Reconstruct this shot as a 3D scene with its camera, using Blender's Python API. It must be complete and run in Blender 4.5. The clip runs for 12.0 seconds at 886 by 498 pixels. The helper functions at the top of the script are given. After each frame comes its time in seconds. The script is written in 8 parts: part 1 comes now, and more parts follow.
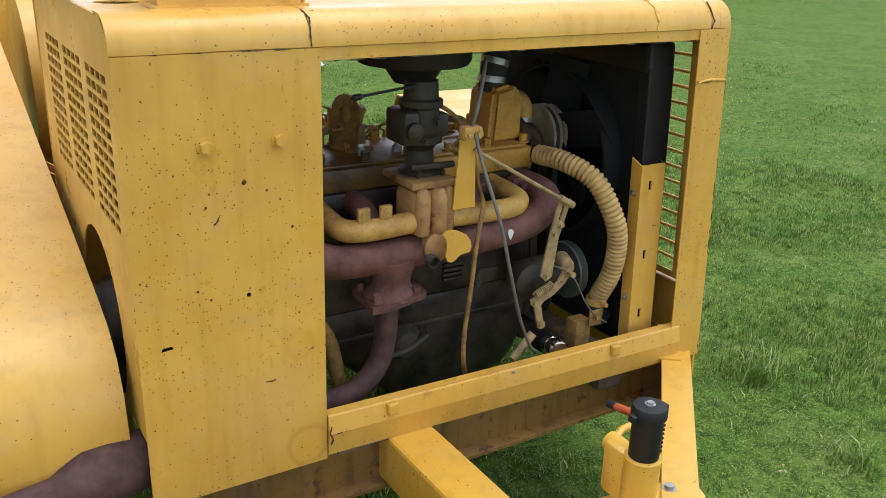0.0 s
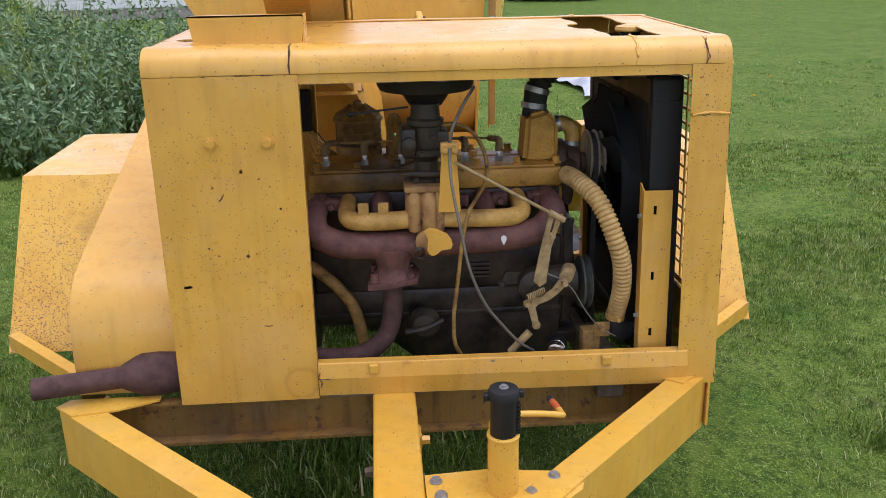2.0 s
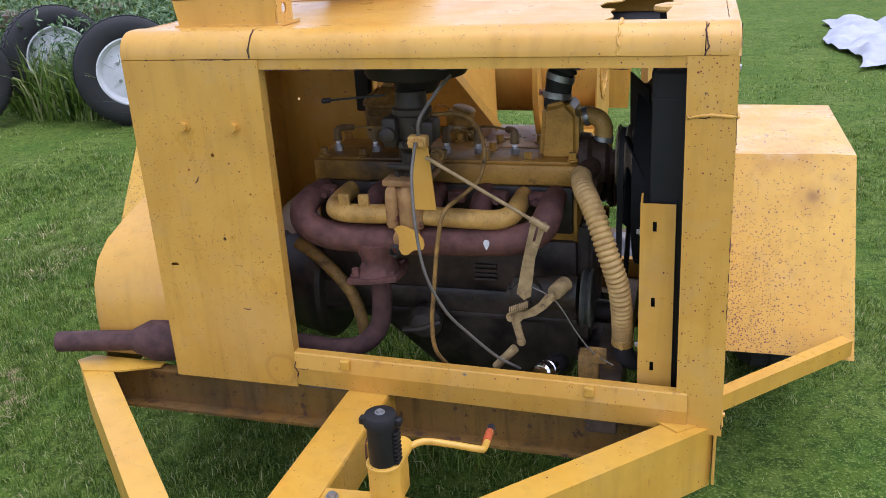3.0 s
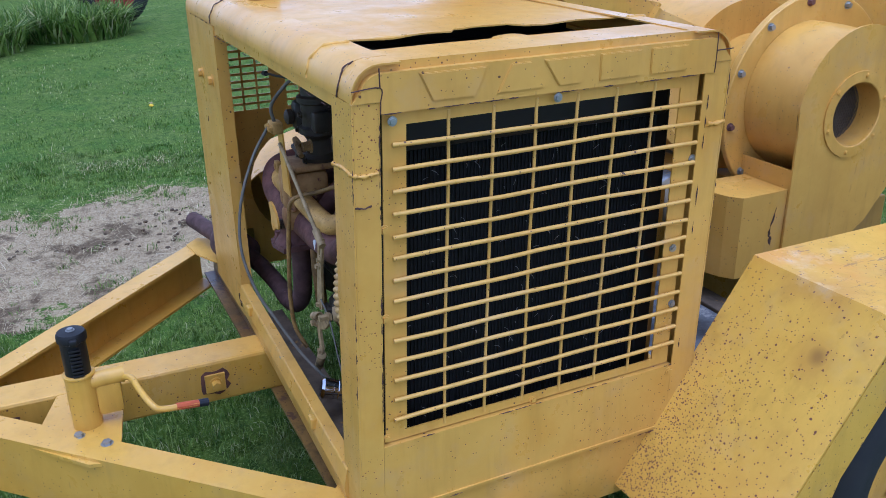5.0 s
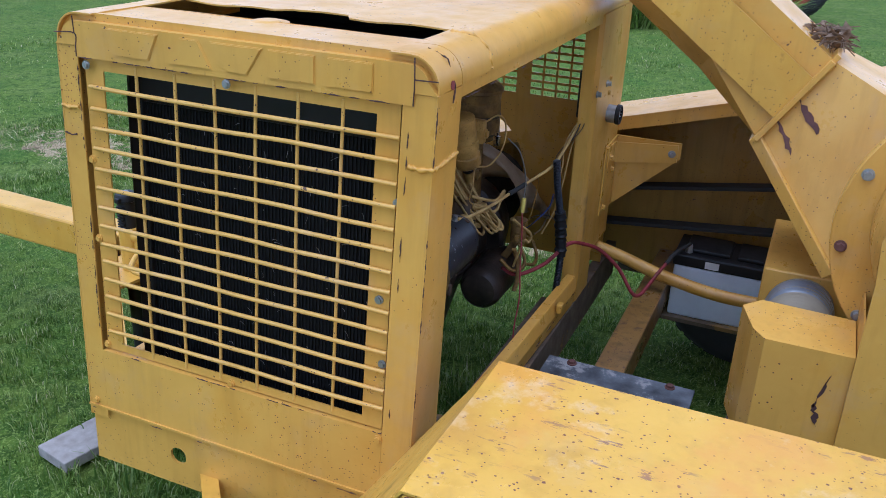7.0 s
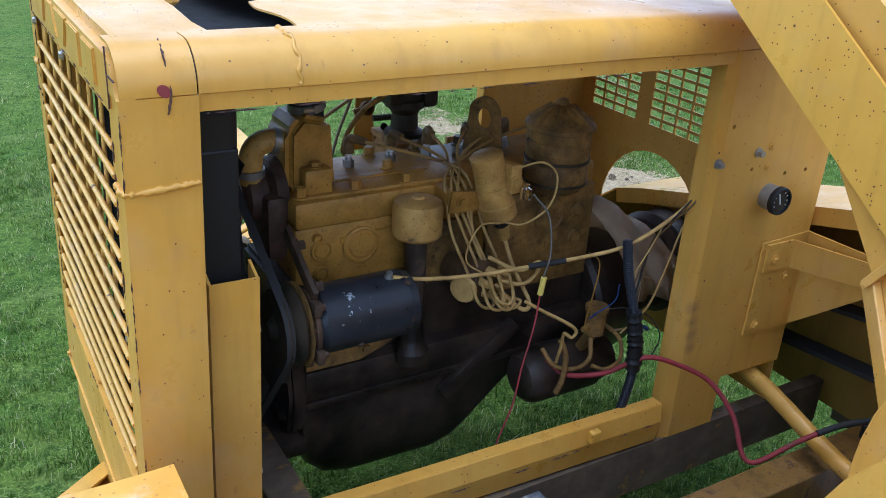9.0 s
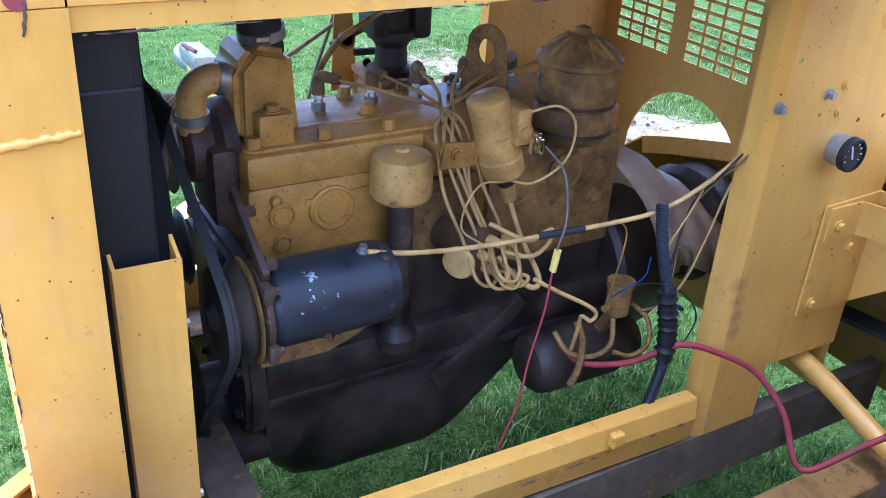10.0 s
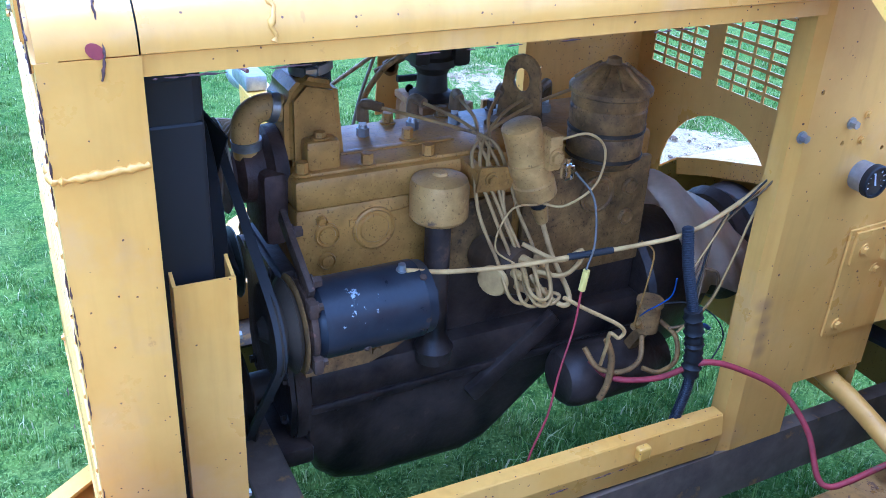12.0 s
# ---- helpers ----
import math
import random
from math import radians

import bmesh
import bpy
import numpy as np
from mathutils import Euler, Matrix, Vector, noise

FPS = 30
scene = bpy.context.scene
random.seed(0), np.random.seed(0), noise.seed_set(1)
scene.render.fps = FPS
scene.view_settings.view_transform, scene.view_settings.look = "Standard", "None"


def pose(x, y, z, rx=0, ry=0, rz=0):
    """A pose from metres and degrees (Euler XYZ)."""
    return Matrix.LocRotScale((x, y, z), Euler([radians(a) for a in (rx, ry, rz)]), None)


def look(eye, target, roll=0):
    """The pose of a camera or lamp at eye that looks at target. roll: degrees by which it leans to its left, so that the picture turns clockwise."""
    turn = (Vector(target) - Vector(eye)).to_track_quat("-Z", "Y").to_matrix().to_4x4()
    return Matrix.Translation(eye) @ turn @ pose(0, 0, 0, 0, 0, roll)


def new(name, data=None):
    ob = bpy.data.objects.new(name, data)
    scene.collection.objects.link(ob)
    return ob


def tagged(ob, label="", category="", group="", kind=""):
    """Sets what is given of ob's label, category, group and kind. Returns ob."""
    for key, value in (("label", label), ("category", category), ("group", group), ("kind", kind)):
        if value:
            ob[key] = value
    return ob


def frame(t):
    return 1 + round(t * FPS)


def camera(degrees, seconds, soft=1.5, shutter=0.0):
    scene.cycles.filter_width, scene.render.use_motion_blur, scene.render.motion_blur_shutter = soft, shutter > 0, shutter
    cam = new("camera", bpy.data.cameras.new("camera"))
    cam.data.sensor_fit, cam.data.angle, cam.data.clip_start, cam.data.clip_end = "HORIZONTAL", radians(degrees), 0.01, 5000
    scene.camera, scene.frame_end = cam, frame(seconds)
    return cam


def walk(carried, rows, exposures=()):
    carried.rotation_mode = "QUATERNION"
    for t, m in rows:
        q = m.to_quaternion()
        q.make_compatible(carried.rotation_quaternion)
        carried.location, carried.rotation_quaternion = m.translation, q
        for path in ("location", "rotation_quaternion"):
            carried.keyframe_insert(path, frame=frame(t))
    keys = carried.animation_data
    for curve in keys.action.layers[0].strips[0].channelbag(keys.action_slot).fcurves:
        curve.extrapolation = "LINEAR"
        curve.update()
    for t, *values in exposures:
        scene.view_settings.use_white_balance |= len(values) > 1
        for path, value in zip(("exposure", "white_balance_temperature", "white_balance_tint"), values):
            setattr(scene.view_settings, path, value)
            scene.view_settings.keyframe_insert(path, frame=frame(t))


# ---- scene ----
cam = camera(53.9, 12.0, soft=0.6)
PATH = [
    (0, (-1.559, -1.341, 1.435), (-0.569, 0.246, 0.727), 2.0),
    (0.5, (-1.543, -1.416, 1.448), (-0.58, 0.192, 0.75), 1.3),
    (1, (-1.299, -1.632, 1.452), (-0.592, 0.128, 0.817), 0.0),
    (1.5, (-1.093, -1.872, 1.433), (-0.723, -0.014, 0.794), -1.1),
    (2, (-0.802, -1.93, 1.493), (-0.664, -0.047, 0.834), -0.9),
    (2.5, (-0.417, -1.884, 1.495), (-0.581, -0.009, 0.819), -1.4),
    (2.7, (-0.283, -1.812, 1.505), (-0.598, 0.035, 0.803), -2.3),
    (4.3, (0.846, -0.974, 1.498), (-0.533, 0.279, 0.771), -1.0),
    (4.5, (0.943, -0.846, 1.52), (-0.525, 0.295, 0.784), -0.7),
    (5, (1.233, -0.44, 1.533), (-0.434, 0.358, 0.769), -0.9),
    (5.5, (1.362, 0.025, 1.513), (-0.452, 0.478, 0.803), -0.2),
    (6, (1.456, 0.474, 1.554), (-0.41, 0.515, 0.836), -0.6),
    (6.5, (1.431, 0.888, 1.58), (-0.367, 0.523, 0.784), -0.2),
    (6.7, (1.345, 1.043, 1.538), (-0.421, 0.545, 0.743), 0.9),
    (8.3, (0.53, 1.787, 1.556), (-0.608, 0.395, 0.681), 2.9),
    (8.4, (0.494, 1.788, 1.543), (-0.623, 0.382, 0.663), 2.9),
    (8.5, (0.408, 1.8, 1.534), (-0.666, 0.357, 0.658), 3.4),
    (9, (0.179, 1.756, 1.509), (-0.775, 0.207, 0.678), 3.5),
    (9.5, (0.038, 1.625, 1.445), (-0.884, 0.088, 0.558), 2.7),
    (10, (0.003, 1.528, 1.413), (-0.904, 0.018, 0.467), 3.4),
    (10.5, (-0.022, 1.478, 1.404), (-0.906, -0.032, 0.436), 2.8),
    (11, (-0.029, 1.466, 1.403), (-0.9, -0.048, 0.429), 2.4),
    (11.5, (-0.032, 1.478, 1.402), (-0.874, -0.055, 0.433), 2.0),
    (12, (0.022, 1.586, 1.46), (-0.8, 0.018, 0.531), 2.5),
]
EXPOSURES = [
    (0.0, 1.16, 5900, 9),
    (1.0, 1.04, 5900, 16),
    (1.5, 1.03, 5950, 20),
    (2.7, 1.05, 5750, 24),
    (4.5, 0.86, 4600, 19),
    (5.5, 0.72, 4650, 20),
    (6.7, 0.80, 4800, 18),
    (8.5, 1.10, 5000, 11),
    (9.0, 1.18, 4850, 11),
    (9.5, 1.84, 4850, 20),
    (10.0, 2.28, 4330, 21),
    (10.5, 2.52, 3800, 20),
    (11.5, 2.52, 3700, 19),
    (12.0, 2.24, 3800, 18),
]
walk(cam, [(t, look(eye, target, roll)) for t, eye, target, roll in PATH], EXPOSURES)

# ---- light ----
SUN_EL, SUN_AZ = radians(79), radians(95)
world = bpy.data.worlds.new("sky")
scene.world = world
world.use_nodes = True
wn, wl = world.node_tree.nodes, world.node_tree.links
sky = wn.new("ShaderNodeTexSky")
sky.sky_type, sky.sun_disc, sky.sun_elevation, sky.sun_rotation = "NISHITA", False, SUN_EL, SUN_AZ
soften = wn.new("ShaderNodeHueSaturation")
soften.inputs["Saturation"].default_value = 0.35
wl.new(sky.outputs[0], soften.inputs["Color"])
wl.new(soften.outputs[0], wn["Background"].inputs["Color"])
wn["Background"].inputs["Strength"].default_value = 0.15
sun = new("sun", bpy.data.lights.new("sun", "SUN"))
sun.data.energy, sun.data.angle, sun.data.color = 1.0, radians(60), (1.0, 0.97, 0.93)
ray = Vector((math.cos(SUN_EL) * math.sin(SUN_AZ), math.cos(SUN_EL) * math.cos(SUN_AZ), math.sin(SUN_EL)))
sun.matrix_world = look(ray * 20, (0, 0, 0))


# ---- materials ----
def material(name, build):
    m = bpy.data.materials.new(name)
    m.use_nodes = True
    n, l = m.node_tree.nodes, m.node_tree.links
    b = n["Principled BSDF"]
    build(n, l, b)
    return m


def coords(n, l, scale):
    tc, mp = n.new("ShaderNodeTexCoord"), n.new("ShaderNodeMapping")
    mp.inputs["Scale"].default_value = scale if isinstance(scale, tuple) else (scale,) * 3
    geo = n.new("ShaderNodeNewGeometry")
    l.new(geo.outputs["Position"], mp.inputs["Vector"])
    return mp.outputs[0]


def noise_tex(n, l, scale, detail=4.0, rough=0.55, vec=None):
    t = n.new("ShaderNodeTexNoise")
    t.inputs["Scale"].default_value, t.inputs["Detail"].default_value, t.inputs["Roughness"].default_value = scale, detail, rough
    l.new(vec if vec else coords(n, l, 1.0), t.inputs["Vector"])
    return t.outputs["Fac"]


def ramp(n, l, fac, stops):
    r = n.new("ShaderNodeValToRGB")
    els = r.color_ramp.elements
    while len(els) < len(stops):
        els.new(0.5)
    for e, (p, c) in zip(els, stops):
        e.position = p
        e.color = (*c, 1) if isinstance(c, tuple) else (c, c, c, 1)
    l.new(fac, r.inputs[0])
    return r.outputs[0]


def mix(n, l, fac, a, b, kind="MIX"):
    m = n.new("ShaderNodeMix")
    m.data_type, m.blend_type = "RGBA", kind
    for sock, v in ((m.inputs[0], fac), (m.inputs[6], a), (m.inputs[7], b)):
        if isinstance(v, (tuple, float, int)):
            sock.default_value = (*v, 1) if isinstance(v, tuple) else v
        else:
            l.new(v, sock)
    return m.outputs[2]


def bump(n, l, b, height, strength=0.2, dist=0.002):
    k = n.new("ShaderNodeBump")
    k.inputs["Strength"].default_value, k.inputs["Distance"].default_value = strength, dist
    l.new(height, k.inputs["Height"])
    l.new(k.outputs[0], b.inputs["Normal"])


def dots(n, l, scale, size, amount, stretch=1.0):
    """Small round pits, some cells only: 1 in a pit, 0 elsewhere."""
    vor = n.new("ShaderNodeTexVoronoi")
    vor.inputs["Scale"].default_value = scale
    l.new(coords(n, l, (1.0, 1.0, stretch)), vor.inputs["Vector"])
    pick = n.new("ShaderNodeSeparateColor")
    l.new(vor.outputs["Color"], pick.inputs[0])
    ragged = n.new("ShaderNodeMath")
    ragged.operation = "MULTIPLY_ADD"
    l.new(noise_tex(n, l, scale * 2.2, 3, 0.6), ragged.inputs[0])
    ragged.inputs[1].default_value = size * 2.2
    l.new(vor.outputs["Distance"], ragged.inputs[2])
    near = ramp(n, l, ragged.outputs[0], [(size * 1.75, 1.0), (size * 2.1, 0.0)])
    some = n.new("ShaderNodeMath")
    some.operation = "LESS_THAN"
    l.new(pick.outputs[0], some.inputs[0])
    if isinstance(amount, float):
        some.inputs[1].default_value = amount
    else:
        l.new(amount, some.inputs[1])
    return mix(n, l, some.outputs[0], (0, 0, 0), near)


def paint(name, base, dark, rust=(0.11, 0.042, 0.02), pits=0.085, wear=0.745, rough=0.29, grime=0.3, scuff=0.0, slope=False, stains=()):
    """Old brushed enamel: blotchy tone, streaks down the sheet, rust pits with runs, chips and scuffs."""
    def build(n, l, b):
        big = noise_tex(n, l, 2.3, 5)
        mid = noise_tex(n, l, 8.0, 6, 0.65)
        streak = noise_tex(n, l, 9.0, 4, 0.6, coords(n, l, (3.0, 3.0, 0.3)))
        fine = noise_tex(n, l, 90.0, 3)
        col = mix(n, l, ramp(n, l, big, [(0.35, 0.0), (0.7, 1.0)]), base, dark)
        col = mix(n, l, ramp(n, l, mid, [(0.35, 0.22), (0.6, 0.0)]), col, tuple(min(1.0, c * 1.25 + 0.03) for c in base))
        col = mix(n, l, ramp(n, l, noise_tex(n, l, 5.2, 5, 0.6), [(0.50, 0.0), (0.68, 0.55)]), col, (base[0] * 0.93, base[1] * 0.80, base[2] * 0.45))
        col = mix(n, l, ramp(n, l, noise_tex(n, l, 6.3, 6, 0.7), [(0.53, 0.0), (0.70, 0.40)]), col, (base[0] * 0.86, base[1] * 0.95, base[2] * 2.6))
        col = mix(n, l, ramp(n, l, streak, [(0.5, 0.0), (0.78, grime)]), col, tuple(c * 0.55 for c in dark))
        where = ramp(n, l, noise_tex(n, l, 3.0, 4), [(0.38, pits * 0.25), (0.68, pits * 1.9)])
        run = dots(n, l, 48.0, 0.15, where, 0.22)
        col = mix(n, l, mix(n, l, 0.75, run, (0, 0, 0)), col, (0.25, 0.1, 0.03))
        col = mix(n, l, dots(n, l, 38.0, 0.10, where), col, rust)
        col = mix(n, l, dots(n, l, 75.0, 0.14, where), col, rust)
        col = mix(n, l, dots(n, l, 170.0, 0.24, where), col, rust)
        bloom = ramp(n, l, noise_tex(n, l, 14.0, 7, 0.7), [(0.66, 0.0), (0.74, 0.55)])
        col = mix(n, l, bloom, col, (0.30, 0.12, 0.03))
        chip = ramp(n, l, noise_tex(n, l, 26.0, 8, 0.7), [(wear, 0.0), (wear + 0.015, 1.0)])
        col = mix(n, l, chip, col, (0.11, 0.055, 0.035))
        for place, radius, inner, tone, much in stains:
            away = n.new("ShaderNodeVectorMath")
            away.operation = "DISTANCE"
            l.new(coords(n, l, 1.0), away.inputs[0])
            away.inputs[1].default_value = place
            wander = n.new("ShaderNodeMath")
            wander.operation = "MULTIPLY_ADD"
            l.new(noise_tex(n, l, 11.0, 5), wander.inputs[0])
            wander.inputs[1].default_value = radius * 0.7
            l.new(away.outputs["Value"], wander.inputs[2])
            edge = radius * 1.35
            mask = ramp(n, l, wander.outputs[0], [(0.0, much), (edge * 0.55, much * 0.8), (edge * 1.15, 0.0)] if inner == 0.0 else [(edge * inner - 0.004, 0.0), (edge * 0.92, much), (edge * 1.04, 0.0)])
            col = mix(n, l, mask, col, tone)
        if slope:
            xyz = n.new("ShaderNodeSeparateXYZ")
            l.new(coords(n, l, 1.0), xyz.inputs[0])
            dense = ramp(n, l, xyz.outputs["Y"], [(0.55, 1.0), (0.64, 0.8), (0.76, 0.30), (0.88, 0.06)])
            dense = mix(n, l, ramp(n, l, xyz.outputs["X"], [(0.05, 0.0), (0.25, 0.95)]), dense, (0.09, 0.09, 0.09))
            col = mix(n, l, dots(n, l, 95.0, 0.27, dense), col, (0.17, 0.066, 0.040))
            col = mix(n, l, dots(n, l, 190.0, 0.36, dense), col, (0.15, 0.058, 0.038))
        if scuff:
            flat = n.new("ShaderNodeSeparateXYZ")
            l.new(coords(n, l, 1.0), flat.inputs[0])
            on_top = ramp(n, l, flat.outputs["Y"], [(0.855, 0.0), (0.88, 1.0)])
            area = ramp(n, l, noise_tex(n, l, 4.5, 4), [(0.47, 0.0), (0.60, 1.0)])
            area = mix(n, l, on_top, (0, 0, 0), area)
            line = ramp(n, l, noise_tex(n, l, 46.0, 9, 0.72, coords(n, l, (1.5, 0.4, 1.0))), [(0.585, 0.0), (0.61, scuff)])
            col = mix(n, l, mix(n, l, area, (0, 0, 0), line), col, (0.27, 0.135, 0.075))
            bare = ramp(n, l, noise_tex(n, l, 16.0, 8, 0.75, coords(n, l, (1.2, 0.7, 1.0))), [(0.705, 0.0), (0.725, scuff)])
            col = mix(n, l, mix(n, l, on_top, (0, 0, 0), bare), col, (0.25, 0.15, 0.12))
            worn_thin = ramp(n, l, noise_tex(n, l, 5.0, 6, 0.65), [(0.48, 0.0), (0.62, 0.6)])
            col = mix(n, l, mix(n, l, on_top, (0, 0, 0), worn_thin), col, (0.66, 0.30, 0.05))
            chalk = ramp(n, l, noise_tex(n, l, 7.0, 6, 0.7), [(0.56, 0.0), (0.68, 0.6)])
            col = mix(n, l, mix(n, l, on_top, (0, 0, 0), chalk), col, (0.74, 0.54, 0.30))
            smut = ramp(n, l, noise_tex(n, l, 6.0, 5), [(0.60, 0.0), (0.75, 0.5)])
            col = mix(n, l, smut, col, (0.30, 0.15, 0.03))
        l.new(col, b.inputs["Base Color"])
        l.new(ramp(n, l, mid, [(0.3, rough - 0.06), (0.7, rough + 0.18)]), b.inputs["Roughness"])
        bump(n, l, b, mix(n, l, 0.65, fine, mid), 0.10, 0.004)
    return material(name, build)


def rough_metal(name, a, c, rough=0.6, metal=0.0, scale=18.0, strength=0.3, spot=None, spot_at=0.62, grime=False, soot=None, flakes=None):
    def build(n, l, b):
        f = noise_tex(n, l, scale, 6, 0.6)
        col = mix(n, l, ramp(n, l, f, [(0.32, 0.0), (0.68, 1.0)]), a, c)
        if spot:
            col = mix(n, l, ramp(n, l, noise_tex(n, l, scale * 0.5, 7, 0.7), [(spot_at, 0.0), (spot_at + 0.05, 1.0)]), col, spot)
        if grime:
            film = ramp(n, l, noise_tex(n, l, 6.5, 6, 0.6), [(0.47, 0.0), (0.66, 0.85)])
            col = mix(n, l, film, col, tuple(v * 0.35 for v in c))
            fleck = ramp(n, l, noise_tex(n, l, 230.0, 3, 0.6), [(0.60, 0.0), (0.68, 0.7)])
            col = mix(n, l, fleck, col, tuple(v * 0.3 for v in c))
            dust = ramp(n, l, noise_tex(n, l, 42.0, 5, 0.7), [(0.58, 0.0), (0.72, 0.3)])
            col = mix(n, l, dust, col, tuple(min(1.0, v * 1.25 + 0.03) for v in a))
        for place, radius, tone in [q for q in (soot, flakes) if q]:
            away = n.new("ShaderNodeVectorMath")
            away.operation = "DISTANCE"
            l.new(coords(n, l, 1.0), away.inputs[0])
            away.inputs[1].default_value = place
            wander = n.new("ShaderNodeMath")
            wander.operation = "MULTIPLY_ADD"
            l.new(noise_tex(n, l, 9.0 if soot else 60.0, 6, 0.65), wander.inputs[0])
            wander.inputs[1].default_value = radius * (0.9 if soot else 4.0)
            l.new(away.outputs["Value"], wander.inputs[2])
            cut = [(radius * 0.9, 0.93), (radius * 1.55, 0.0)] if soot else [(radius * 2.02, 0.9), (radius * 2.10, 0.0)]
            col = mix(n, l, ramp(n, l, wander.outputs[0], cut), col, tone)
        l.new(col, b.inputs["Base Color"])
        b.inputs["Metallic"].default_value = metal
        b.inputs["Specular IOR Level"].default_value = 0.35
        l.new(ramp(n, l, f, [(0.3, rough - 0.1), (0.7, min(1.0, rough + 0.15))]), b.inputs["Roughness"])
        bump(n, l, b, noise_tex(n, l, scale * 5, 4), strength, 0.002)
    return material(name, build)


YEL, YEL_D = (0.65, 0.365, 0.058), (0.55, 0.285, 0.040)
yellow = paint("yellow_paint", YEL, YEL_D, pits=0.12, wear=0.72)
yellow_chip = paint("scuffed_yellow_paint", (0.68, 0.40, 0.05), (0.61, 0.33, 0.04), pits=0.07, wear=0.74, scuff=1.0, slope=True, stains=(((0.250, 0.806, 0.712), 0.020, 0.0, (0.13, 0.06, 0.025), 0.75), ((0.245, 0.80, 0.705), 0.050, 0.0, (0.36, 0.17, 0.035), 0.45), ((0.205, 0.885, 0.811), 0.060, 0.0, (0.42, 0.19, 0.04), 0.4), ((0.13, 0.87, 0.80), 0.045, 0.0, (0.40, 0.18, 0.04), 0.35)))
yellow_post = paint("rust_spotted_yellow_paint", YEL, YEL_D, rust=(0.16, 0.035, 0.018), pits=0.26, wear=0.665)
yellow_panel = paint("water_stained_yellow_paint", YEL, YEL_D, pits=0.19, stains=(((-1.09, 0.0, 0.585), 0.11, 0.0, (0.66, 0.40, 0.13), 0.40), ((-1.01, 0.0, 0.485), 0.045, 0.82, (0.34, 0.15, 0.035), 0.35), ((-1.02, 0.0, 0.70), 0.03, 0.85, (0.40, 0.19, 0.04), 0.2)))
yellow_bar = paint("grille_bar_yellow_paint", (0.67, 0.395, 0.08), (0.57, 0.31, 0.05), pits=0.16, wear=0.66, rough=0.3)
yellow_clean = paint("clean_yellow_paint", YEL, YEL_D, pits=0.03, wear=0.765)
yellow_gauge = paint("smeared_yellow_paint", YEL, YEL_D, pits=0.05, wear=0.765, stains=tuple(((-1.010 - 0.004 * k, 0.75, 0.74 - 0.03 * k), 0.017, 0.0, (0.22, 0.12, 0.05), 0.6) for k in range(4)))
yellow_bright = paint("bright_yellow_paint", (0.64, 0.365, 0.045), (0.56, 0.30, 0.035), pits=0.08)
# darkened copy of the yellow: recess shade put into the colour, plus rust and grime
yellow_shaded = paint("shaded_rusty_yellow_paint", (0.40, 0.22, 0.04), (0.27, 0.145, 0.028), pits=0.2, wear=0.68, grime=0.6)
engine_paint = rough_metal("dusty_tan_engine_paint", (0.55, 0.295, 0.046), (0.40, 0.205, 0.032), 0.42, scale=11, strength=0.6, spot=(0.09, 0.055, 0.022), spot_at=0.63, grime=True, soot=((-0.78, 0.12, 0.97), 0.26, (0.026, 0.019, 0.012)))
sooty_paint = rough_metal("sooty_tan_engine_paint", (0.38, 0.215, 0.050), (0.16, 0.092, 0.028), 0.6, scale=34, strength=0.5, spot=(0.05, 0.032, 0.016), spot_at=0.62, grime=True)
engine_light = rough_metal("pale_tan_engine_paint", (0.62, 0.375, 0.095), (0.46, 0.255, 0.055), 0.5, spot=(0.14, 0.085, 0.04), spot_at=0.66, grime=True, soot=((-0.70, 0.20, 0.93), 0.115, (0.05, 0.034, 0.018)))
link_tan = rough_metal("dusty_linkage", (0.40, 0.285, 0.125), (0.20, 0.135, 0.060), 0.55, scale=40, strength=0.3, spot=(0.09, 0.06, 0.03), spot_at=0.62)
grease = rough_metal("greasy_black_iron", (0.007, 0.006, 0.0055), (0.070, 0.049, 0.034), 0.42, scale=14, strength=0.7, spot=(0.12, 0.075, 0.042), spot_at=0.665)
dark_rust = rough_metal("dark_rusted_casting", (0.085, 0.050, 0.027), (0.032, 0.021, 0.013), 0.6, scale=40, strength=0.6, spot=(0.16, 0.085, 0.05), spot_at=0.62)
rusty = rough_metal("rusted_iron", (0.16, 0.068, 0.050), (0.075, 0.034, 0.027), 0.7, scale=26, strength=0.6, spot=(0.15, 0.075, 0.055), spot_at=0.66)
pipe_rust = rough_metal("rusted_pipe", (0.095, 0.046, 0.038), (0.05, 0.027, 0.023), 0.75, scale=30, spot=(0.13, 0.07, 0.06), spot_at=0.66)
black = rough_metal("black_sheet", (0.007, 0.007, 0.008), (0.014, 0.013, 0.012), 0.5, scale=9, strength=0.08)
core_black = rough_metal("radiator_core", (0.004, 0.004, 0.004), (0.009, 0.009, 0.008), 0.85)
blue_black = rough_metal("worn_blue_black_paint", (0.013, 0.014, 0.017), (0.026, 0.028, 0.033), 0.34, scale=34, strength=0.1, spot=(0.33, 0.37, 0.39), spot_at=0.66, flakes=((-0.345, 0.645, 0.845), 0.045, (0.40, 0.44, 0.46)))
blue_plain = rough_metal("blue_black_plastic", (0.011, 0.012, 0.017), (0.022, 0.024, 0.031), 0.4, scale=20, strength=0.1)
rubber = rough_metal("rubber", (0.02, 0.02, 0.02), (0.035, 0.033, 0.03), 0.75, strength=0.2)
steel = rough_metal("zinc_steel", (0.42, 0.42, 0.4), (0.3, 0.3, 0.29), 0.4, 0.8, 40)
chrome = rough_metal("chrome", (0.75, 0.75, 0.75), (0.65, 0.65, 0.66), 0.15, 1.0, 10, 0.02)
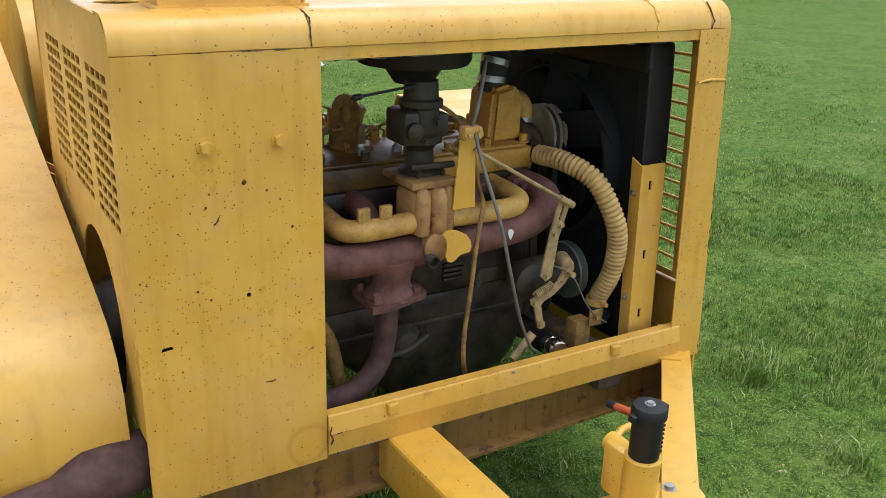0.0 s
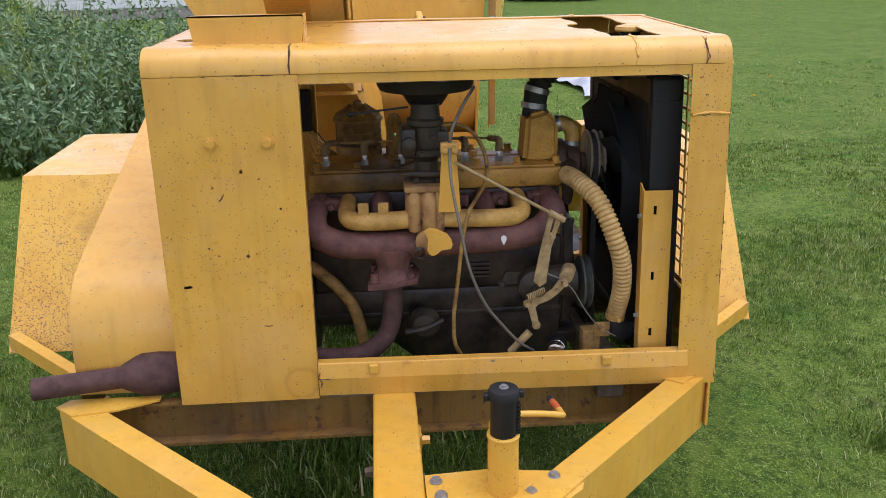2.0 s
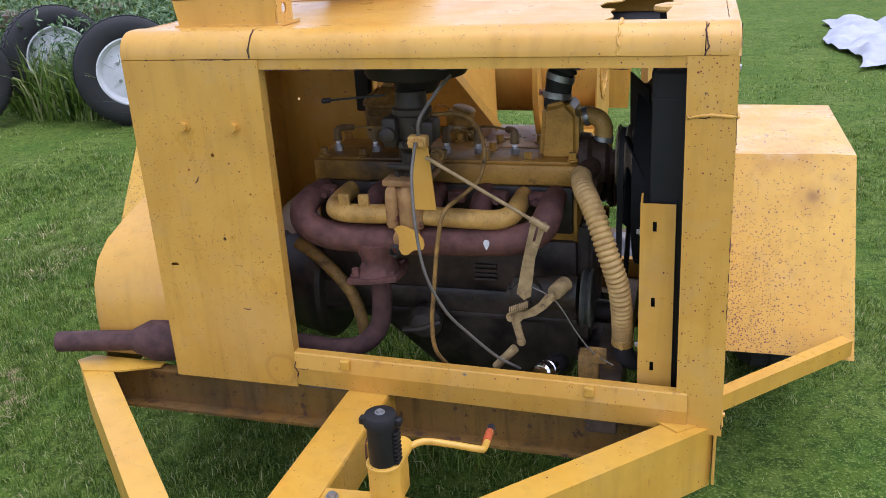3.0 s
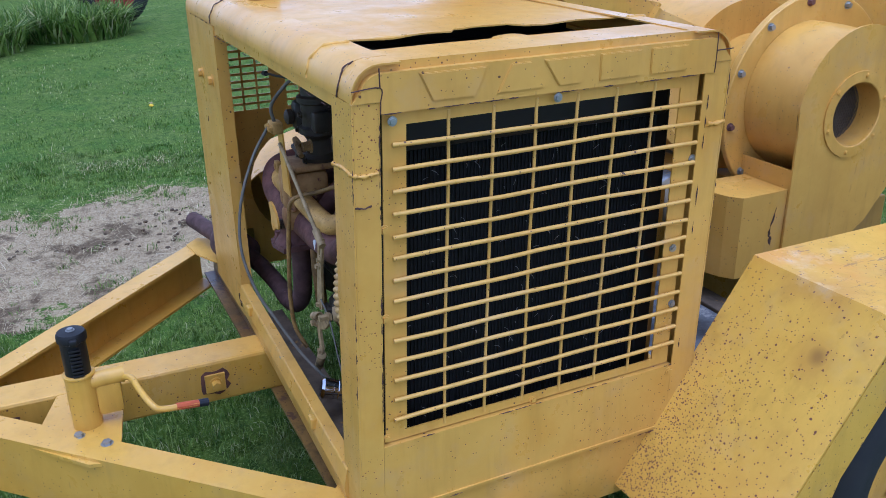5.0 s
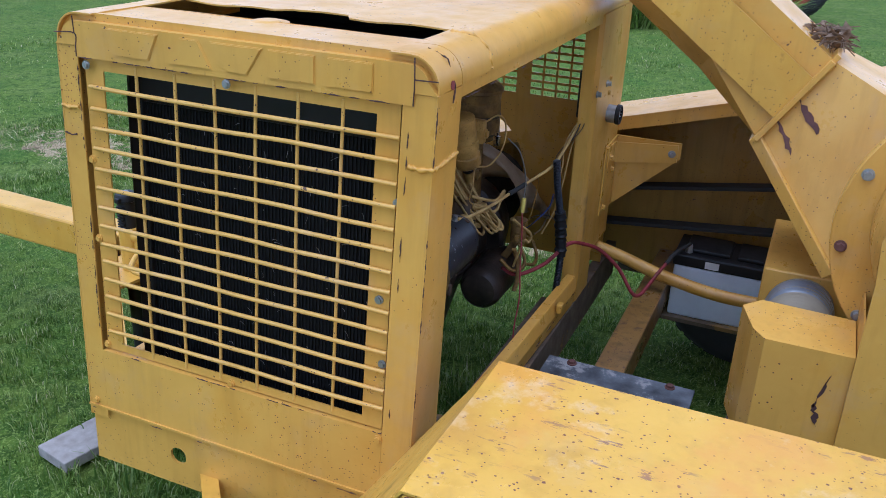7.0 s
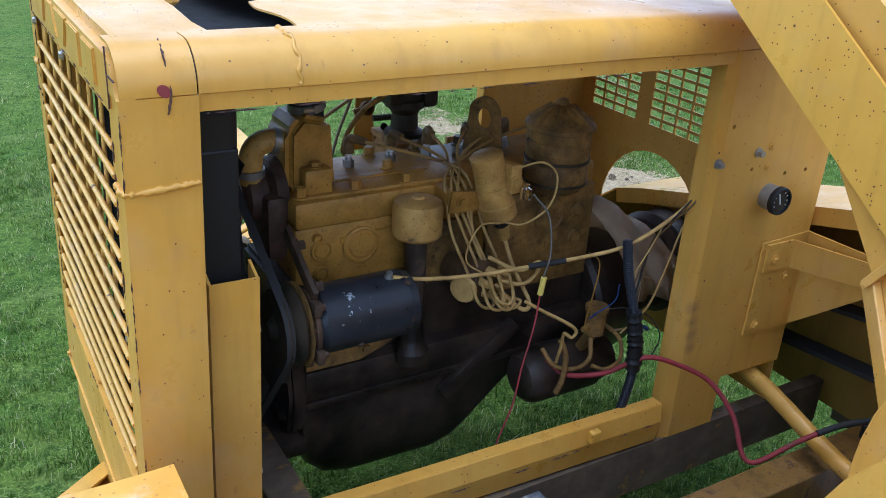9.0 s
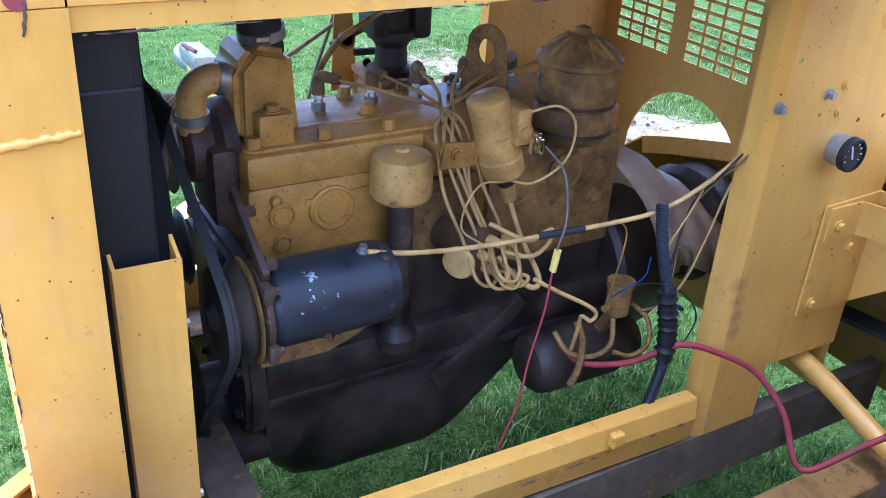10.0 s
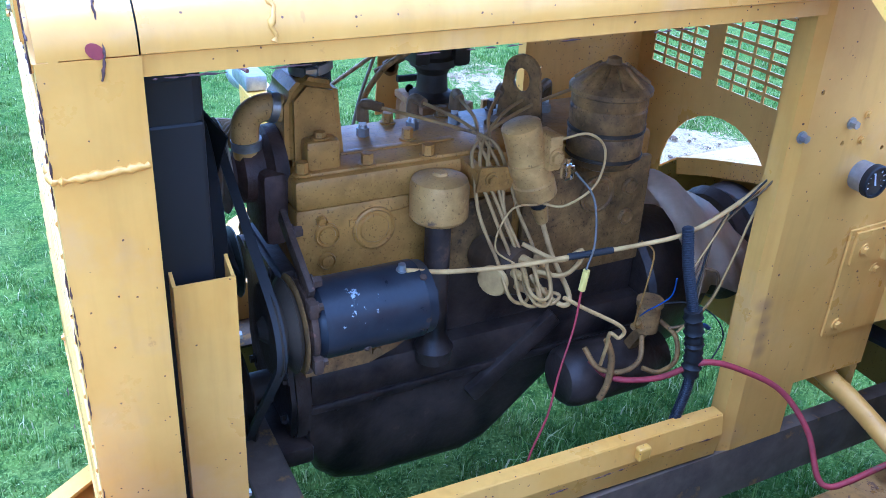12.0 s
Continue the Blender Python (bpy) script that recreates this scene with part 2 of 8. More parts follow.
# base under half the panel yellow, with heavy rust pits and grime streaks
dark_yellow = paint("dark_stained_yellow_paint", (0.30, 0.165, 0.035), (0.10, 0.062, 0.03), pits=0.35, wear=0.60, grime=0.9)
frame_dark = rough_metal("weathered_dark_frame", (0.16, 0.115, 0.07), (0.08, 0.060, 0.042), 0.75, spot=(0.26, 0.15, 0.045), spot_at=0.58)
deck_mat = rough_metal("grey_tread_sheet", (0.012, 0.013, 0.015), (0.14, 0.15, 0.165), 0.5, scale=13, strength=0.3, spot=(0.26, 0.25, 0.24), spot_at=0.55)
white_plastic = rough_metal("white_plastic", (0.80, 0.85, 0.92), (0.66, 0.70, 0.76), 0.4, scale=6, strength=0.05)
cloth_white = rough_metal("white_tarp", (0.50, 0.51, 0.54), (0.36, 0.37, 0.40), 0.7, scale=4)
wood = rough_metal("grey_board", (0.34, 0.31, 0.27), (0.24, 0.21, 0.18), 0.8, scale=30)
wire_tan = rough_metal("dusty_wire", (0.60, 0.40, 0.125), (0.36, 0.22, 0.065), 0.6, scale=30)
wire_plug = rough_metal("aged_plug_wire", (0.50, 0.32, 0.085), (0.26, 0.155, 0.05), 0.55, scale=14, spot=(0.10, 0.065, 0.03), spot_at=0.64)
wire_sooty = rough_metal("sooty_wire", (0.24, 0.15, 0.06), (0.10, 0.065, 0.03), 0.65, scale=30)
wire_grey = rough_metal("grey_cable", (0.16, 0.14, 0.11), (0.1, 0.09, 0.07), 0.6)
wire_red = rough_metal("red_cable", (0.30, 0.035, 0.04), (0.18, 0.03, 0.03), 0.6, scale=30, spot=(0.12, 0.07, 0.05), spot_at=0.62)
orange_band = rough_metal("worn_orange_red_sleeve", (0.50, 0.10, 0.03), (0.36, 0.08, 0.03), 0.6, scale=40)
wire_blue = rough_metal("blue_cable", (0.02, 0.05, 0.2), (0.02, 0.04, 0.12), 0.5)
red_paint = rough_metal("faded_red_paint", (0.32, 0.03, 0.03), (0.2, 0.025, 0.025), 0.5, scale=5)
white_paint = rough_metal("white_paint", (0.75, 0.75, 0.73), (0.6, 0.6, 0.58), 0.55, scale=6)
glass_grey = rough_metal("dial_face", (0.075, 0.065, 0.045), (0.035, 0.031, 0.024), 0.15, scale=60)
duct = rough_metal("duct_tape", (0.32, 0.34, 0.37), (0.22, 0.24, 0.27), 0.35, 0.4, 14)


def ground_build(n, l, b):
    g1, g2, g3 = noise_tex(n, l, 0.8, 6), noise_tex(n, l, 22.0, 8, 0.75), noise_tex(n, l, 120.0, 4)
    patch = noise_tex(n, l, 2.6, 7, 0.65)
    clump = noise_tex(n, l, 9.0, 5, 0.7)
    grass = mix(n, l, ramp(n, l, g1, [(0.35, 0.0), (0.65, 1.0)]), (0.082, 0.136, 0.016), (0.116, 0.173, 0.024))
    grass = mix(n, l, ramp(n, l, patch, [(0.50, 0.0), (0.66, 0.7)]), grass, (0.165, 0.205, 0.050))
    grass = mix(n, l, ramp(n, l, patch, [(0.34, 0.9), (0.48, 0.0)]), grass, (0.063, 0.132, 0.017))
    grass = mix(n, l, ramp(n, l, clump, [(0.38, 0.85), (0.50, 0.0)]), grass, (0.048, 0.096, 0.013))
    grass = mix(n, l, ramp(n, l, g2, [(0.40, 0.85), (0.52, 0.0)]), grass, (0.030, 0.064, 0.009))
    grass = mix(n, l, ramp(n, l, g3, [(0.52, 0.0), (0.64, 0.6)]), grass, (0.26, 0.34, 0.075))
    soil = mix(n, l, ramp(n, l, g2, [(0.35, 0.0), (0.6, 1.0)]), (0.17, 0.115, 0.058), (0.42, 0.315, 0.175))
    soil = mix(n, l, ramp(n, l, g3, [(0.45, 0.0), (0.6, 0.7)]), soil, (0.54, 0.44, 0.27))
    soil = mix(n, l, ramp(n, l, patch, [(0.40, 0.8), (0.47, 0.0)]), soil, (0.085, 0.055, 0.030))
    soil = mix(n, l, ramp(n, l, clump, [(0.34, 0.7), (0.42, 0.0)]), soil, (0.075, 0.048, 0.027))
    at = n.new("ShaderNodeAttribute")
    at.attribute_name = "bare"
    edge = n.new("ShaderNodeMath")
    edge.operation = "ADD"
    l.new(at.outputs["Fac"], edge.inputs[0])
    wob = ramp(n, l, noise_tex(n, l, 3.6, 8, 0.75), [(0.32, 0.0), (0.68, 1.0)])
    l.new(wob, edge.inputs[1])
    f = ramp(n, l, edge.outputs[0], [(0.95, 0.0), (1.15, 1.0)])
    l.new(mix(n, l, f, grass, soil), b.inputs["Base Color"])
    b.inputs["Roughness"].default_value = 0.95
    b.inputs["Specular IOR Level"].default_value = 0.1
    bump(n, l, b, mix(n, l, 0.5, g2, g3), 0.8, 0.03)


ground_mat = material("lawn_and_soil", ground_build)


def blade_build(n, l, b):
    geo = n.new("ShaderNodeNewGeometry")
    col = ramp(n, l, geo.outputs["Random Per Island"], [(0.0, (0.056, 0.108, 0.011)), (0.40, (0.128, 0.206, 0.024)), (0.74, (0.26, 0.345, 0.060)), (0.90, (0.40, 0.46, 0.15)), (1.0, (0.60, 0.53, 0.30))])
    patch = noise_tex(n, l, 2.6, 7, 0.65)
    clump = noise_tex(n, l, 14.0, 4, 0.6)
    col = mix(n, l, ramp(n, l, patch, [(0.30, 0.7), (0.48, 0.0)]), col, (0.078, 0.167, 0.020))
    col = mix(n, l, ramp(n, l, patch, [(0.54, 0.0), (0.68, 0.45)]), col, (0.32, 0.36, 0.12))
    col = mix(n, l, ramp(n, l, clump, [(0.36, 0.65), (0.52, 0.0)]), col, (0.057, 0.120, 0.015))
    l.new(col, b.inputs["Base Color"])
    b.inputs["Roughness"].default_value = 0.5
    b.inputs["Specular IOR Level"].default_value = 0.3
    thin = n.new("ShaderNodeBsdfTranslucent")
    l.new(col, thin.inputs["Color"])
    both = n.new("ShaderNodeMixShader")
    both.inputs[0].default_value = 0.32
    l.new(b.outputs[0], both.inputs[1])
    l.new(thin.outputs[0], both.inputs[2])
    l.new(both.outputs[0], n["Material Output"].inputs["Surface"])


blade_mat = material("grass_blade", blade_build)


# ---- building tools ----
HOME = {}


def thing(name, at, label, category, group="", kind=""):
    ob = new(name)
    ob.location = at
    ob.empty_display_size = 0.05
    HOME[ob.name] = Vector(at)
    return tagged(ob, label, category, group, kind)


def part(name, bm, mat, parent=None, label="", smooth=None):
    """Links a bmesh in world places as one mesh object under a thing or a part."""
    me = bpy.data.meshes.new(name)
    bmesh.ops.recalc_face_normals(bm, faces=bm.faces[:])
    if smooth is not None:
        for f in bm.faces:
            f.smooth = True
        for e in bm.edges:
            if len(e.link_faces) == 2 and e.calc_face_angle(0) > radians(smooth):
                e.smooth = False
    bm.to_mesh(me)
    bm.free()
    me.materials.append(mat)
    ob = new(name, me)
    if parent is not None:
        ob.parent = parent
        root = HOME.get(parent.name, Vector((0, 0, 0)))
        ob.matrix_parent_inverse = Matrix.Translation(-root)
    HOME[ob.name] = Vector((0, 0, 0))
    if label:
        tagged(ob, label)
    return ob


def mark(ob, label, category, group="", kind=""):
    return tagged(ob, label, category, group, kind)


def BM():
    return bmesh.new()


def box(bm, x0, x1, y0, y1, z0, z1, bevel=0.0, m=None):
    r = bmesh.ops.create_cube(bm, size=1.0)
    vs = r["verts"]
    for v in vs:
        v.co = Vector(((x0 + x1) / 2 + v.co.x * (x1 - x0), (y0 + y1) / 2 + v.co.y * (y1 - y0), (z0 + z1) / 2 + v.co.z * (z1 - z0)))
    if bevel:
        es = {e for v in vs for e in v.link_edges}
        out = bmesh.ops.bevel(bm, geom=list(es), offset=bevel, segments=2, affect="EDGES", profile=0.5)
        vs = list({v for f in out["faces"] for v in f.verts} | {v for v in vs if v.is_valid})
    if m is not None:
        for v in vs:
            v.co = m @ v.co
    return vs


def beam(bm, a, b, w, h, bevel=0.004, up=(0, 0, 1)):
    """A bar of width w and height h from a to b, middle line given."""
    a, b = Vector(a), Vector(b)
    d = (b - a)
    x = d.normalized()
    y = Vector(up).cross(x).normalized()
    z = x.cross(y)
    m = Matrix(((x.x, y.x, z.x, 0), (x.y, y.y, z.y, 0), (x.z, y.z, z.z, 0), (0, 0, 0, 1)))
    return box(bm, 0, d.length, -w / 2, w / 2, -h / 2, h / 2, bevel, Matrix.Translation(a) @ m)


def cyl(bm, a, b, r0, r1=None, seg=20, caps=True):
    a, b = Vector(a), Vector(b)
    r1 = r0 if r1 is None else r1
    q = (b - a).to_track_quat("Z", "Y").to_matrix().to_4x4()
    r = bmesh.ops.create_cone(bm, cap_ends=caps, segments=seg, radius1=r0, radius2=r1, depth=(b - a).length)
    m = Matrix.Translation((a + b) / 2) @ q
    for v in r["verts"]:
        v.co = m @ v.co
    return r["verts"]


def lathe(bm, base, axis, profile, seg=24, caps=True):
    """Turns (radius, height) pairs round an axis from base."""
    q = Vector(axis).to_track_quat("Z", "Y").to_matrix()
    rings = []
    for r, h in profile:
        rings.append([bm.verts.new(Vector(base) + q @ Vector((r * math.cos(2 * math.pi * k / seg), r * math.sin(2 * math.pi * k / seg), h))) for k in range(seg)])
    for p, o in zip(rings, rings[1:]):
        for k in range(seg):
            bm.faces.new((p[k], p[(k + 1) % seg], o[(k + 1) % seg], o[k]))
    if caps:
        bm.faces.new(rings[0][::-1])
        bm.faces.new(rings[-1])


def smooth_path(pts, n=6):
    p = [Vector(q) for q in pts]
    p = [2 * p[0] - p[1]] + p + [2 * p[-1] - p[-2]]
    out = []
    for i in range(1, len(p) - 2):
        for k in range(n):
            t = k / n
            a, b, c, d = p[i - 1], p[i], p[i + 1], p[i + 2]
            out.append(0.5 * ((2 * b) + (c - a) * t + (2 * a - 5 * b + 4 * c - d) * t * t + (3 * b - a - 3 * c + d) * t ** 3))
    return out + [p[-2]]


def tube(bm, pts, r, seg=8, n=6, ribs=0):
    """A round hose or wire through the points; r is one radius or a function of 0 to 1; ribs rings it."""
    path = smooth_path(pts, n)
    if ribs:
        length = sum((b - a).length for a, b in zip(path, path[1:]))
        fine, acc, want = [], 0.0, 0.0
        count = ribs * 4
        for a, b in zip(path, path[1:]):
            d = (b - a).length
            while want <= acc + d and d > 0:
                fine.append(a + (b - a) * ((want - acc) / d))
                want += length / count
            acc += d
        path = fine
    prev = None
    rings = []
    for i, c in enumerate(path):
        d = (path[min(i + 1, len(path) - 1)] - path[max(i - 1, 0)]).normalized()
        if prev is None:
            prev = d.orthogonal().normalized()
        u = (prev - d * prev.dot(d)).normalized()
        prev = u
        v = d.cross(u)
        rr = r(i / max(1, len(path) - 1)) if callable(r) else r
        if ribs:
            rr *= (0.90, 1.07, 1.13, 1.07)[i % 4]
        rings.append([bm.verts.new(c + rr * (math.cos(2 * math.pi * k / seg) * u + math.sin(2 * math.pi * k / seg) * v)) for k in range(seg)])
    for p, o in zip(rings, rings[1:]):
        for k in range(seg):
            bm.faces.new((p[k], p[(k + 1) % seg], o[(k + 1) % seg], o[k]))
    bm.faces.new(rings[0][::-1])
    bm.faces.new(rings[-1])


def prism(bm, pts, off, holes=()):
    """A flat plate: the outline pts (3D, in one plane), given thickness by the vector off; holes are outlines in it."""
    def loop(o):
        vs = [bm.verts.new(Vector(p)) for p in o]
        return vs, [bm.edges.new((vs[i], vs[(i + 1) % len(vs)])) for i in range(len(vs))]
    outer, es = loop(pts)
    if holes:
        for h in holes:
            es = es + loop(h)[1]
        faces = [g for g in bmesh.ops.triangle_fill(bm, use_beauty=True, use_dissolve=False, edges=es)["geom"] if isinstance(g, bmesh.types.BMFace)]
    else:
        faces = [bm.faces.new(outer)]
    ext = bmesh.ops.extrude_face_region(bm, geom=faces)
    bmesh.ops.translate(bm, vec=Vector(off), verts=[g for g in ext["geom"] if isinstance(g, bmesh.types.BMVert)])


def ring(cx, cy, r, k, fn, a0=0.0, a1=2 * math.pi, close=True):
    n = k if close else k - 1
    return [fn(cx + r * math.cos(a0 + (a1 - a0) * i / n), cy + r * math.sin(a0 + (a1 - a0) * i / n)) for i in range(k)]


def bolt(bm, p, axis, r=0.008, h=0.006):
    a = Vector(axis).normalized()
    cyl(bm, p, Vector(p) + a * 0.0025, r * 1.35, seg=14)
    cyl(bm, p, Vector(p) + a * h, r, r * 0.92, seg=6)


# ---- ground ----
def bare_at(x, y):
    """How worn the lawn is: a strip of bare soil beside the tongue."""
    mid, half = -2.6 - 0.2 * (y + 1.8), 0.72 + 0.09 * (y + 1.1)
    across = ((x - mid) / half) ** 2
    return max(0.0, 1.2 - across - ((y + 0.55) / 1.35) ** 4, 0.62 - across - ((y + 1.9) / 1.6) ** 4)


def make_ground():
    bm = BM()
    nx = [-400, -120, -40, -16] + [-9 + 0.25 * i for i in range(69)] + [14, 40, 120, 400]
    ny = [-400, -120, -40, -14] + [-8 + 0.25 * i for i in range(69)] + [14, 30, 120, 400]
    lay = bm.verts.layers.float.new("bare")
    grid = []
    for x in nx:
        row = []
        for y in ny:
            near = max(0.0, 1 - max(abs(x), abs(y)) / 12)
            v = bm.verts.new((x, y, near * 0.03 * (noise.noise((x * 0.9, y * 0.9, 3.1)))))
            v[lay] = bare_at(x, y)
            row.append(v)
        grid.append(row)
    for i in range(len(nx) - 1):
        for j in range(len(ny) - 1):
            bm.faces.new((grid[i][j], grid[i + 1][j], grid[i + 1][j + 1], grid[i][j + 1]))
    g = part("ground", bm, ground_mat, smooth=180)
    tagged(g, "mown green lawn with a worn strip of bare soil", "ground", kind="structure")


make_ground()

# ---- engine enclosure ----
XL, Y0, Y1, ZB, ZT = -1.305, 0.0, 0.75, 0.445, 1.29
hood = thing("engine_enclosure", (-0.65, 0.375, ZB), "yellow sheet-metal engine enclosure with open sides and a slatted end", "enclosure")


def roll_pts(y, z, r, side, x, steps=6):
    """Quarter round from the top to the side; side is -1 or 1 along y."""
    return [(x, y + side * r * math.sin(a), z - r + r * math.cos(a)) for a in [math.pi / 2 * i / steps for i in range(steps + 1)]]


def make_roll(name, yface, side, x0, x1, label=""):
    """The rounded top edge sheet along x, with its turned-in lower lip."""
    bm = BM()
    r = 0.05
    def outline(d):
        o = [(yface - side * 0.085, ZT - d)] + [(p[1], p[2]) for p in roll_pts(yface - side * r, ZT - d, r - d, side, 0)]
        return o + [(yface - side * d, 1.233), (yface - side * (0.004 + d), 1.231), (yface - side * (0.004 + d), 1.210)]
    outer, inner = outline(0.0), outline(0.003)
    prof = outer + [(yface - side * 0.018, 1.208), (yface - side * 0.018, 1.211)] + inner[::-1]
    steps = max(2, int((x1 - x0) * 22))
    rows = []
    for i in range(steps + 1):
        x = x0 + (x1 - x0) * i / steps
        rows.append([bm.verts.new((x, y + 0.0012 * noise.noise((x * 5, z * 8, 4.0)), z + 0.0015 * noise.noise((x * 6, y * 5, 1.0)))) for y, z in prof])
    for a, b in zip(rows, rows[1:]):
        for k in range(len(prof)):
            bm.faces.new((a[k], b[k], b[(k + 1) % len(prof)], a[(k + 1) % len(prof)]))
    bm.faces.new(rows[0])
    bm.faces.new(rows[-1][::-1])
    return part(name, bm, yellow, hood, label, smooth=35)


make_roll("top_edge", Y0, -1, XL, -0.99)
make_roll("top_edge", Y0, -1, -0.987, -0.062)
make_roll("top_edge", Y0, -1, -0.060, -0.002)
make_roll("top_edge", Y1, 1, XL, -0.092)
make_roll("top_edge", Y1, 1, -0.090, -0.002)

# top sheet with the torn opening behind the grille header
bm = BM()
torn = [(-0.255 - 0.02 * noise.noise((y * 9, 0, 0)) - (0.03 if 0.31 < y < 0.44 else 0.0), y) for y in [0.075 + 0.6 * i / 30 for i in range(31)]]
prism(bm, [(XL, 0.08, ZT - 0.004), (XL, 0.67, ZT - 0.004), (torn[-1][0], 0.675, ZT - 0.004)] + [(x, y, ZT - 0.004 + 0.006 * abs(noise.noise((y * 6, 3, 0)))) for x, y in torn[::-1][1:-1]] + [(torn[0][0], 0.078, ZT - 0.004)], (0, 0, -0.003), [[(-1.235 + 0.04 * math.cos(a), 0.245 + 0.03 * math.sin(a), ZT - 0.004) for a in [2 * math.pi * k / 20 for k in range(20)]]])
part("top_sheet", bm, yellow, hood)

# side panels
bm = BM()
slot = [(-1.268, 0.0, 0.742), (-1.249, 0.0, 0.744), (-1.247, 0.0, 0.748), (-1.252, 0.0, 0.751), (-1.267, 0.0, 0.749)]
prism(bm, [(XL, 0.0, 0.44), (-0.972, 0.0, 0.44), (-0.972, 0.0, 1.231), (XL, 0.0, 1.231)], (0, 0.003, 0), [slot] + [ring(x, z, r, 10, lambda x, z: (x, 0.0, z)) for x, z, r in ((-1.112, 1.019, 0.0045), (-1.113, 0.818, 0.0045), (-1.03, 0.93, 0.003), (-1.20, 0.84, 0.0025))])
box(bm, -0.975, -0.972, 0.003, 0.03, 0.50, 1.231)
part("side_panel", bm, yellow_panel, hood, "yellow panel with rust specks and two round bolts")
bm = BM()
prism(bm, [(-1.008, 0.747, 0.44), (-1.008, 0.747, 1.231), (XL, 0.747, 1.231), (XL, 0.747, 0.549), (-1.131, 0.747, 0.552), (-1.131, 0.747, 0.44)], (0, 0.003, 0), [ring(x, z, 0.0042, 10, lambda x, z: (x, 0.747, z)) for x, z in ((-1.092, 1.011), (-1.187, 0.991), (-1.246, 0.991), (-1.008 - 0.014, 1.098))])
prism(bm, [(-1.008, 0.747, 0.44), (-0.985, 0.739, 0.44), (-0.985, 0.742, 0.44), (-1.008, 0.75, 0.44)], (0, 0, 0.791))
box(bm, -0.988, -0.985, 0.710, 0.739, 0.50, 1.231)
part("side_panel", bm, yellow_gauge, hood, "yellow panel carrying a round gauge")
# corner posts
for ya, yb, yl in ((0.0, 0.003, 0.045), (0.747, 0.75, 0.705)):
    bm = BM()
    box(bm, -0.092, 0.0, ya, yb, 0.445, 1.232)
    box(bm, -0.0035, -0.0005, *((0.0035, 0.047) if yl < 0.3 else (0.692, 0.7465)), 0.446, 1.231)
    part("corner_post", bm, yellow_post if yl < 0.3 else yellow_clean, hood, "yellow corner post with welded repair")
# lower rails
for ya, s in ((0.0, -1), (0.75, 1)):
    bm = BM()
    prof = [(ya - s * 0.022, 0.536), (ya + s * 0.001, 0.536), (ya + s * 0.003, 0.533), (ya + s * 0.009, 0.497), (ya + s * 0.008, 0.490), (ya + s * 0.001, 0.448), (ya - s * 0.022, 0.448)]
    prism(bm, [(-0.97, y, z) for y, z in prof], (0.90, 0, 0))
    part("lower_rail", bm, yellow, hood)

# grille end
def arc(cy, cz, r, a0, a1, k=7):
    return [(cy + r * math.cos(radians(a0 + (a1 - a0) * i / (k - 1))), cz + r * math.sin(radians(a0 + (a1 - a0) * i / (k - 1)))) for i in range(k)]


bm = BM()
outline = [(0.0, 1.232), (0.047, 1.232), (0.047, 1.213), (0.710, 1.213), (0.710, 1.232), (0.75, 1.232)] + arc(0.70, 1.24, 0.05, 0, 90) + arc(0.05, 1.24, 0.05, 90, 180)
prism(bm, [(0.002, y, z) for y, z in outline], (-0.022, 0, 0))
bmesh.ops.bevel(bm, geom=[e for e in bm.edges if all(v.co.x > 0.0 and v.co.z > 1.236 for v in e.verts)], offset=0.014, segments=4, affect="EDGES")
header = part("header", bm, yellow, hood, "yellow header with five raised shapes", smooth=30)
bm = BM()
prism(bm, [(-0.021, 0.05, 1.2875), (-0.021, 0.70, 1.2875), (-0.135, 0.70, 1.2875), (-0.128, 0.6, 1.2885), (-0.137, 0.47, 1.2875), (-0.13, 0.33, 1.289), (-0.14, 0.2, 1.2875), (-0.132, 0.05, 1.2875)], (0, 0, -0.003))
part("header_top", bm, yellow, hood)
def emblem(ya, yb, lo, hi):
    """A slanted block pressed out of the header sheet."""
    bm = BM()
    mid, h = (ya + yb) / 2, (yb - ya) / 2
    pts = [(mid - h * lo, 1.224), (mid + h * lo, 1.224), (mid + h * hi, 1.270), (mid - h * hi, 1.270)]
    prism(bm, [(0.002, y, z) for y, z in pts], (0.0034, 0, 0))
    bmesh.ops.bevel(bm, geom=[e for e in bm.edges if all(v.co.x > 0.005 for v in e.verts) and len(e.link_faces) == 2 and e.calc_face_angle(0) > 0.5], offset=0.0016, segments=2, affect="EDGES")
    part("raised_shape", bm, yellow, header, smooth=40)


for shape in ((0.113, 0.233, 0.62, 1.0), (0.252, 0.342, 1.0, 0.42), (0.340, 0.442, 0.40, 1.0), (0.452, 0.540, 0.98, 0.98), (0.560, 0.643, 0.98, 0.98)):
    emblem(*shape)
# joints between the header and its corner caps
for pts in ([(0.0024, 0.0, 1.252), (0.0024, 0.047, 1.254), (0.0024, 0.0475, 1.232), (0.0024, 0.047, 1.213)], [(0.0024, 0.7105, 1.286), (0.0024, 0.711, 1.25), (0.0024, 0.7105, 1.213)], [(0.0024, 0.711, 1.253), (0.0024, 0.75, 1.254)], [(0.0024, 0.047, 1.2545), (0.0024, 0.0465, 1.284)]):
    bm = BM()
    tube(bm, pts, 0.0011, 5, 5)
    part("joint", bm, pipe_rust, header)
bm = BM()
box(bm, -0.0035, -0.0005, 0.0475, 0.6915, 0.470, 0.612)
box(bm, -0.02, -0.0035, 0.0475, 0.6915, 0.609, 0.612)
part("lower_panel", bm, yellow, hood)
bm = BM()
box(bm, -0.012, -0.009, 0.054, 0.095, 0.615, 1.213)
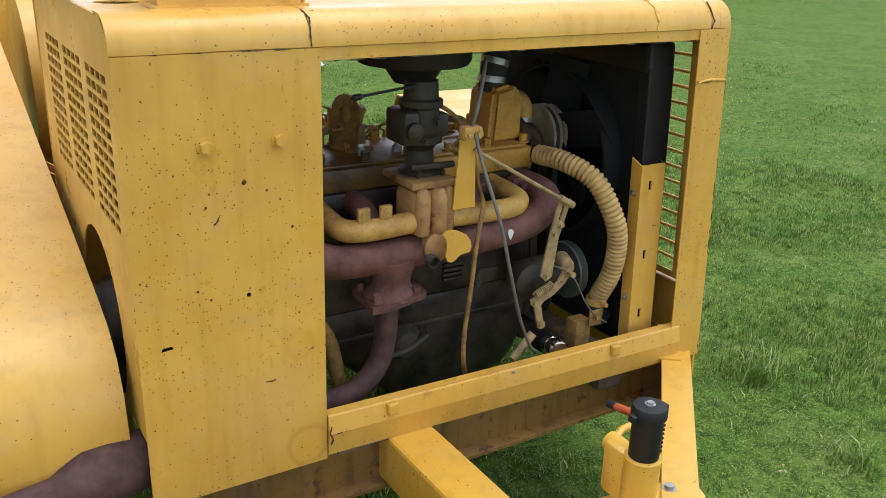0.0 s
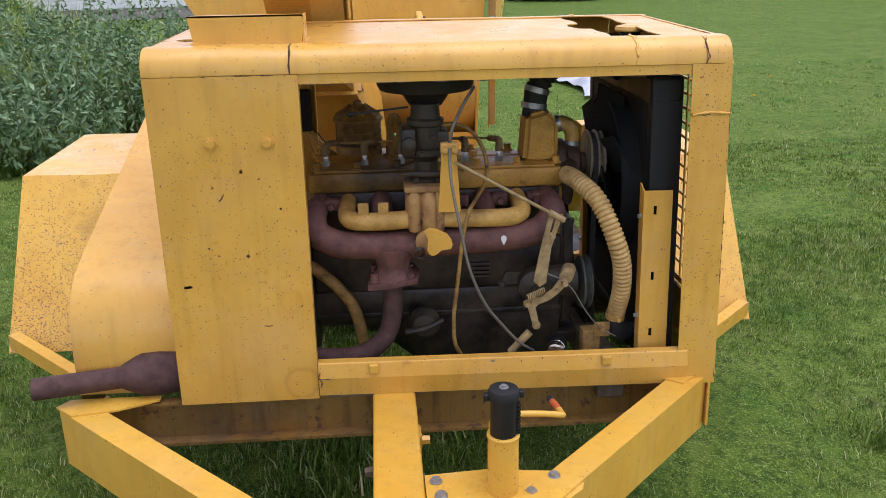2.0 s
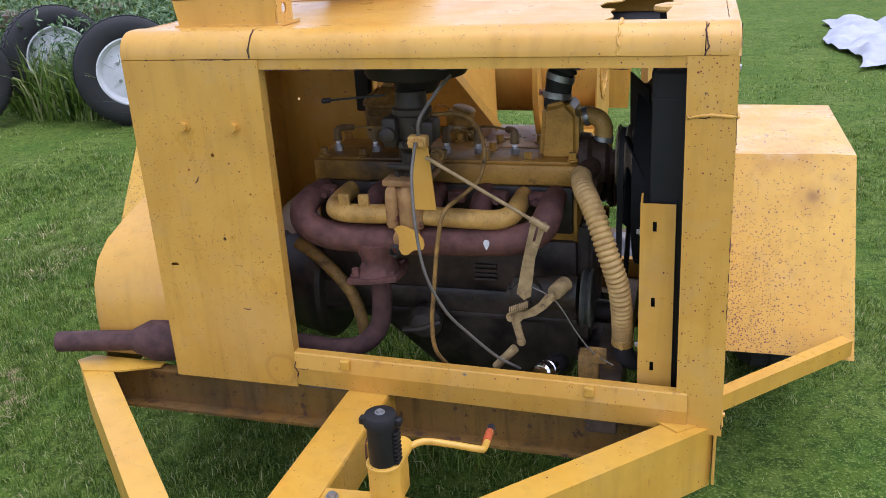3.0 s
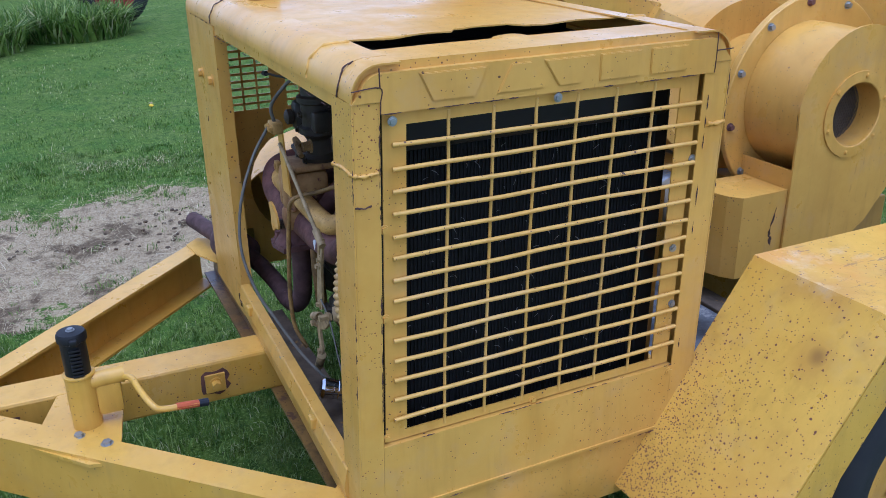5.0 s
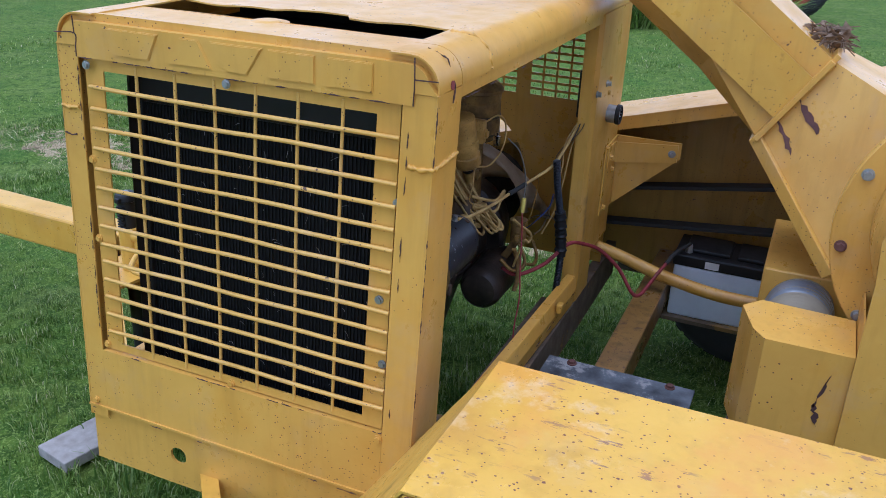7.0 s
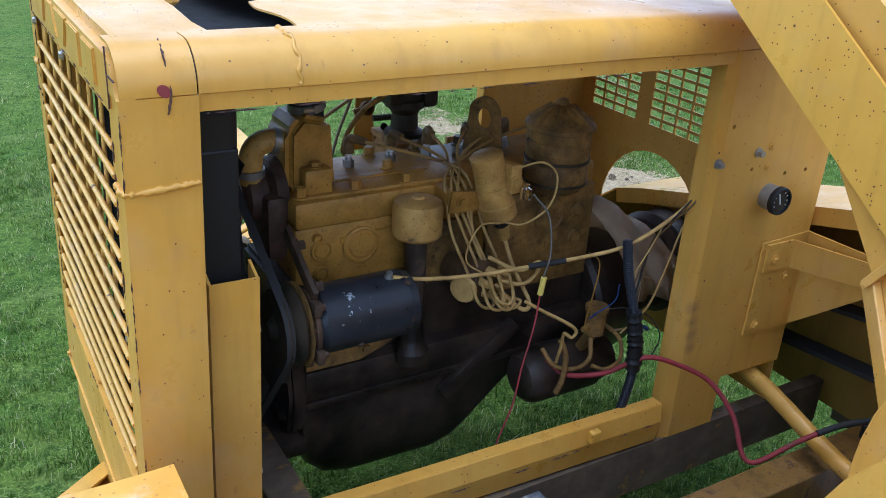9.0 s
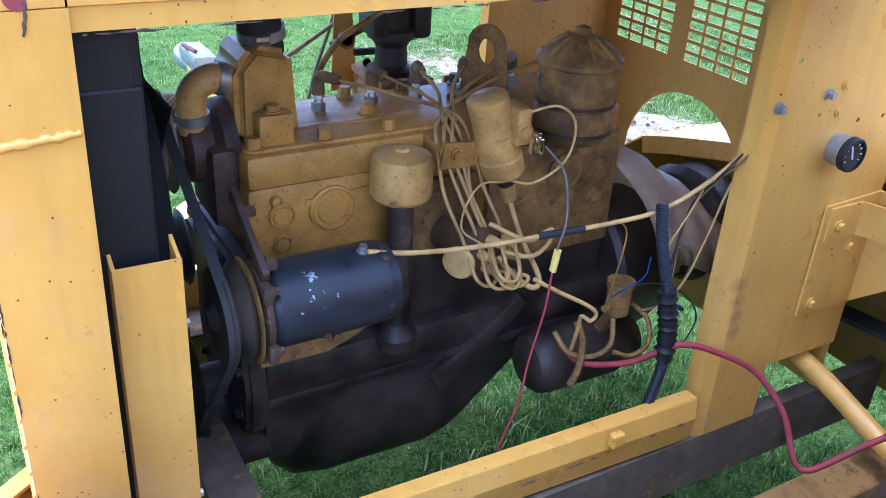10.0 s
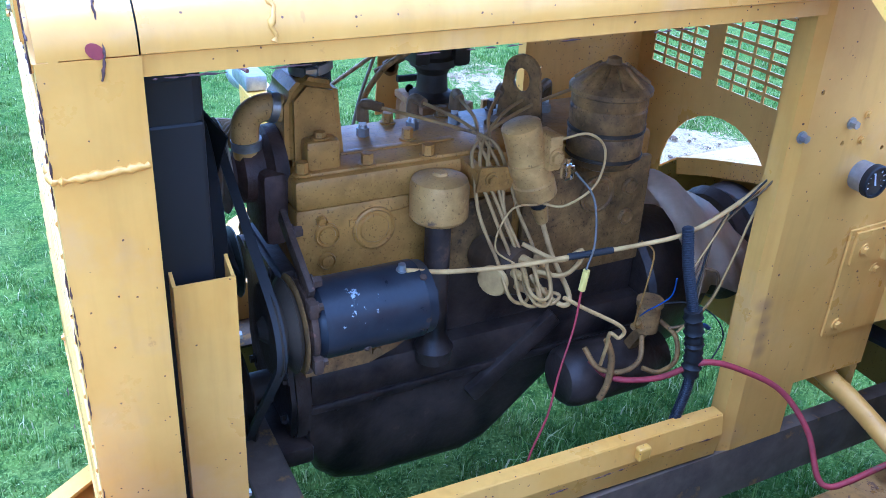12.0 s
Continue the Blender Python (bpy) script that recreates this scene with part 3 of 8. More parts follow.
box(bm, -0.012, -0.009, 0.645, 0.686, 0.615, 1.213)
box(bm, -0.012, -0.009, 0.095, 0.645, 1.190, 1.213)
box(bm, -0.012, -0.009, 0.095, 0.645, 0.615, 0.632)
grille = part("grille", bm, yellow, hood)
rnd = random.Random(14)
for i in range(14):
    z = 0.6630 + i * 0.0382
    bm = BM()
    sag = [rnd.uniform(-0.0016, 0.0016) for _ in range(7)]
    tube(bm, [(-0.002, 0.068 + 0.622 * k / 6, z + sag[k]) for k in range(7)], 0.0042, 8, 3)
    part("bar", bm, yellow_bar, grille, smooth=60)
for i in range(6):
    y = 0.170 + i * 0.0828
    bm = BM()
    tube(bm, [(-0.0095, y + rnd.uniform(-0.0012, 0.0012), 0.622 + 0.583 * k / 5) for k in range(6)], 0.0031, 8, 3)
    part("rod", bm, yellow_bar, grille, smooth=60)

# added black sheet with a rear lip, standing in for shade inside the torn opening
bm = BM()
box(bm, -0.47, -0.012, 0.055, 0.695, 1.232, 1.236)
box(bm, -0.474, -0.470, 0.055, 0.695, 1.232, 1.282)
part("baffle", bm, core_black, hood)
# end wall towards the belt guard
def wall_pt(y, z):
    return (XL + 0.002, 0.004 + y * 0.742 / 0.75, z)


bm = BM()
holes = [ring(0.30, 0.70, 0.175, 28, wall_pt)]
for g0, g1 in ((0.045, 0.215), (0.258, 0.436), (0.475, 0.64)):
    n = 4
    for i in range(n):
        for j in range(12):
            w, h = (g1 - g0) / n, 0.022
            y, z = g0 + i * w, 0.935 + j * h
            holes.append([wall_pt(y + 0.003, z + 0.003), wall_pt(y + w - 0.003, z + 0.003), wall_pt(y + w - 0.003, z + h - 0.004), wall_pt(y + 0.003, z + h - 0.004)])
prism(bm, [wall_pt(0.12, 0.445), wall_pt(0.75, 0.445), wall_pt(0.75, 1.24), wall_pt(0.70, 1.287), wall_pt(0.05, 1.287), wall_pt(0.0, 1.24), wall_pt(0.0, 0.57), wall_pt(0.12, 0.57)], (0.003, 0, 0), holes)
part("end_wall", bm, yellow_clean, hood, "yellow end wall with perforated vents and a round cutout")


# splits and cracks in the sheet
for pts in ([(-0.988, -0.0015, 1.235), (-0.990, -0.0015, 1.252), (-0.986, 0.012, 1.279), (-0.991, 0.04, 1.2905)], [(-0.062, -0.0015, 1.233), (-0.055, -0.0015, 1.25), (-0.062, 0.012, 1.278), (-0.056, 0.03, 1.2885)], [(-0.09, -0.0008, 1.121), (-0.06, -0.0008, 1.117), (-0.03, -0.0008, 1.123), (-0.002, -0.0008, 1.12)], [(0.0006, 0.003, 1.068), (0.0006, 0.02, 1.065), (0.0006, 0.034, 1.069)], [(-0.965, -0.0095, 0.515), (-0.97, -0.0095, 0.50), (-0.962, -0.0085, 0.485), (-0.967, -0.006, 0.47)], [(-1.155, -0.0002, 0.969), (-1.162, -0.0002, 0.957), (-1.17, -0.0002, 0.95)], [(-1.09, -0.0002, 0.642), (-1.078, -0.0002, 0.640), (-1.068, -0.0002, 0.643)], [(-0.055, 0.7515, 1.212), (-0.06, 0.7515, 1.235), (-0.057, 0.738, 1.278), (-0.06, 0.70, 1.291)]):
    bm = BM()
    rnd = random.Random(int(abs(pts[0][2]) * 977))
    dense = []
    for a, b in zip(pts, pts[1:]):
        a, b = Vector(a), Vector(b)
        k = max(2, int((b - a).length / 0.003))
        dense += [a + (b - a) * (i / k) + Vector((rnd.uniform(-1, 1), 0, rnd.uniform(-1, 1))) * 0.0007 for i in range(k)]
    tube(bm, dense, lambda t: 0.0009 + 0.0009 * rnd.random(), 5, 1)
    part("crack", bm, pipe_rust, hood)
def rust_seam(a, b, owner, seed, share=0.45, r=0.0009, mat=None):
    """Broken line of rust and dirt along a joint, in separate flecks."""
    rnd = random.Random(seed)
    a, b = Vector(a), Vector(b)
    length, s = (b - a).length, 0.0
    bm = BM()
    while s < length:
        run = rnd.uniform(0.006, 0.05)
        if rnd.random() < share:
            e = min(length, s + run)
            k = max(3, int((e - s) / 0.004))
            jit = [Vector((rnd.uniform(-1, 1), rnd.uniform(-1, 1), rnd.uniform(-1, 1))) * 0.0004 for _ in range(k + 1)]
            tube(bm, [a + (b - a) * ((s + (e - s) * i / k) / length) + jit[i] for i in range(k + 1)], lambda t: r * (0.4 + rnd.random()) * (0.3 + math.sin(math.pi * min(1, max(0, t)))), 5, 1)
        s += run + rnd.uniform(0.0, 0.012)
    ob = part("seam_rust", bm, mat or pipe_rust, owner)
    return tagged(ob, kind="stuff")


for n, (a, b) in enumerate((((-1.30, -0.0003, 1.2315), (-0.99, -0.0003, 1.2315)), ((-0.96, -0.0005, 1.209), (-0.10, -0.0005, 1.209)), ((0.0022, 0.05, 1.2125), (0.0022, 0.70, 1.2125)), ((0.0, 0.05, 0.6125), (0.0, 0.70, 0.6125)), ((0.0005, 0.0455, 0.63), (0.0005, 0.0455, 1.20)), ((0.0005, 0.7045, 0.63), (0.0005, 0.7045, 1.20)), ((-0.97, -0.0095, 0.496), (-0.10, -0.0095, 0.496)), ((-0.92, 0.7504, 1.209), (-0.10, 0.7504, 1.209)), ((-0.95, 0.7595, 0.496), (-0.10, 0.7595, 0.496)), ((0.0125, 0.02, 0.4735), (0.0125, 0.73, 0.4735)), ((-0.002, 0.0, 0.46), (0.0, -0.0003, 1.22)), ((-0.002, 0.7503, 0.46), (0.0, 0.7503, 1.22)), ((-0.02, 0.06, 1.2885), (-0.02, 0.69, 1.2885)))):
    rust_seam(a, b, hood, 40 + n)
# small fixings of the enclosure
for x in (-1.172, -1.048):
    bm = BM()
    bolt(bm, (x, 0.0, 1.085), (0, -1, 0), 0.0115, 0.012)
    part("panel_bolt", bm, yellow, hood)
for x, z in ((-0.999, 1.033), (-1.10, 1.042)):
    bm = BM()
    bolt(bm, (x, 0.75, z), (0, 1, 0), 0.007, 0.012)
    part("panel_bolt", bm, steel, hood, "zinc bolt")
for x, z in ((-1.133, 1.052), (-1.132, 1.011)):
    bm = BM()
    bolt(bm, (x, 0.75, z), (0, 1, 0), 0.0055, 0.006)
    part("panel_bolt", bm, yellow, hood)
for x, y, z in ((0.0, 0.067, 1.2), (0.0, 0.667, 0.872), (0.0, 0.69, 1.05), (0.0, 0.68, 0.75), (0.0, 0.055, 0.625), (0.0, 0.055, 0.86), (0.0, 0.055, 1.02), (0.002, 0.37, 1.204), (0.0, 0.36, 0.618), (0.0, 0.685, 0.60), (0.0, 0.02, 0.485), (0.0, 0.735, 0.52)):
    bm = BM()
    bolt(bm, (x - 0.009 if 0.61 < z < 1.2 else x, y, z), (1, 0, 0), 0.006, 0.006)
    part("grille_bolt", bm, steel if z > 0.7 and y > 0.06 else yellow, hood)
for x, s, y in ((-0.835, -1, 0.0), (-0.27, -1, 0.0), (-0.793, 1, 0.75), (-0.16, 1, 0.75)):
    bm = BM()
    box(bm, x - 0.012, x + 0.012, min(y + s * 0.005, y + s * 0.02), max(y + s * 0.005, y + s * 0.02), 0.508, 0.534, 0.004)
    part("rail_clip", bm, yellow_bright, hood)
for z in (0.525, 0.478):
    bm = BM()
    bolt(bm, (-0.545, -0.0055, z), (0, -1, 0), 0.006, 0.008)
    part("rail_bolt", bm, steel, hood, "zinc bolt")


def weld(name, pts, r=0.003):
    """A lumpy bead laid straight from point to point on the sheet."""
    bm = BM()
    rnd = random.Random(len(pts) * 7 + int(abs(pts[0][0]) * 1000))
    dense = []
    for a, b in zip(pts, pts[1:]):
        a, b = Vector(a), Vector(b)
        k = max(2, int((b - a).length / 0.004))
        dense += [a + (b - a) * (i / k) + Vector((rnd.uniform(-1, 1), rnd.uniform(-1, 1), rnd.uniform(-1, 1))) * 0.0008 for i in range(k)]
    tube(bm, dense + [Vector(pts[-1])], lambda t: r * (0.45 + 1.0 * rnd.random()), 7, 1)
    part(name, bm, yellow, hood, smooth=60)


weld("weld_bead", [(-0.09, -0.001, 1.118), (-0.05, -0.001, 1.123), (0.0, 0.0, 1.12), (0.001, 0.02, 1.117), (0.001, 0.042, 1.12)], 0.0034)
weld("weld_bead", [(-0.088, 0.751, 1.123), (-0.045, 0.751, 1.119), (0.0, 0.75, 1.117), (0.001, 0.73, 1.115), (0.001, 0.708, 1.117)], 0.0042)
for yc, s, x in ((0.70, 1, -0.219), (0.05, -1, -0.219)):
    over = [(x + 0.003 * math.sin(k * 2.1), yc + s * 0.05 * math.sin(math.pi / 2 * k / 8), 1.24 + 0.05 * math.cos(math.pi / 2 * k / 8)) for k in range(9)]
    weld("weld_bead", [(x, yc - s * 0.03, 1.29)] + over + [(x, yc + s * 0.0495, 1.236)], 0.0032)
bm = BM()
prism(bm, ring(-0.052, 1.2395, 0.008, 12, lambda x, z: (x + 0.3 * (z - 1.2395), 0.7502, z)), (0, 0.0006, 0))
part("paint_chip", bm, rough_metal("dull_red_primer", (0.30, 0.05, 0.05), (0.2, 0.04, 0.04), 0.6), hood)
# gauge and bracket on the side panel
gauge = thing("gauge", (-1.15, 0.75, 0.951), "round dial gauge with black rim and grey case", "gauge")
bm = BM()
lathe(bm, (-1.15, 0.75, 0.951), (0, 1, 0), [(0.0245, 0.0), (0.0245, 0.024), (0.020, 0.025)], 28)
part("case", bm, steel, gauge, "grey steel case", smooth=30)
bm = BM()
lathe(bm, (-1.15, 0.7735, 0.951), (0, 1, 0), [(0.0245, 0.0), (0.0272, 0.001), (0.0272, 0.010), (0.0255, 0.0125), (0.0225, 0.0125), (0.0225, 0.008)], 28)
part("rim", bm, black, gauge, smooth=30)
bm = BM()
cyl(bm, (-1.15, 0.775, 0.951), (-1.15, 0.782, 0.951), 0.0232, seg=24)
dial = part("dial", bm, glass_grey, gauge)
bm = BM()
beam(bm, (-1.15, 0.783, 0.945), (-1.143, 0.783, 0.966), 0.0015, 0.002, 0)
part("needle", bm, white_paint, dial)
for k in range(9):
    a = radians(210 - k * 30)
    bm = BM()
    beam(bm, (-1.15 - 0.016 * math.cos(a), 0.7825, 0.951 + 0.016 * math.sin(a)), (-1.15 - 0.02 * math.cos(a), 0.7825, 0.951 + 0.02 * math.sin(a)), 0.0012, 0.001, 0)
    part("tick", bm, white_paint, dial)
brk = thing("support_bracket", (-1.19, 0.76, 0.75), "yellow bolted support bracket reaching from the side panel", "bracket")
bm = BM()
prism(bm, [(-1.167, 0.7515, 0.850), (-1.301, 0.7515, 0.855), (-1.301, 0.7515, 0.641), (-1.165, 0.7515, 0.645)], (0, 0.0045, 0))
part("plate", bm, yellow, brk)
bm = BM()
prism(bm, [(-1.177, 0.7562, 0.846), (-1.177, 0.7608, 0.846), (-1.250, 0.7608, 0.846), (-1.254, 0.7562, 0.846)], (0, 0, -0.060))
prism(bm, [(-1.250, 0.7609, 0.846), (-1.299, 0.93, 0.848), (-1.299, 0.93, 0.797), (-1.250, 0.7609, 0.786)], (-0.0045, 0.0005, 0))
part("arm", bm, yellow, brk)
bm = BM()
prism(bm, [(-1.300, 0.7562, 0.855), (-1.334, 0.935, 0.846), (-1.334, 0.935, 0.800), (-1.300, 0.7562, 0.643)], (0.0045, 0.0005, 0))
part("gusset", bm, yellow, brk)
for x, y, z, ax in ((-1.202, 0.7608, 0.812, (0, 1, 0)), (-1.250, 0.756, 0.764, (0, 1, 0)), (-1.192, 0.756, 0.665, (0, 1, 0)), (-1.294, 0.915, 0.822, (1, 0.3, 0))):
    bm = BM()
    bolt(bm, (x, y, z), ax, 0.008, 0.009)
    part("bolt", bm, yellow if y < 0.9 else steel, brk)
saddle = thing("chute_saddle", (-1.08, 0.14, ZT), "yellow steel saddle bracket on the enclosure top", "bracket")
bm = BM()
box(bm, -1.21, -0.955, 0.085, 0.20, ZT - 0.003, ZT + 0.004)
part("base_plate", bm, yellow, saddle)
bm = BM()
prism(bm, [(-1.205, 0.095, ZT + 0.003), (-0.965, 0.095, ZT + 0.003), (-0.96, 0.095, ZT + 0.062), (-1.215, 0.095, ZT + 0.062)], (0, 0.004, 0))
prism(bm, [(-1.215, 0.095, ZT + 0.062), (-0.96, 0.095, ZT + 0.062), (-0.96, 0.17, ZT + 0.058), (-1.215, 0.17, ZT + 0.058)], (0, 0, -0.004))
prism(bm, [(-0.962, 0.095, ZT + 0.004), (-0.962, 0.17, ZT + 0.004), (-0.962, 0.17, ZT + 0.06), (-0.962, 0.095, ZT + 0.06)], (0.004, 0, 0), [ring(0.13, ZT + 0.034, 0.012, 12, lambda y, z: (-0.962, y, z))])
part("channel", bm, yellow, saddle)

# ---- trailer frame ----
chassis = thing("trailer", (-0.77, 0.3, 0.3), "yellow welded two-wheel trailer with A-shaped tongue", "trailer")
bm = BM()
beam(bm, (-0.788, 0.1, 0.388), (-0.788, -1.55, 0.42), 0.105, 0.115, 0.008)
part("tongue_tube", bm, yellow_bright, chassis)


def channel(bm, a, b, flange, h, t, side):
    """A C section from a to b (outer face of the web, mid height); flanges point to side (+1 left of the way, -1 right)."""
    a, b = Vector(a), Vector(b)
    x = (b - a).normalized()
    y = Vector((-x.y, x.x, 0)) * side
    z = Vector((0, 0, 1))
    prof = [(0, -h / 2), (flange, -h / 2), (flange, -h / 2 + t), (t, -h / 2 + t), (t, h / 2 - t), (flange, h / 2 - t), (flange, h / 2), (0, h / 2)]
    prism(bm, [a + y * u + z * v for u, v in prof], b - a)


for a, b, s in (((-0.003, -0.02, 0.386), (-0.72, -0.748, 0.392), -1), ((-1.592, -0.012, 0.376), (-0.852, -0.748, 0.388), 1)):
    bm = BM()
    channel(bm, a, b, 0.068, 0.146, 0.008, s)
    part("tongue_arm", bm, yellow_bright, chassis)
for tri, z in ((((-0.155, -0.001), (-0.020, -0.012), (-0.075, -0.06)), 0.4592), (((-1.602, -0.004), (-1.553, -0.050), (-1.452, -0.034), (-1.36, 0.008), (-1.36, 0.030), (-1.575, 0.030)), 0.4492)):
    bm = BM()
    prism(bm, [(x, y, z) for x, y in tri], (0, 0, 0.005))
    part("gusset", bm, yellow_bright, chassis)
for y, mat in ((0.012, dark_yellow), (0.72, frame_dark)):
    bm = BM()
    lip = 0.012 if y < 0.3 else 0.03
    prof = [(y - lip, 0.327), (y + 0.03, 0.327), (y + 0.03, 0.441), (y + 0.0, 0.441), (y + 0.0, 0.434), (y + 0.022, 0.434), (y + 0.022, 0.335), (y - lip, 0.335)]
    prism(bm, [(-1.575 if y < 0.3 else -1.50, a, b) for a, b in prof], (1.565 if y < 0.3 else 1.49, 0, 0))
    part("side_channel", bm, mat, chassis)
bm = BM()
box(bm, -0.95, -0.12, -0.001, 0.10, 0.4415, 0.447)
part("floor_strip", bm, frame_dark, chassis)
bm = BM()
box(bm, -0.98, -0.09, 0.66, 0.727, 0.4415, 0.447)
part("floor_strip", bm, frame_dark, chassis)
bm = BM()
prism(bm, [(0.0005, 0.0, 0.468), (0.0005, 0.75, 0.468), (0.0005, 0.75, 0.325), (0.0005, 0.0, 0.325)], (-0.006, 0, 0), [ring(0.222, 0.40, 0.02, 16, lambda y, z: (0.0005, y, z))])
box(bm, -0.005, 0.012, 0.0, 0.75, 0.468, 0.473)
part("end_plate", bm, yellow, chassis)
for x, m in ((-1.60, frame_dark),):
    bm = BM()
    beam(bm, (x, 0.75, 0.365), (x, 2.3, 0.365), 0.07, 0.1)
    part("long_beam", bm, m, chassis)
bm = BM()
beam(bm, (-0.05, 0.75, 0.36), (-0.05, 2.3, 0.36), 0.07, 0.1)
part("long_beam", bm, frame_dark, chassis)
for y, x0, m in ((0.92, 0.0, dark_yellow), (1.25, 0.05, frame_dark), (1.95, 0.05, frame_dark)):
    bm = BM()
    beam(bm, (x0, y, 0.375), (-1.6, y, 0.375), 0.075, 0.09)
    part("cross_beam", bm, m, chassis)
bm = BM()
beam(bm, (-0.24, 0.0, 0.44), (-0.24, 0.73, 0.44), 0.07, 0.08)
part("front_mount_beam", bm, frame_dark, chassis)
for x, a, b in ((0.02, (0.003, 0.24, 0.35), (0.35, 0.545, 0.385)), (-1.55, (-1.59, 0.24, 0.35), (-1.93, 0.545, 0.385))):
    bm = BM()
    channel(bm, a, b, 0.035, 0.045, 0.005, 1 if x > 0 else -1)
    part("fender_brace", bm, yellow_bright, chassis)
for p, ax, m in (((-0.735, -0.14, 0.392), (1, 0, 0), yellow_bright), ((-0.841, -0.26, 0.392), (-1, 0, 0), frame_dark), ((-0.735, -0.62, 0.395), (1, 0, 0), yellow_bright)):
    bm = BM()
    if ax[0] > 0:
        box(bm, -0.7355, -0.729, p[1] - 0.025, p[1] + 0.025, p[2] - 0.025, p[2] + 0.025, 0.001)
    bolt(bm, p if ax[0] < 0 else (-0.729, p[1], p[2]), ax, 0.012, 0.02)
    part("tube_bolt", bm, m, chassis)
    if ax[0] > 0:
        rnd, bm = random.Random(int(p[1] * -100)), BM()
        rim = [(0.034 + 0.010 * rnd.random()) * (1.0 + 0.25 * abs(math.sin(2 * a))) for a in [i * 0.35 for i in range(18)]]
        prism(bm, [(-0.7354, p[1] + r * 0.85 * math.cos(i * 0.349), p[2] + r * 0.8 * math.sin(i * 0.349)) for i, r in enumerate(rim)], (0.0009, 0, 0))
        part("rust_scab", bm, rusty, chassis)
bm = BM()
lathe(bm, (-0.77, -1.72, 0.47), (0, 1, 0), [(0.02, 0.0), (0.045, 0.02), (0.048, 0.08), (0.04, 0.14), (0.03, 0.20)], 16)
box(bm, -0.81, -0.73, -1.62, -1.42, 0.478, 0.535, 0.008)
coupler = part("coupler", bm, steel, chassis, "worn silver tow coupler", smooth=40)
bm = BM()
tube(bm, [(-0.74, -1.55, 0.54), (-0.72, -1.5, 0.56), (-0.74, -1.42, 0.555)], 0.008, 8)
part("latch", bm, rusty, coupler)

# jack
jack = thing("tongue_jack", (-0.58, -0.445, 0.05), "yellow tube trailer jack with black screw cap and crank handle", "jack")
bm = BM()
lathe(bm, (-0.58, -0.445, 0.40), (0, 0, 1), [(0.031, 0.0), (0.031, 0.185), (0.027, 0.185), (0.027, 0.17)], 24)
box(bm, -0.60, -0.56, -0.42, -0.365, 0.475, 0.578, 0.010)
cyl(bm, (-0.574, -0.425, 0.562), (-0.574, -0.356, 0.562), 0.019, seg=16)
lathe(bm, (-0.58, -0.445, 0.578), (0, 0, 1), [(0.0312, 0.0), (0.0330, 0.002), (0.0330, 0.006), (0.0312, 0.008)], 24)
part("outer_tube", bm, yellow_bright, jack, smooth=40)
bm = BM()
cyl(bm, (-0.58, -0.445, 0.56), (-0.58, -0.445, 0.665), 0.0265, seg=24)
lathe(bm, (-0.58, -0.445, 0.662), (0, 0, 1), [(0.0265, 0.0), (0.031, 0.003), (0.031, 0.016), (0.028, 0.022), (0.012, 0.024)], 24)
box(bm, -0.554, -0.540, -0.452, -0.436, 0.664, 0.678, 0.003)
box(bm, -0.620, -0.606, -0.452, -0.436, 0.660, 0.674, 0.003)
for k in range(8):
    box(bm, -0.5555, -0.5475, -0.456, -0.434, 0.588 + 0.0085 * k, 0.593 + 0.0085 * k, 0.001)
part("screw_tube", bm, black, jack, "black tube and cap", smooth=40)
bm = BM()
bolt(bm, (-0.58, -0.445, 0.685), (0, 0, 1), 0.007, 0.006)
part("cap_bolt", bm, steel, jack)
bm = BM()
cyl(bm, (-0.58, -0.445, 0.42), (-0.58, -0.445, 0.045), 0.024, seg=16)
cyl(bm, (-0.58, -0.445, 0.045), (-0.58, -0.445, 0.036), 0.06, seg=16)
part("leg", bm, black, jack, smooth=40)
bm = BM()
tube(bm, [(-0.575, -0.37, 0.555), (-0.54, -0.345, 0.565), (-0.49, -0.335, 0.56), (-0.44, -0.318, 0.545), (-0.431, -0.30, 0.535), (-0.434, -0.25, 0.528), (-0.437, -0.215, 0.523)], 0.007, 10, 8)
handle = part("crank_handle", bm, yellow_bright, jack, smooth=60)
bm = BM()
cyl(bm, (-0.4330, -0.272, 0.5315), (-0.437, -0.225, 0.524), 0.0082, seg=10)
part("red_band", bm, orange_band, handle)
bm = BM()
cyl(bm, (-0.437, -0.225, 0.524), (-0.4385, -0.205, 0.5215), 0.0085, seg=10)
part("grip_end", bm, blue_plain, handle)
bm = BM()
prism(bm, [(-0.734, -0.38, 0.4475), (-0.60, -0.37, 0.4475), (-0.40, -0.40, 0.4475), (-0.42, -0.46, 0.4475), (-0.54, -0.565, 0.4475), (-0.734, -0.50, 0.4475)], (0, 0, 0.008))
part("mount_plate", bm, yellow_bright, jack)
for x, y in ((-0.470, -0.417), (-0.526, -0.468), (-0.712, -0.405), (-0.705, -0.455)):
    bm = BM()
    bolt(bm, (x, y, 0.4605 if x > -0.6 else 0.4555), (0, 0, 1), 0.010, 0.009)
    part("plate_bolt", bm, steel, jack)
board = BM()
box(board, -0.21, 0.21, -0.065, 0.065, 0.0, 0.034, 0.004, Matrix.Translation((-0.42, -0.42, 0.002)) @ Matrix.Rotation(radians(168), 4, "Z"))
mark(part("wooden_board", board, wood), "weathered grey wooden board under the jack", "board")


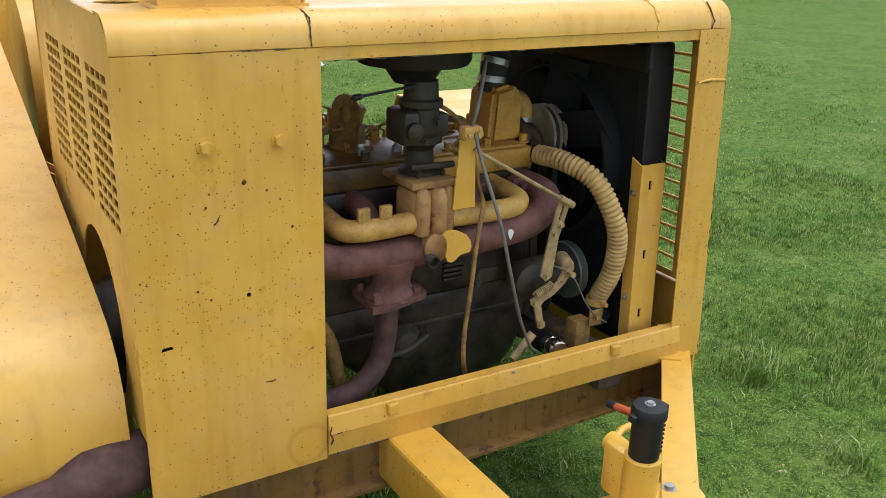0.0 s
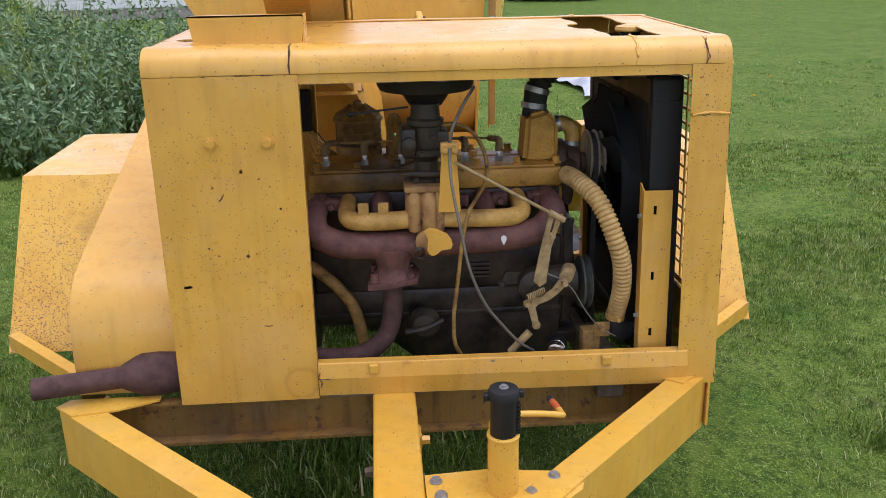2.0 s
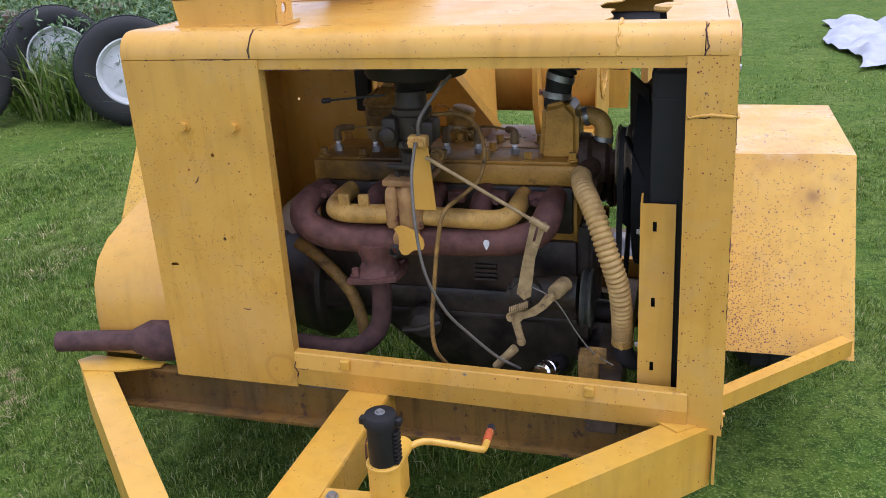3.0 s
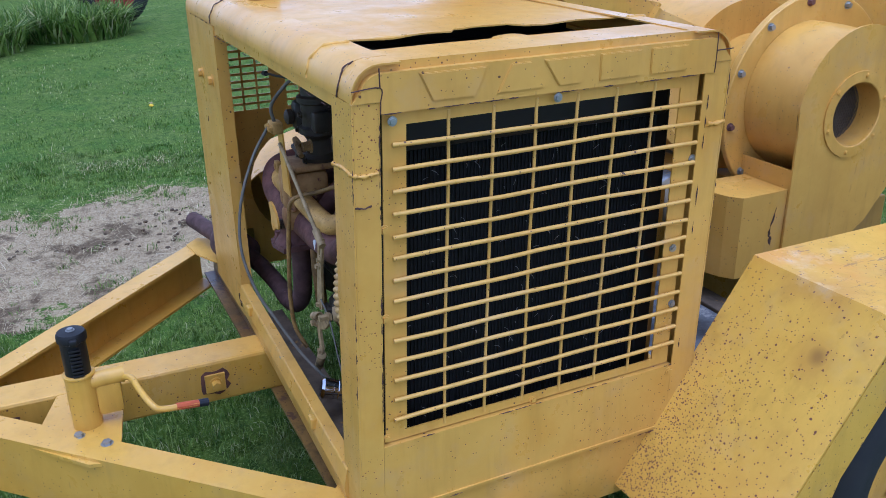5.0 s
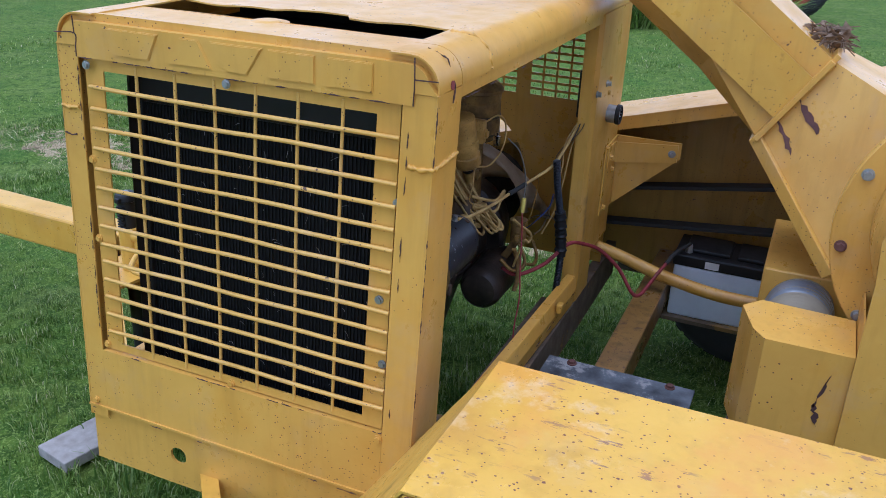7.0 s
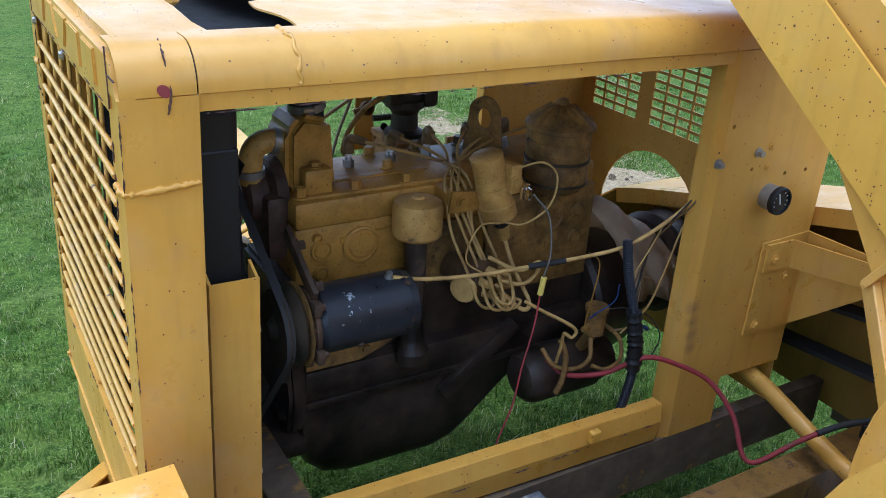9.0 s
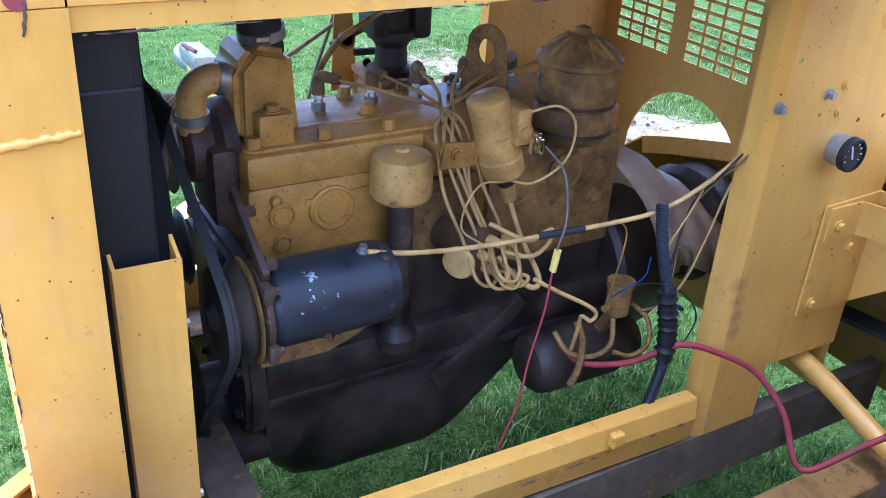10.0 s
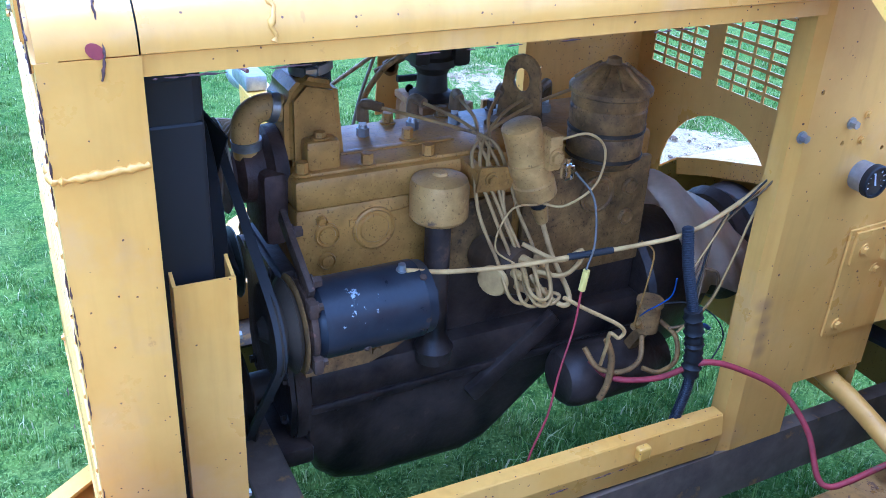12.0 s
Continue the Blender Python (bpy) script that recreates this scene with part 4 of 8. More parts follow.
# ---- fenders and wheels ----
def make_fender(x0, x1, out, label):
    f = thing("fender", ((x0 + x1) / 2, 1.2, 0.36), label, "fender", "wheel fenders")
    bm = BM()
    prof = [(0.55, 0.345), (0.876, 0.811), (1.52, 0.811), (1.80, 0.345)]
    nx, rows = 8, []
    for i in range(nx + 1):
        x = x0 + (x1 - x0) * i / nx
        row = []
        for (ya, za), (yb, zb) in zip(prof, prof[1:]):
            for k in range(8):
                y, z = ya + (yb - ya) * k / 8, za + (zb - za) * k / 8
                row.append(bm.verts.new((x, y, z + 0.004 * noise.noise((x * 5, y * 5, z)) * (0 < i < nx))))
        row.append(bm.verts.new((x, *prof[-1])))
        rows.append(row)
    for a, b in zip(rows, rows[1:]):
        for k in range(len(a) - 1):
            bm.faces.new((a[k], a[k + 1], b[k + 1], b[k]))
    corner = [e for e in bm.edges if len(e.link_faces) == 2 and e.calc_face_angle(0) > 0.5]
    bmesh.ops.bevel(bm, geom=corner, offset=0.022, segments=4, affect="EDGES")
    bmesh.ops.solidify(bm, geom=bm.faces[:], thickness=0.004)
    part("top_skin", bm, yellow_chip, f, smooth=40)
    xs = x1 if out > 0 else x0
    bm = BM()
    arch = [(1.68, 0.345), (1.62, 0.52), (1.50, 0.70), (1.42, 0.745), (0.98, 0.745), (0.90, 0.70), (0.78, 0.52), (0.72, 0.345)]
    prism(bm, [(xs, y, z) for y, z in [(0.553, 0.345), (0.878, 0.808), (1.518, 0.808), (1.797, 0.345)] + arch], (-0.004 * out, 0, 0))
    part("side_skirt", bm, yellow_chip, f)
    if out > 0:
        rnd = random.Random(8)
        for k in range(46):
            y = 0.88 + 0.63 * k / 46
            h = 0.0015 + 0.004 * rnd.random() ** 2
            bm = BM()
            n = 7
            top = [(y + 0.017 * i / (n - 1) * rnd.uniform(0.8, 1.1), 0.8075 + h * rnd.random() * (0 < i < n - 1)) for i in range(n)]
            low = [(y + 0.017 * i / (n - 1), 0.8065 - h * 1.3 * rnd.random()) for i in range(n)]
            prism(bm, [(xs + 0.0002, a, b) for a, b in top + low[::-1]], (0.0006, 0, 0))
            part("rust_scab", bm, rusty, f)
    return f


make_fender(0.0, 0.36, 1, "yellow trapezoid wheel fender, paint chipped and rust-scratched on top")
make_fender(-1.94, -1.61, -1, "yellow trapezoid wheel fender beside the belt guard")


def make_wheel(name, at, axis, r, w, rim_mat, label, group="", owner=None):
    """A tyre with tread blocks round a dished rim; axis points to the outer side."""
    wh = owner or thing(name, at, label, "wheel", group)
    rot = Vector(axis).to_track_quat("Z", "Y").to_matrix().to_4x4()
    base = Matrix.Translation(at) @ rot
    bm = BM()
    prof = [(r * 0.62, -w * 0.42), (r * 0.70, -w * 0.5), (r * 0.88, -w * 0.52), (r * 0.97, -w * 0.42), (r, -w * 0.3), (r, w * 0.3), (r * 0.97, w * 0.42), (r * 0.88, w * 0.52), (r * 0.70, w * 0.5), (r * 0.62, w * 0.42)]
    seg = 48
    rings = [[bm.verts.new(base @ Vector((a * math.cos(2 * math.pi * k / seg), a * math.sin(2 * math.pi * k / seg), h))) for k in range(seg)] for a, h in prof]
    for p, o in zip(rings, rings[1:] + rings[:1]):
        for k in range(seg):
            bm.faces.new((p[k], p[(k + 1) % seg], o[(k + 1) % seg], o[k]))
    tyre = part("tyre" if owner is None else name, bm, rubber, wh, smooth=40)
    bm = BM()
    for k in range(seg):
        for s in (-1, 1):
            a = 2 * math.pi * (k + 0.25 * s) / seg
            box(bm, r - 0.004, r + 0.008, -r * 0.045, r * 0.045, s * w * 0.15 - w * 0.12, s * w * 0.15 + w * 0.12, 0, base @ Matrix.Rotation(a, 4, "Z"))
    tagged(part("tread", bm, rubber, tyre), kind="stuff")
    bm = BM()
    prof = [(r * 0.62, -w * 0.40), (r * 0.64, w * 0.42), (r * 0.60, w * 0.44), (r * 0.56, w * 0.30), (r * 0.52, w * 0.12), (r * 0.40, w * 0.18), (r * 0.25, w * 0.24), (r * 0.12, w * 0.22), (r * 0.11, w * 0.32), (0.01, w * 0.33)]
    rings = [[bm.verts.new(base @ Vector((a * math.cos(2 * math.pi * k / seg), a * math.sin(2 * math.pi * k / seg), h))) for k in range(seg)] for a, h in prof]
    for p, o in zip(rings, rings[1:]):
        for k in range(seg):
            bm.faces.new((p[k], p[(k + 1) % seg], o[(k + 1) % seg], o[k]))
    bm.faces.new(rings[-1])
    rim = part("rim", bm, rim_mat, wh if owner is None else tyre, smooth=35)
    for k in range(5):
        bm = BM()
        a = 2 * math.pi * k / 5
        p = base @ Vector((r * 0.27 * math.cos(a), r * 0.27 * math.sin(a), w * 0.23))
        bolt(bm, p, rot.to_3x3() @ Vector((0, 0, 1)), 0.011, 0.015)
        part("wheel_nut", bm, steel, rim if owner is None else tyre)
    return wh, tyre, base


make_wheel("wheel", (0.19, 1.2, 0.335), (1, 0, 0), 0.325, 0.2, yellow, "", owner=chassis)
make_wheel("wheel", (-1.72, 1.2, 0.335), (-1, 0, 0), 0.325, 0.2, yellow, "", owner=chassis)

# ---- belt guard ----
guard = thing("belt_guard", (-1.47, 0.7, 0.45), "long smooth yellow belt guard with curved front", "guard")
line = [(0.06, 0.45), (0.062, 0.56), (0.075, 0.64), (0.105, 0.695), (0.16, 0.735), (0.25, 0.765), (0.45, 0.82), (0.8, 0.915), (1.2, 1.025), (1.60, 1.135)]
gx0, gx1 = -1.567, -1.322
bm = BM()
inner = [(y + 0.004, z) if z < 0.6 else (y + 0.002, z - 0.0042) for y, z in line]
prism(bm, [(gx0, y, z) for y, z in line + inner[::-1]], (gx1 - gx0, 0, 0))
part("front_skin", bm, yellow, guard, smooth=30)
# inner wall in the darker yellow, its shadow under the guard carried by colour
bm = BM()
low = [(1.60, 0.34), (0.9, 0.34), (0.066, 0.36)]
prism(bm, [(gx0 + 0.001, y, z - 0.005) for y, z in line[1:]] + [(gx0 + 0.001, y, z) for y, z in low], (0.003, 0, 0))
part("side_sheet", bm, yellow_shaded, guard)
bm = BM()
prism(bm, [(gx1 - 0.004, y, z - 0.005) for y, z in line[4:]] + [(gx1 - 0.004, y + 0.008, z - 0.038) for y, z in line[:3:-1]], (0.003, 0, 0))
part("side_lip", bm, yellow, guard)
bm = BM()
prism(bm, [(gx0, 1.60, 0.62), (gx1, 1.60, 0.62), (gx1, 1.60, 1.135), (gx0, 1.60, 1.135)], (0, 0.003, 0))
part("end_sheet", bm, yellow_shaded, guard)
bm = BM()
beam(bm, (gx0 + 0.12, 0.42, 0.60), (gx0 + 0.12, 1.55, 0.78), 0.05, 0.012, 0.002)
beam(bm, (gx0 + 0.12, 0.42, 0.50), (gx0 + 0.12, 1.55, 0.62), 0.05, 0.012, 0.002)
part("drive_belt", bm, rubber, guard, "black drive belt")

# ---- muffler ----
muff = thing("exhaust_muffler", (-1.35, 0.03, 0.45), "rusted brown exhaust pipe and muffler beside the engine", "exhaust")
bm = BM()
tube(bm, [(-0.781, 0.12, 0.70), (-0.782, 0.12, 0.62), (-0.80, 0.12, 0.55), (-0.85, 0.115, 0.505), (-0.92, 0.11, 0.495), (-1.0, 0.11, 0.50), (-1.15, 0.1, 0.503), (-1.26, 0.085, 0.503)], 0.0245, 16, 8)
part("exhaust_pipe", bm, pipe_rust, muff, smooth=50)
bm = BM()
lathe(bm, (-1.245, 0.087, 0.503), Vector((-1, -0.22, 0)), [(0.03, 0.0), (0.052, 0.025), (0.056, 0.12), (0.054, 0.16), (0.035, 0.20), (0.027, 0.215), (0.027, 0.415), (0.0245, 0.415), (0.0245, 0.35)], 24)
part("muffler", bm, pipe_rust, muff, smooth=50)

# ---- engine ----
eng = thing("engine", (-0.65, 0.36, 0.38), "dusty tan inline six-cylinder engine with greasy black sump", "engine")


def epart(name, bm, mat, label="", smooth=35, parent=None):
    return part(name, bm, mat, parent or eng, label, smooth)


bm = BM()
box(bm, -0.985, -0.325, 0.246, 0.448, 0.893, 0.945, 0.010)
box(bm, -0.97, -0.345, 0.256, 0.438, 0.943, 0.951, 0.004)
box(bm, -0.62, -0.42, 0.37, 0.385, 0.949, 0.954, 0.002)
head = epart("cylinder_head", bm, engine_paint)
for i in range(7):
    for y in (0.272, 0.355, 0.434):
        if y == 0.355 and i % 2:
            continue
        bm = BM()
        x = -0.341 - 0.1035 * i
        cyl(bm, (x, y, 0.950), (x, y, 0.954), 0.014, seg=12)
        cyl(bm, (x, y, 0.954), (x, y, 0.970), 0.010, 0.0095, seg=6)
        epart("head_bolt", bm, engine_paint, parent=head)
bm = BM()
box(bm, -0.985, -0.325, 0.25, 0.445, 0.745, 0.895, 0.008)
prism(bm, [(-0.41, 0.443, 0.868), (-0.50, 0.443, 0.873), (-0.555, 0.443, 0.885), (-0.555, 0.443, 0.878), (-0.50, 0.443, 0.862), (-0.41, 0.443, 0.857)], (0, 0.006, 0))
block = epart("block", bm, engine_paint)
bm = BM()
box(bm, -0.985, -0.325, 0.238, 0.456, 0.62, 0.762, 0.012)
box(bm, -0.99, -0.325, 0.235, 0.485, 0.555, 0.625, 0.012)
crankcase = epart("crankcase", bm, grease, "black greasy crankcase")
bm = BM()
box(bm, -0.975, -0.335, 0.2375, 0.252, 0.78, 0.895, 0.006)
for k in range(4):
    box(bm, -0.575, -0.52, 0.228, 0.240, 0.652 + k * 0.012, 0.659 + k * 0.012, 0.001)
epart("side_cover", bm, grease)
bm = BM()
box(bm, -0.985, -0.72, 0.444, 0.458, 0.69, 0.90, 0.004)
box(bm, -0.70, -0.565, 0.444, 0.458, 0.745, 0.87, 0.004)
epart("rear_cover", bm, sooty_paint, "sooty tan cover plate", parent=block)
for x, z, r in ((-0.451, 0.848, 0.036), (-0.373, 0.850, 0.020), (-0.372, 0.805, 0.014), (-0.87, 0.842, 0.036), (-0.94, 0.847, 0.016), (-0.94, 0.787, 0.016), (-0.365, 0.875, 0.009)):
    bm = BM()
    lathe(bm, (x, 0.444 if x > -0.7 else 0.457, z), (0, 1, 0), [(r, 0.0), (r, 0.006), (r * 0.9, 0.008), (r * 0.82, 0.004), (r * 0.7, 0.004), (r * 0.62, 0.007), (0.002, 0.007)], 24)
    epart("core_plug", bm, engine_paint if x > -0.7 else sooty_paint, parent=block)
bm = BM()
rows = []
for x, zb in ((-0.321, 0.49), (-0.326, 0.43), (-0.342, 0.384), (-0.375, 0.352), (-0.43, 0.337), (-0.62, 0.333), (-0.665, 0.346), (-0.70, 0.372), (-0.76, 0.425), (-0.82, 0.475), (-0.88, 0.500), (-0.98, 0.510)):
    r = min(0.055, (0.56 - zb) * 0.8)
    half = [(0.108, 0.56)] + [(0.108 - r + r * math.cos(a), zb + r - r * math.sin(a)) for a in [math.pi / 2 * k / 5 for k in range(6)]]
    rows.append([bm.verts.new((x, 0.364 + y, z)) for y, z in half] + [bm.verts.new((x, 0.364 - y, z)) for y, z in half[::-1]])
for a, b in zip(rows, rows[1:]):
    for k in range(len(a) - 1):
        bm.faces.new((a[k], a[k + 1], b[k + 1], b[k]))
bm.faces.new(rows[0])
bm.faces.new(rows[-1][::-1])
box(bm, -0.985, -0.325, 0.236, 0.488, 0.545, 0.560, 0.003)
epart("oil_pan", bm, grease, "black greasy oil pan")
for k in range(9):
    bm = BM()
    bolt(bm, (-0.37 - 0.07 * k, 0.478, 0.5455), (0, 0, -1), 0.006, 0.007)
    epart("pan_bolt", bm, grease)
bm = BM()
beam(bm, (-0.62, 0.488, 0.50), (-0.79, 0.485, 0.625), 0.018, 0.034)
epart("stay", bm, grease)
bm = BM()
prism(bm, [(-0.325, 0.255, 0.50), (-0.325, 0.485, 0.50), (-0.325, 0.50, 0.58), (-0.325, 0.455, 0.80), (-0.325, 0.255, 0.80), (-0.325, 0.235, 0.58)], (0.034, 0, 0))
bmesh.ops.bevel(bm, geom=bm.edges[:], offset=0.008, segments=2, affect="EDGES")
timing = epart("timing_cover", bm, grease, "black greasy timing cover")
for y, z in ((0.30, 0.78), (0.41, 0.78), (0.475, 0.62), (0.46, 0.53), (0.27, 0.53)):
    bm = BM()
    bolt(bm, (-0.291, y, z), (1, 0, 0), 0.008, 0.010)
    epart("cover_bolt", bm, grease, parent=timing)
# bell housing
bm = BM()
lathe(bm, (-0.985, 0.36, 0.585), (-1, 0, 0), [(0.16, 0.0), (0.17, 0.01), (0.17, 0.03), (0.16, 0.05), (0.14, 0.14), (0.10, 0.20), (0.065, 0.25), (0.05, 0.26), (0.045, 0.42), (0.01, 0.42)], 28)
bell = epart("bell_housing", bm, grease, "greasy bell housing")
bm = BM()
crest = smooth_path([(-0.985, 0.835, 0.66), (-1.02, 0.852, 0.66), (-1.055, 0.838, 0.655), (-1.095, 0.800, 0.64), (-1.125, 0.790, 0.63), (-1.155, 0.772, 0.61), (-1.20, 0.722, 0.58), (-1.235, 0.700, 0.56), (-1.275, 0.655, 0.545), (-1.298, 0.625, 0.54)], 3)
rows = []
for i, c in enumerate(crest):
    x, top, low = c
    swell = 0.012 * math.sin(i * 0.9) * (0 < i < len(crest) - 1)
    rows.append([bm.verts.new((x - 0.05 * (1 - math.cos(w)) * (w > 0) + 0.004 * noise.noise((x * 30, w * 3, 1)), 0.43 + (0.135 + swell) * math.sin(w), low + (top - low) * math.cos(w))) for w in [radians(-85 + 175 * k / 11) for k in range(12)]])
for a, b in zip(rows, rows[1:]):
    for k in range(11):
        bm.faces.new((a[k], a[k + 1], b[k + 1], b[k]))
bmesh.ops.solidify(bm, geom=bm.faces[:], thickness=0.008)
epart("clutch_cover", bm, rough_metal("pale_cast_iron", (0.78, 0.62, 0.40), (0.46, 0.33, 0.19), 0.42, scale=9, strength=0.5, spot=(0.1, 0.065, 0.035), spot_at=0.64), "pale dusty clutch cover", parent=bell, smooth=70)
bm = BM()
lathe(bm, (-1.33, 0.36, 0.62), (-1, 0, 0), [(0.02, -0.08), (0.11, -0.08), (0.125, -0.06), (0.11, -0.03), (0.125, 0.0), (0.11, 0.02), (0.02, 0.02)], 28)
epart("drive_pulley", bm, grease)
# exhaust and intake manifolds
bm = BM()
tube(bm, [(-0.955, 0.245, 0.872), (-0.965, 0.17, 0.868), (-0.968, 0.13, 0.852), (-0.955, 0.115, 0.825), (-0.915, 0.11, 0.805), (-0.86, 0.11, 0.797), (-0.70, 0.11, 0.797), (-0.52, 0.11, 0.803), (-0.43, 0.115, 0.812), (-0.39, 0.12, 0.835), (-0.375, 0.13, 0.862), (-0.375, 0.17, 0.872), (-0.375, 0.245, 0.872)], lambda t: 0.026 + 0.009 * math.sin(math.pi * min(1.0, max(0.0, t))) ** 0.6, 18, 6)
exm = epart("exhaust_manifold", bm, rusty, "maroon rusted exhaust manifold", smooth=60)
for x in (-0.80, -0.66, -0.54):
    bm = BM()
    tube(bm, [(x, 0.245, 0.872), (x, 0.19, 0.868), (x, 0.14, 0.82)], 0.027, 12, 4)
    epart("port", bm, rusty, parent=exm)
bm = BM()
lathe(bm, (-0.777, 0.112, 0.79), (0, 0, -1), [(0.052, 0.0), (0.050, 0.02), (0.042, 0.04), (0.042, 0.055), (0.055, 0.075), (0.058, 0.08)], 12)
epart("outlet_neck", bm, rusty, parent=exm)
bm = BM()
prism(bm, [(-0.842, 0.062, 0.694), (-0.80, 0.055, 0.698), (-0.72, 0.062, 0.708), (-0.712, 0.11, 0.71), (-0.725, 0.172, 0.71), (-0.835, 0.172, 0.694)], (0, 0, 0.014))
epart("flange", bm, rusty, parent=exm)
for x, y in ((-0.825, 0.078), (-0.735, 0.078), (-0.825, 0.15), (-0.735, 0.15)):
    bm = BM()
    bolt(bm, (x, y, 0.712), (0, 0, 1), 0.010, 0.018)
    epart("stud", bm, rusty, parent=exm)
bm = BM()
tube(bm, [(-0.885, 0.245, 0.872), (-0.888, 0.17, 0.868), (-0.882, 0.125, 0.862), (-0.855, 0.105, 0.860), (-0.80, 0.10, 0.860), (-0.715, 0.10, 0.864)], 0.0225, 18, 6)
inm = epart("intake_manifold", bm, engine_light, "pale tan intake manifold", smooth=60)
bm = BM()
tube(bm, [(-0.67, 0.10, 0.864), (-0.60, 0.10, 0.86), (-0.50, 0.102, 0.858), (-0.465, 0.112, 0.862), (-0.452, 0.14, 0.868), (-0.45, 0.245, 0.872)], 0.0225, 18, 6)
epart("runner", bm, engine_light, parent=inm, smooth=60)
bm = BM()
box(bm, -0.742, -0.650, 0.078, 0.17, 0.832, 0.930, 0.018)
for x, r in ((-0.722, 0.016), (-0.686, 0.020), (-0.662, 0.013)):
    lathe(bm, (x, 0.082, 0.838), (0, 0, 1), [(r * 0.8, 0.0), (r, 0.008), (r, 0.07), (r * 0.85, 0.088), (r * 0.5, 0.096)], 16)
lathe(bm, (-0.690, 0.100, 0.812), (0, -1, 0), [(0.030, 0.0), (0.032, 0.03), (0.026, 0.036), (0.010, 0.038)], 18)
box(bm, -0.745, -0.642, 0.085, 0.215, 0.932, 0.947, 0.004)
epart("riser", bm, rough_metal("rust_stained_tan_casting", (0.46, 0.27, 0.085), (0.26, 0.13, 0.05), 0.65, scale=22, strength=0.5, spot=(0.12, 0.050, 0.035), spot_at=0.59, soot=((-0.70, 0.16, 0.99), 0.085, (0.04, 0.028, 0.016))), "rust-stained tan riser casting", parent=inm, smooth=40)
for x in (-0.845, -0.797):
    bm = BM()
    box(bm, x - 0.013, x + 0.013, 0.092, 0.104, 0.870, 0.908, 0.003)
    bolt(bm, (x, 0.092, 0.895), (0, -1, 0), 0.006, 0.003)
    epart("lug", bm, engine_light, parent=inm)
for x in (-0.925, -0.41, -0.50, -0.60):
    bm = BM()
    box(bm, x - 0.02, x + 0.02, 0.18, 0.21, 0.865, 0.895, 0.006)
    bolt(bm, (x, 0.18, 0.88), (0, -1, 0), 0.009, 0.018)
    epart("manifold_clamp", bm, rusty, parent=inm)
bm = BM()
lobe = [(-0.704, 0.851), (-0.697, 0.857), (-0.688, 0.860), (-0.670, 0.856), (-0.648, 0.844), (-0.638, 0.830), (-0.635, 0.816), (-0.639, 0.806), (-0.662, 0.803), (-0.673, 0.793), (-0.682, 0.790), (-0.690, 0.793), (-0.696, 0.806), (-0.693, 0.822), (-0.695, 0.838)]
prism(bm, [(x, 0.036, z) for x, z in lobe], (0, -0.005, 0))
cyl(bm, (-0.678, 0.032, 0.803), (-0.678, 0.0295, 0.803), 0.004, seg=8)
epart("heat_valve_weight", bm, yellow, "yellow lobed heat valve counterweight")
bm = BM()
for i in range(5):
    tube(bm, [(-0.713 + 0.012 * math.cos(a), 0.045 + i * 0.004 + 0.0006 * a, 0.79 + 0.012 * math.sin(a)) for a in [k * 0.8 for k in range(9)]], 0.0016, 5, 2)
epart("valve_spring", bm, grease)
bm = BM()
prism(bm, [(-0.505 + 0.006 * math.cos(a) + 0.002 * math.sin(2 * a), 0.0757, 0.807 + 0.012 * math.sin(a)) for a in [2 * math.pi * k / 14 for k in range(14)]], (0, 0.012, 0))
epart("paint_dab", bm, white_paint, "white paint dab", parent=exm)
# carburettor and air cleaner
dark_cast = rough_metal("sooty_cast_metal", (0.020, 0.017, 0.013), (0.052, 0.038, 0.022), 0.5, strength=0.5, spot=(0.07, 0.05, 0.025), spot_at=0.66)
bm = BM()
lathe(bm, (-0.687, 0.16, 0.946), (0, 0, 1), [(0.042, 0.0), (0.044, 0.010), (0.030, 0.018), (0.028, 0.05), (0.036, 0.062), (0.044, 0.066), (0.044, 0.080), (0.036, 0.085), (0.038, 0.135), (0.045, 0.140), (0.045, 0.152), (0.036, 0.156), (0.034, 0.19)], 22)
box(bm, -0.748, -0.712, 0.115, 0.20, 1.012, 1.082, 0.010)
box(bm, -0.665, -0.632, 0.135, 0.20, 1.02, 1.07, 0.008)
cyl(bm, (-0.735, 0.112, 0.972), (-0.64, 0.104, 0.972), 0.007, seg=10)
lathe(bm, (-0.73, 0.112, 1.045), (0, -1, 0), [(0.018, 0.0), (0.018, 0.012), (0.012, 0.016), (0.006, 0.018)], 12)
for x, z in ((-0.70, 1.02), (-0.672, 1.06), (-0.66, 0.955), (-0.715, 0.955)):
    bolt(bm, (x, 0.118, z), (0, -1, 0), 0.006, 0.008)
carb = epart("carburetor", bm, dark_cast, "sooty carburetor")
bm = BM()
tube(bm, [(-0.63, 0.10, 1.0), (-0.66, 0.095, 1.01), (-0.60, 0.09, 0.985)], 0.006, 8)
bolt(bm, (-0.62, 0.12, 1.0), (0, -1, 0), 0.012, 0.02)
epart("throttle_arm", bm, sooty_paint, parent=carb)
bm = BM()
lathe(bm, (-0.683, 0.20, 1.125), (0, 0, 1), [(0.04, 0.0), (0.06, 0.03), (0.112, 0.04), (0.118, 0.05), (0.118, 0.115), (0.11, 0.125), (0.03, 0.13)], 36)
cleaner = epart("air_cleaner", bm, rough_metal("sooty_tin", (0.009, 0.008, 0.008), (0.02, 0.016, 0.012), 0.55), "black round air cleaner")
bm = BM()
beam(bm, (-0.73, 0.11, 1.135), (-0.87, 0.09, 1.125), 0.006, 0.004, 0)
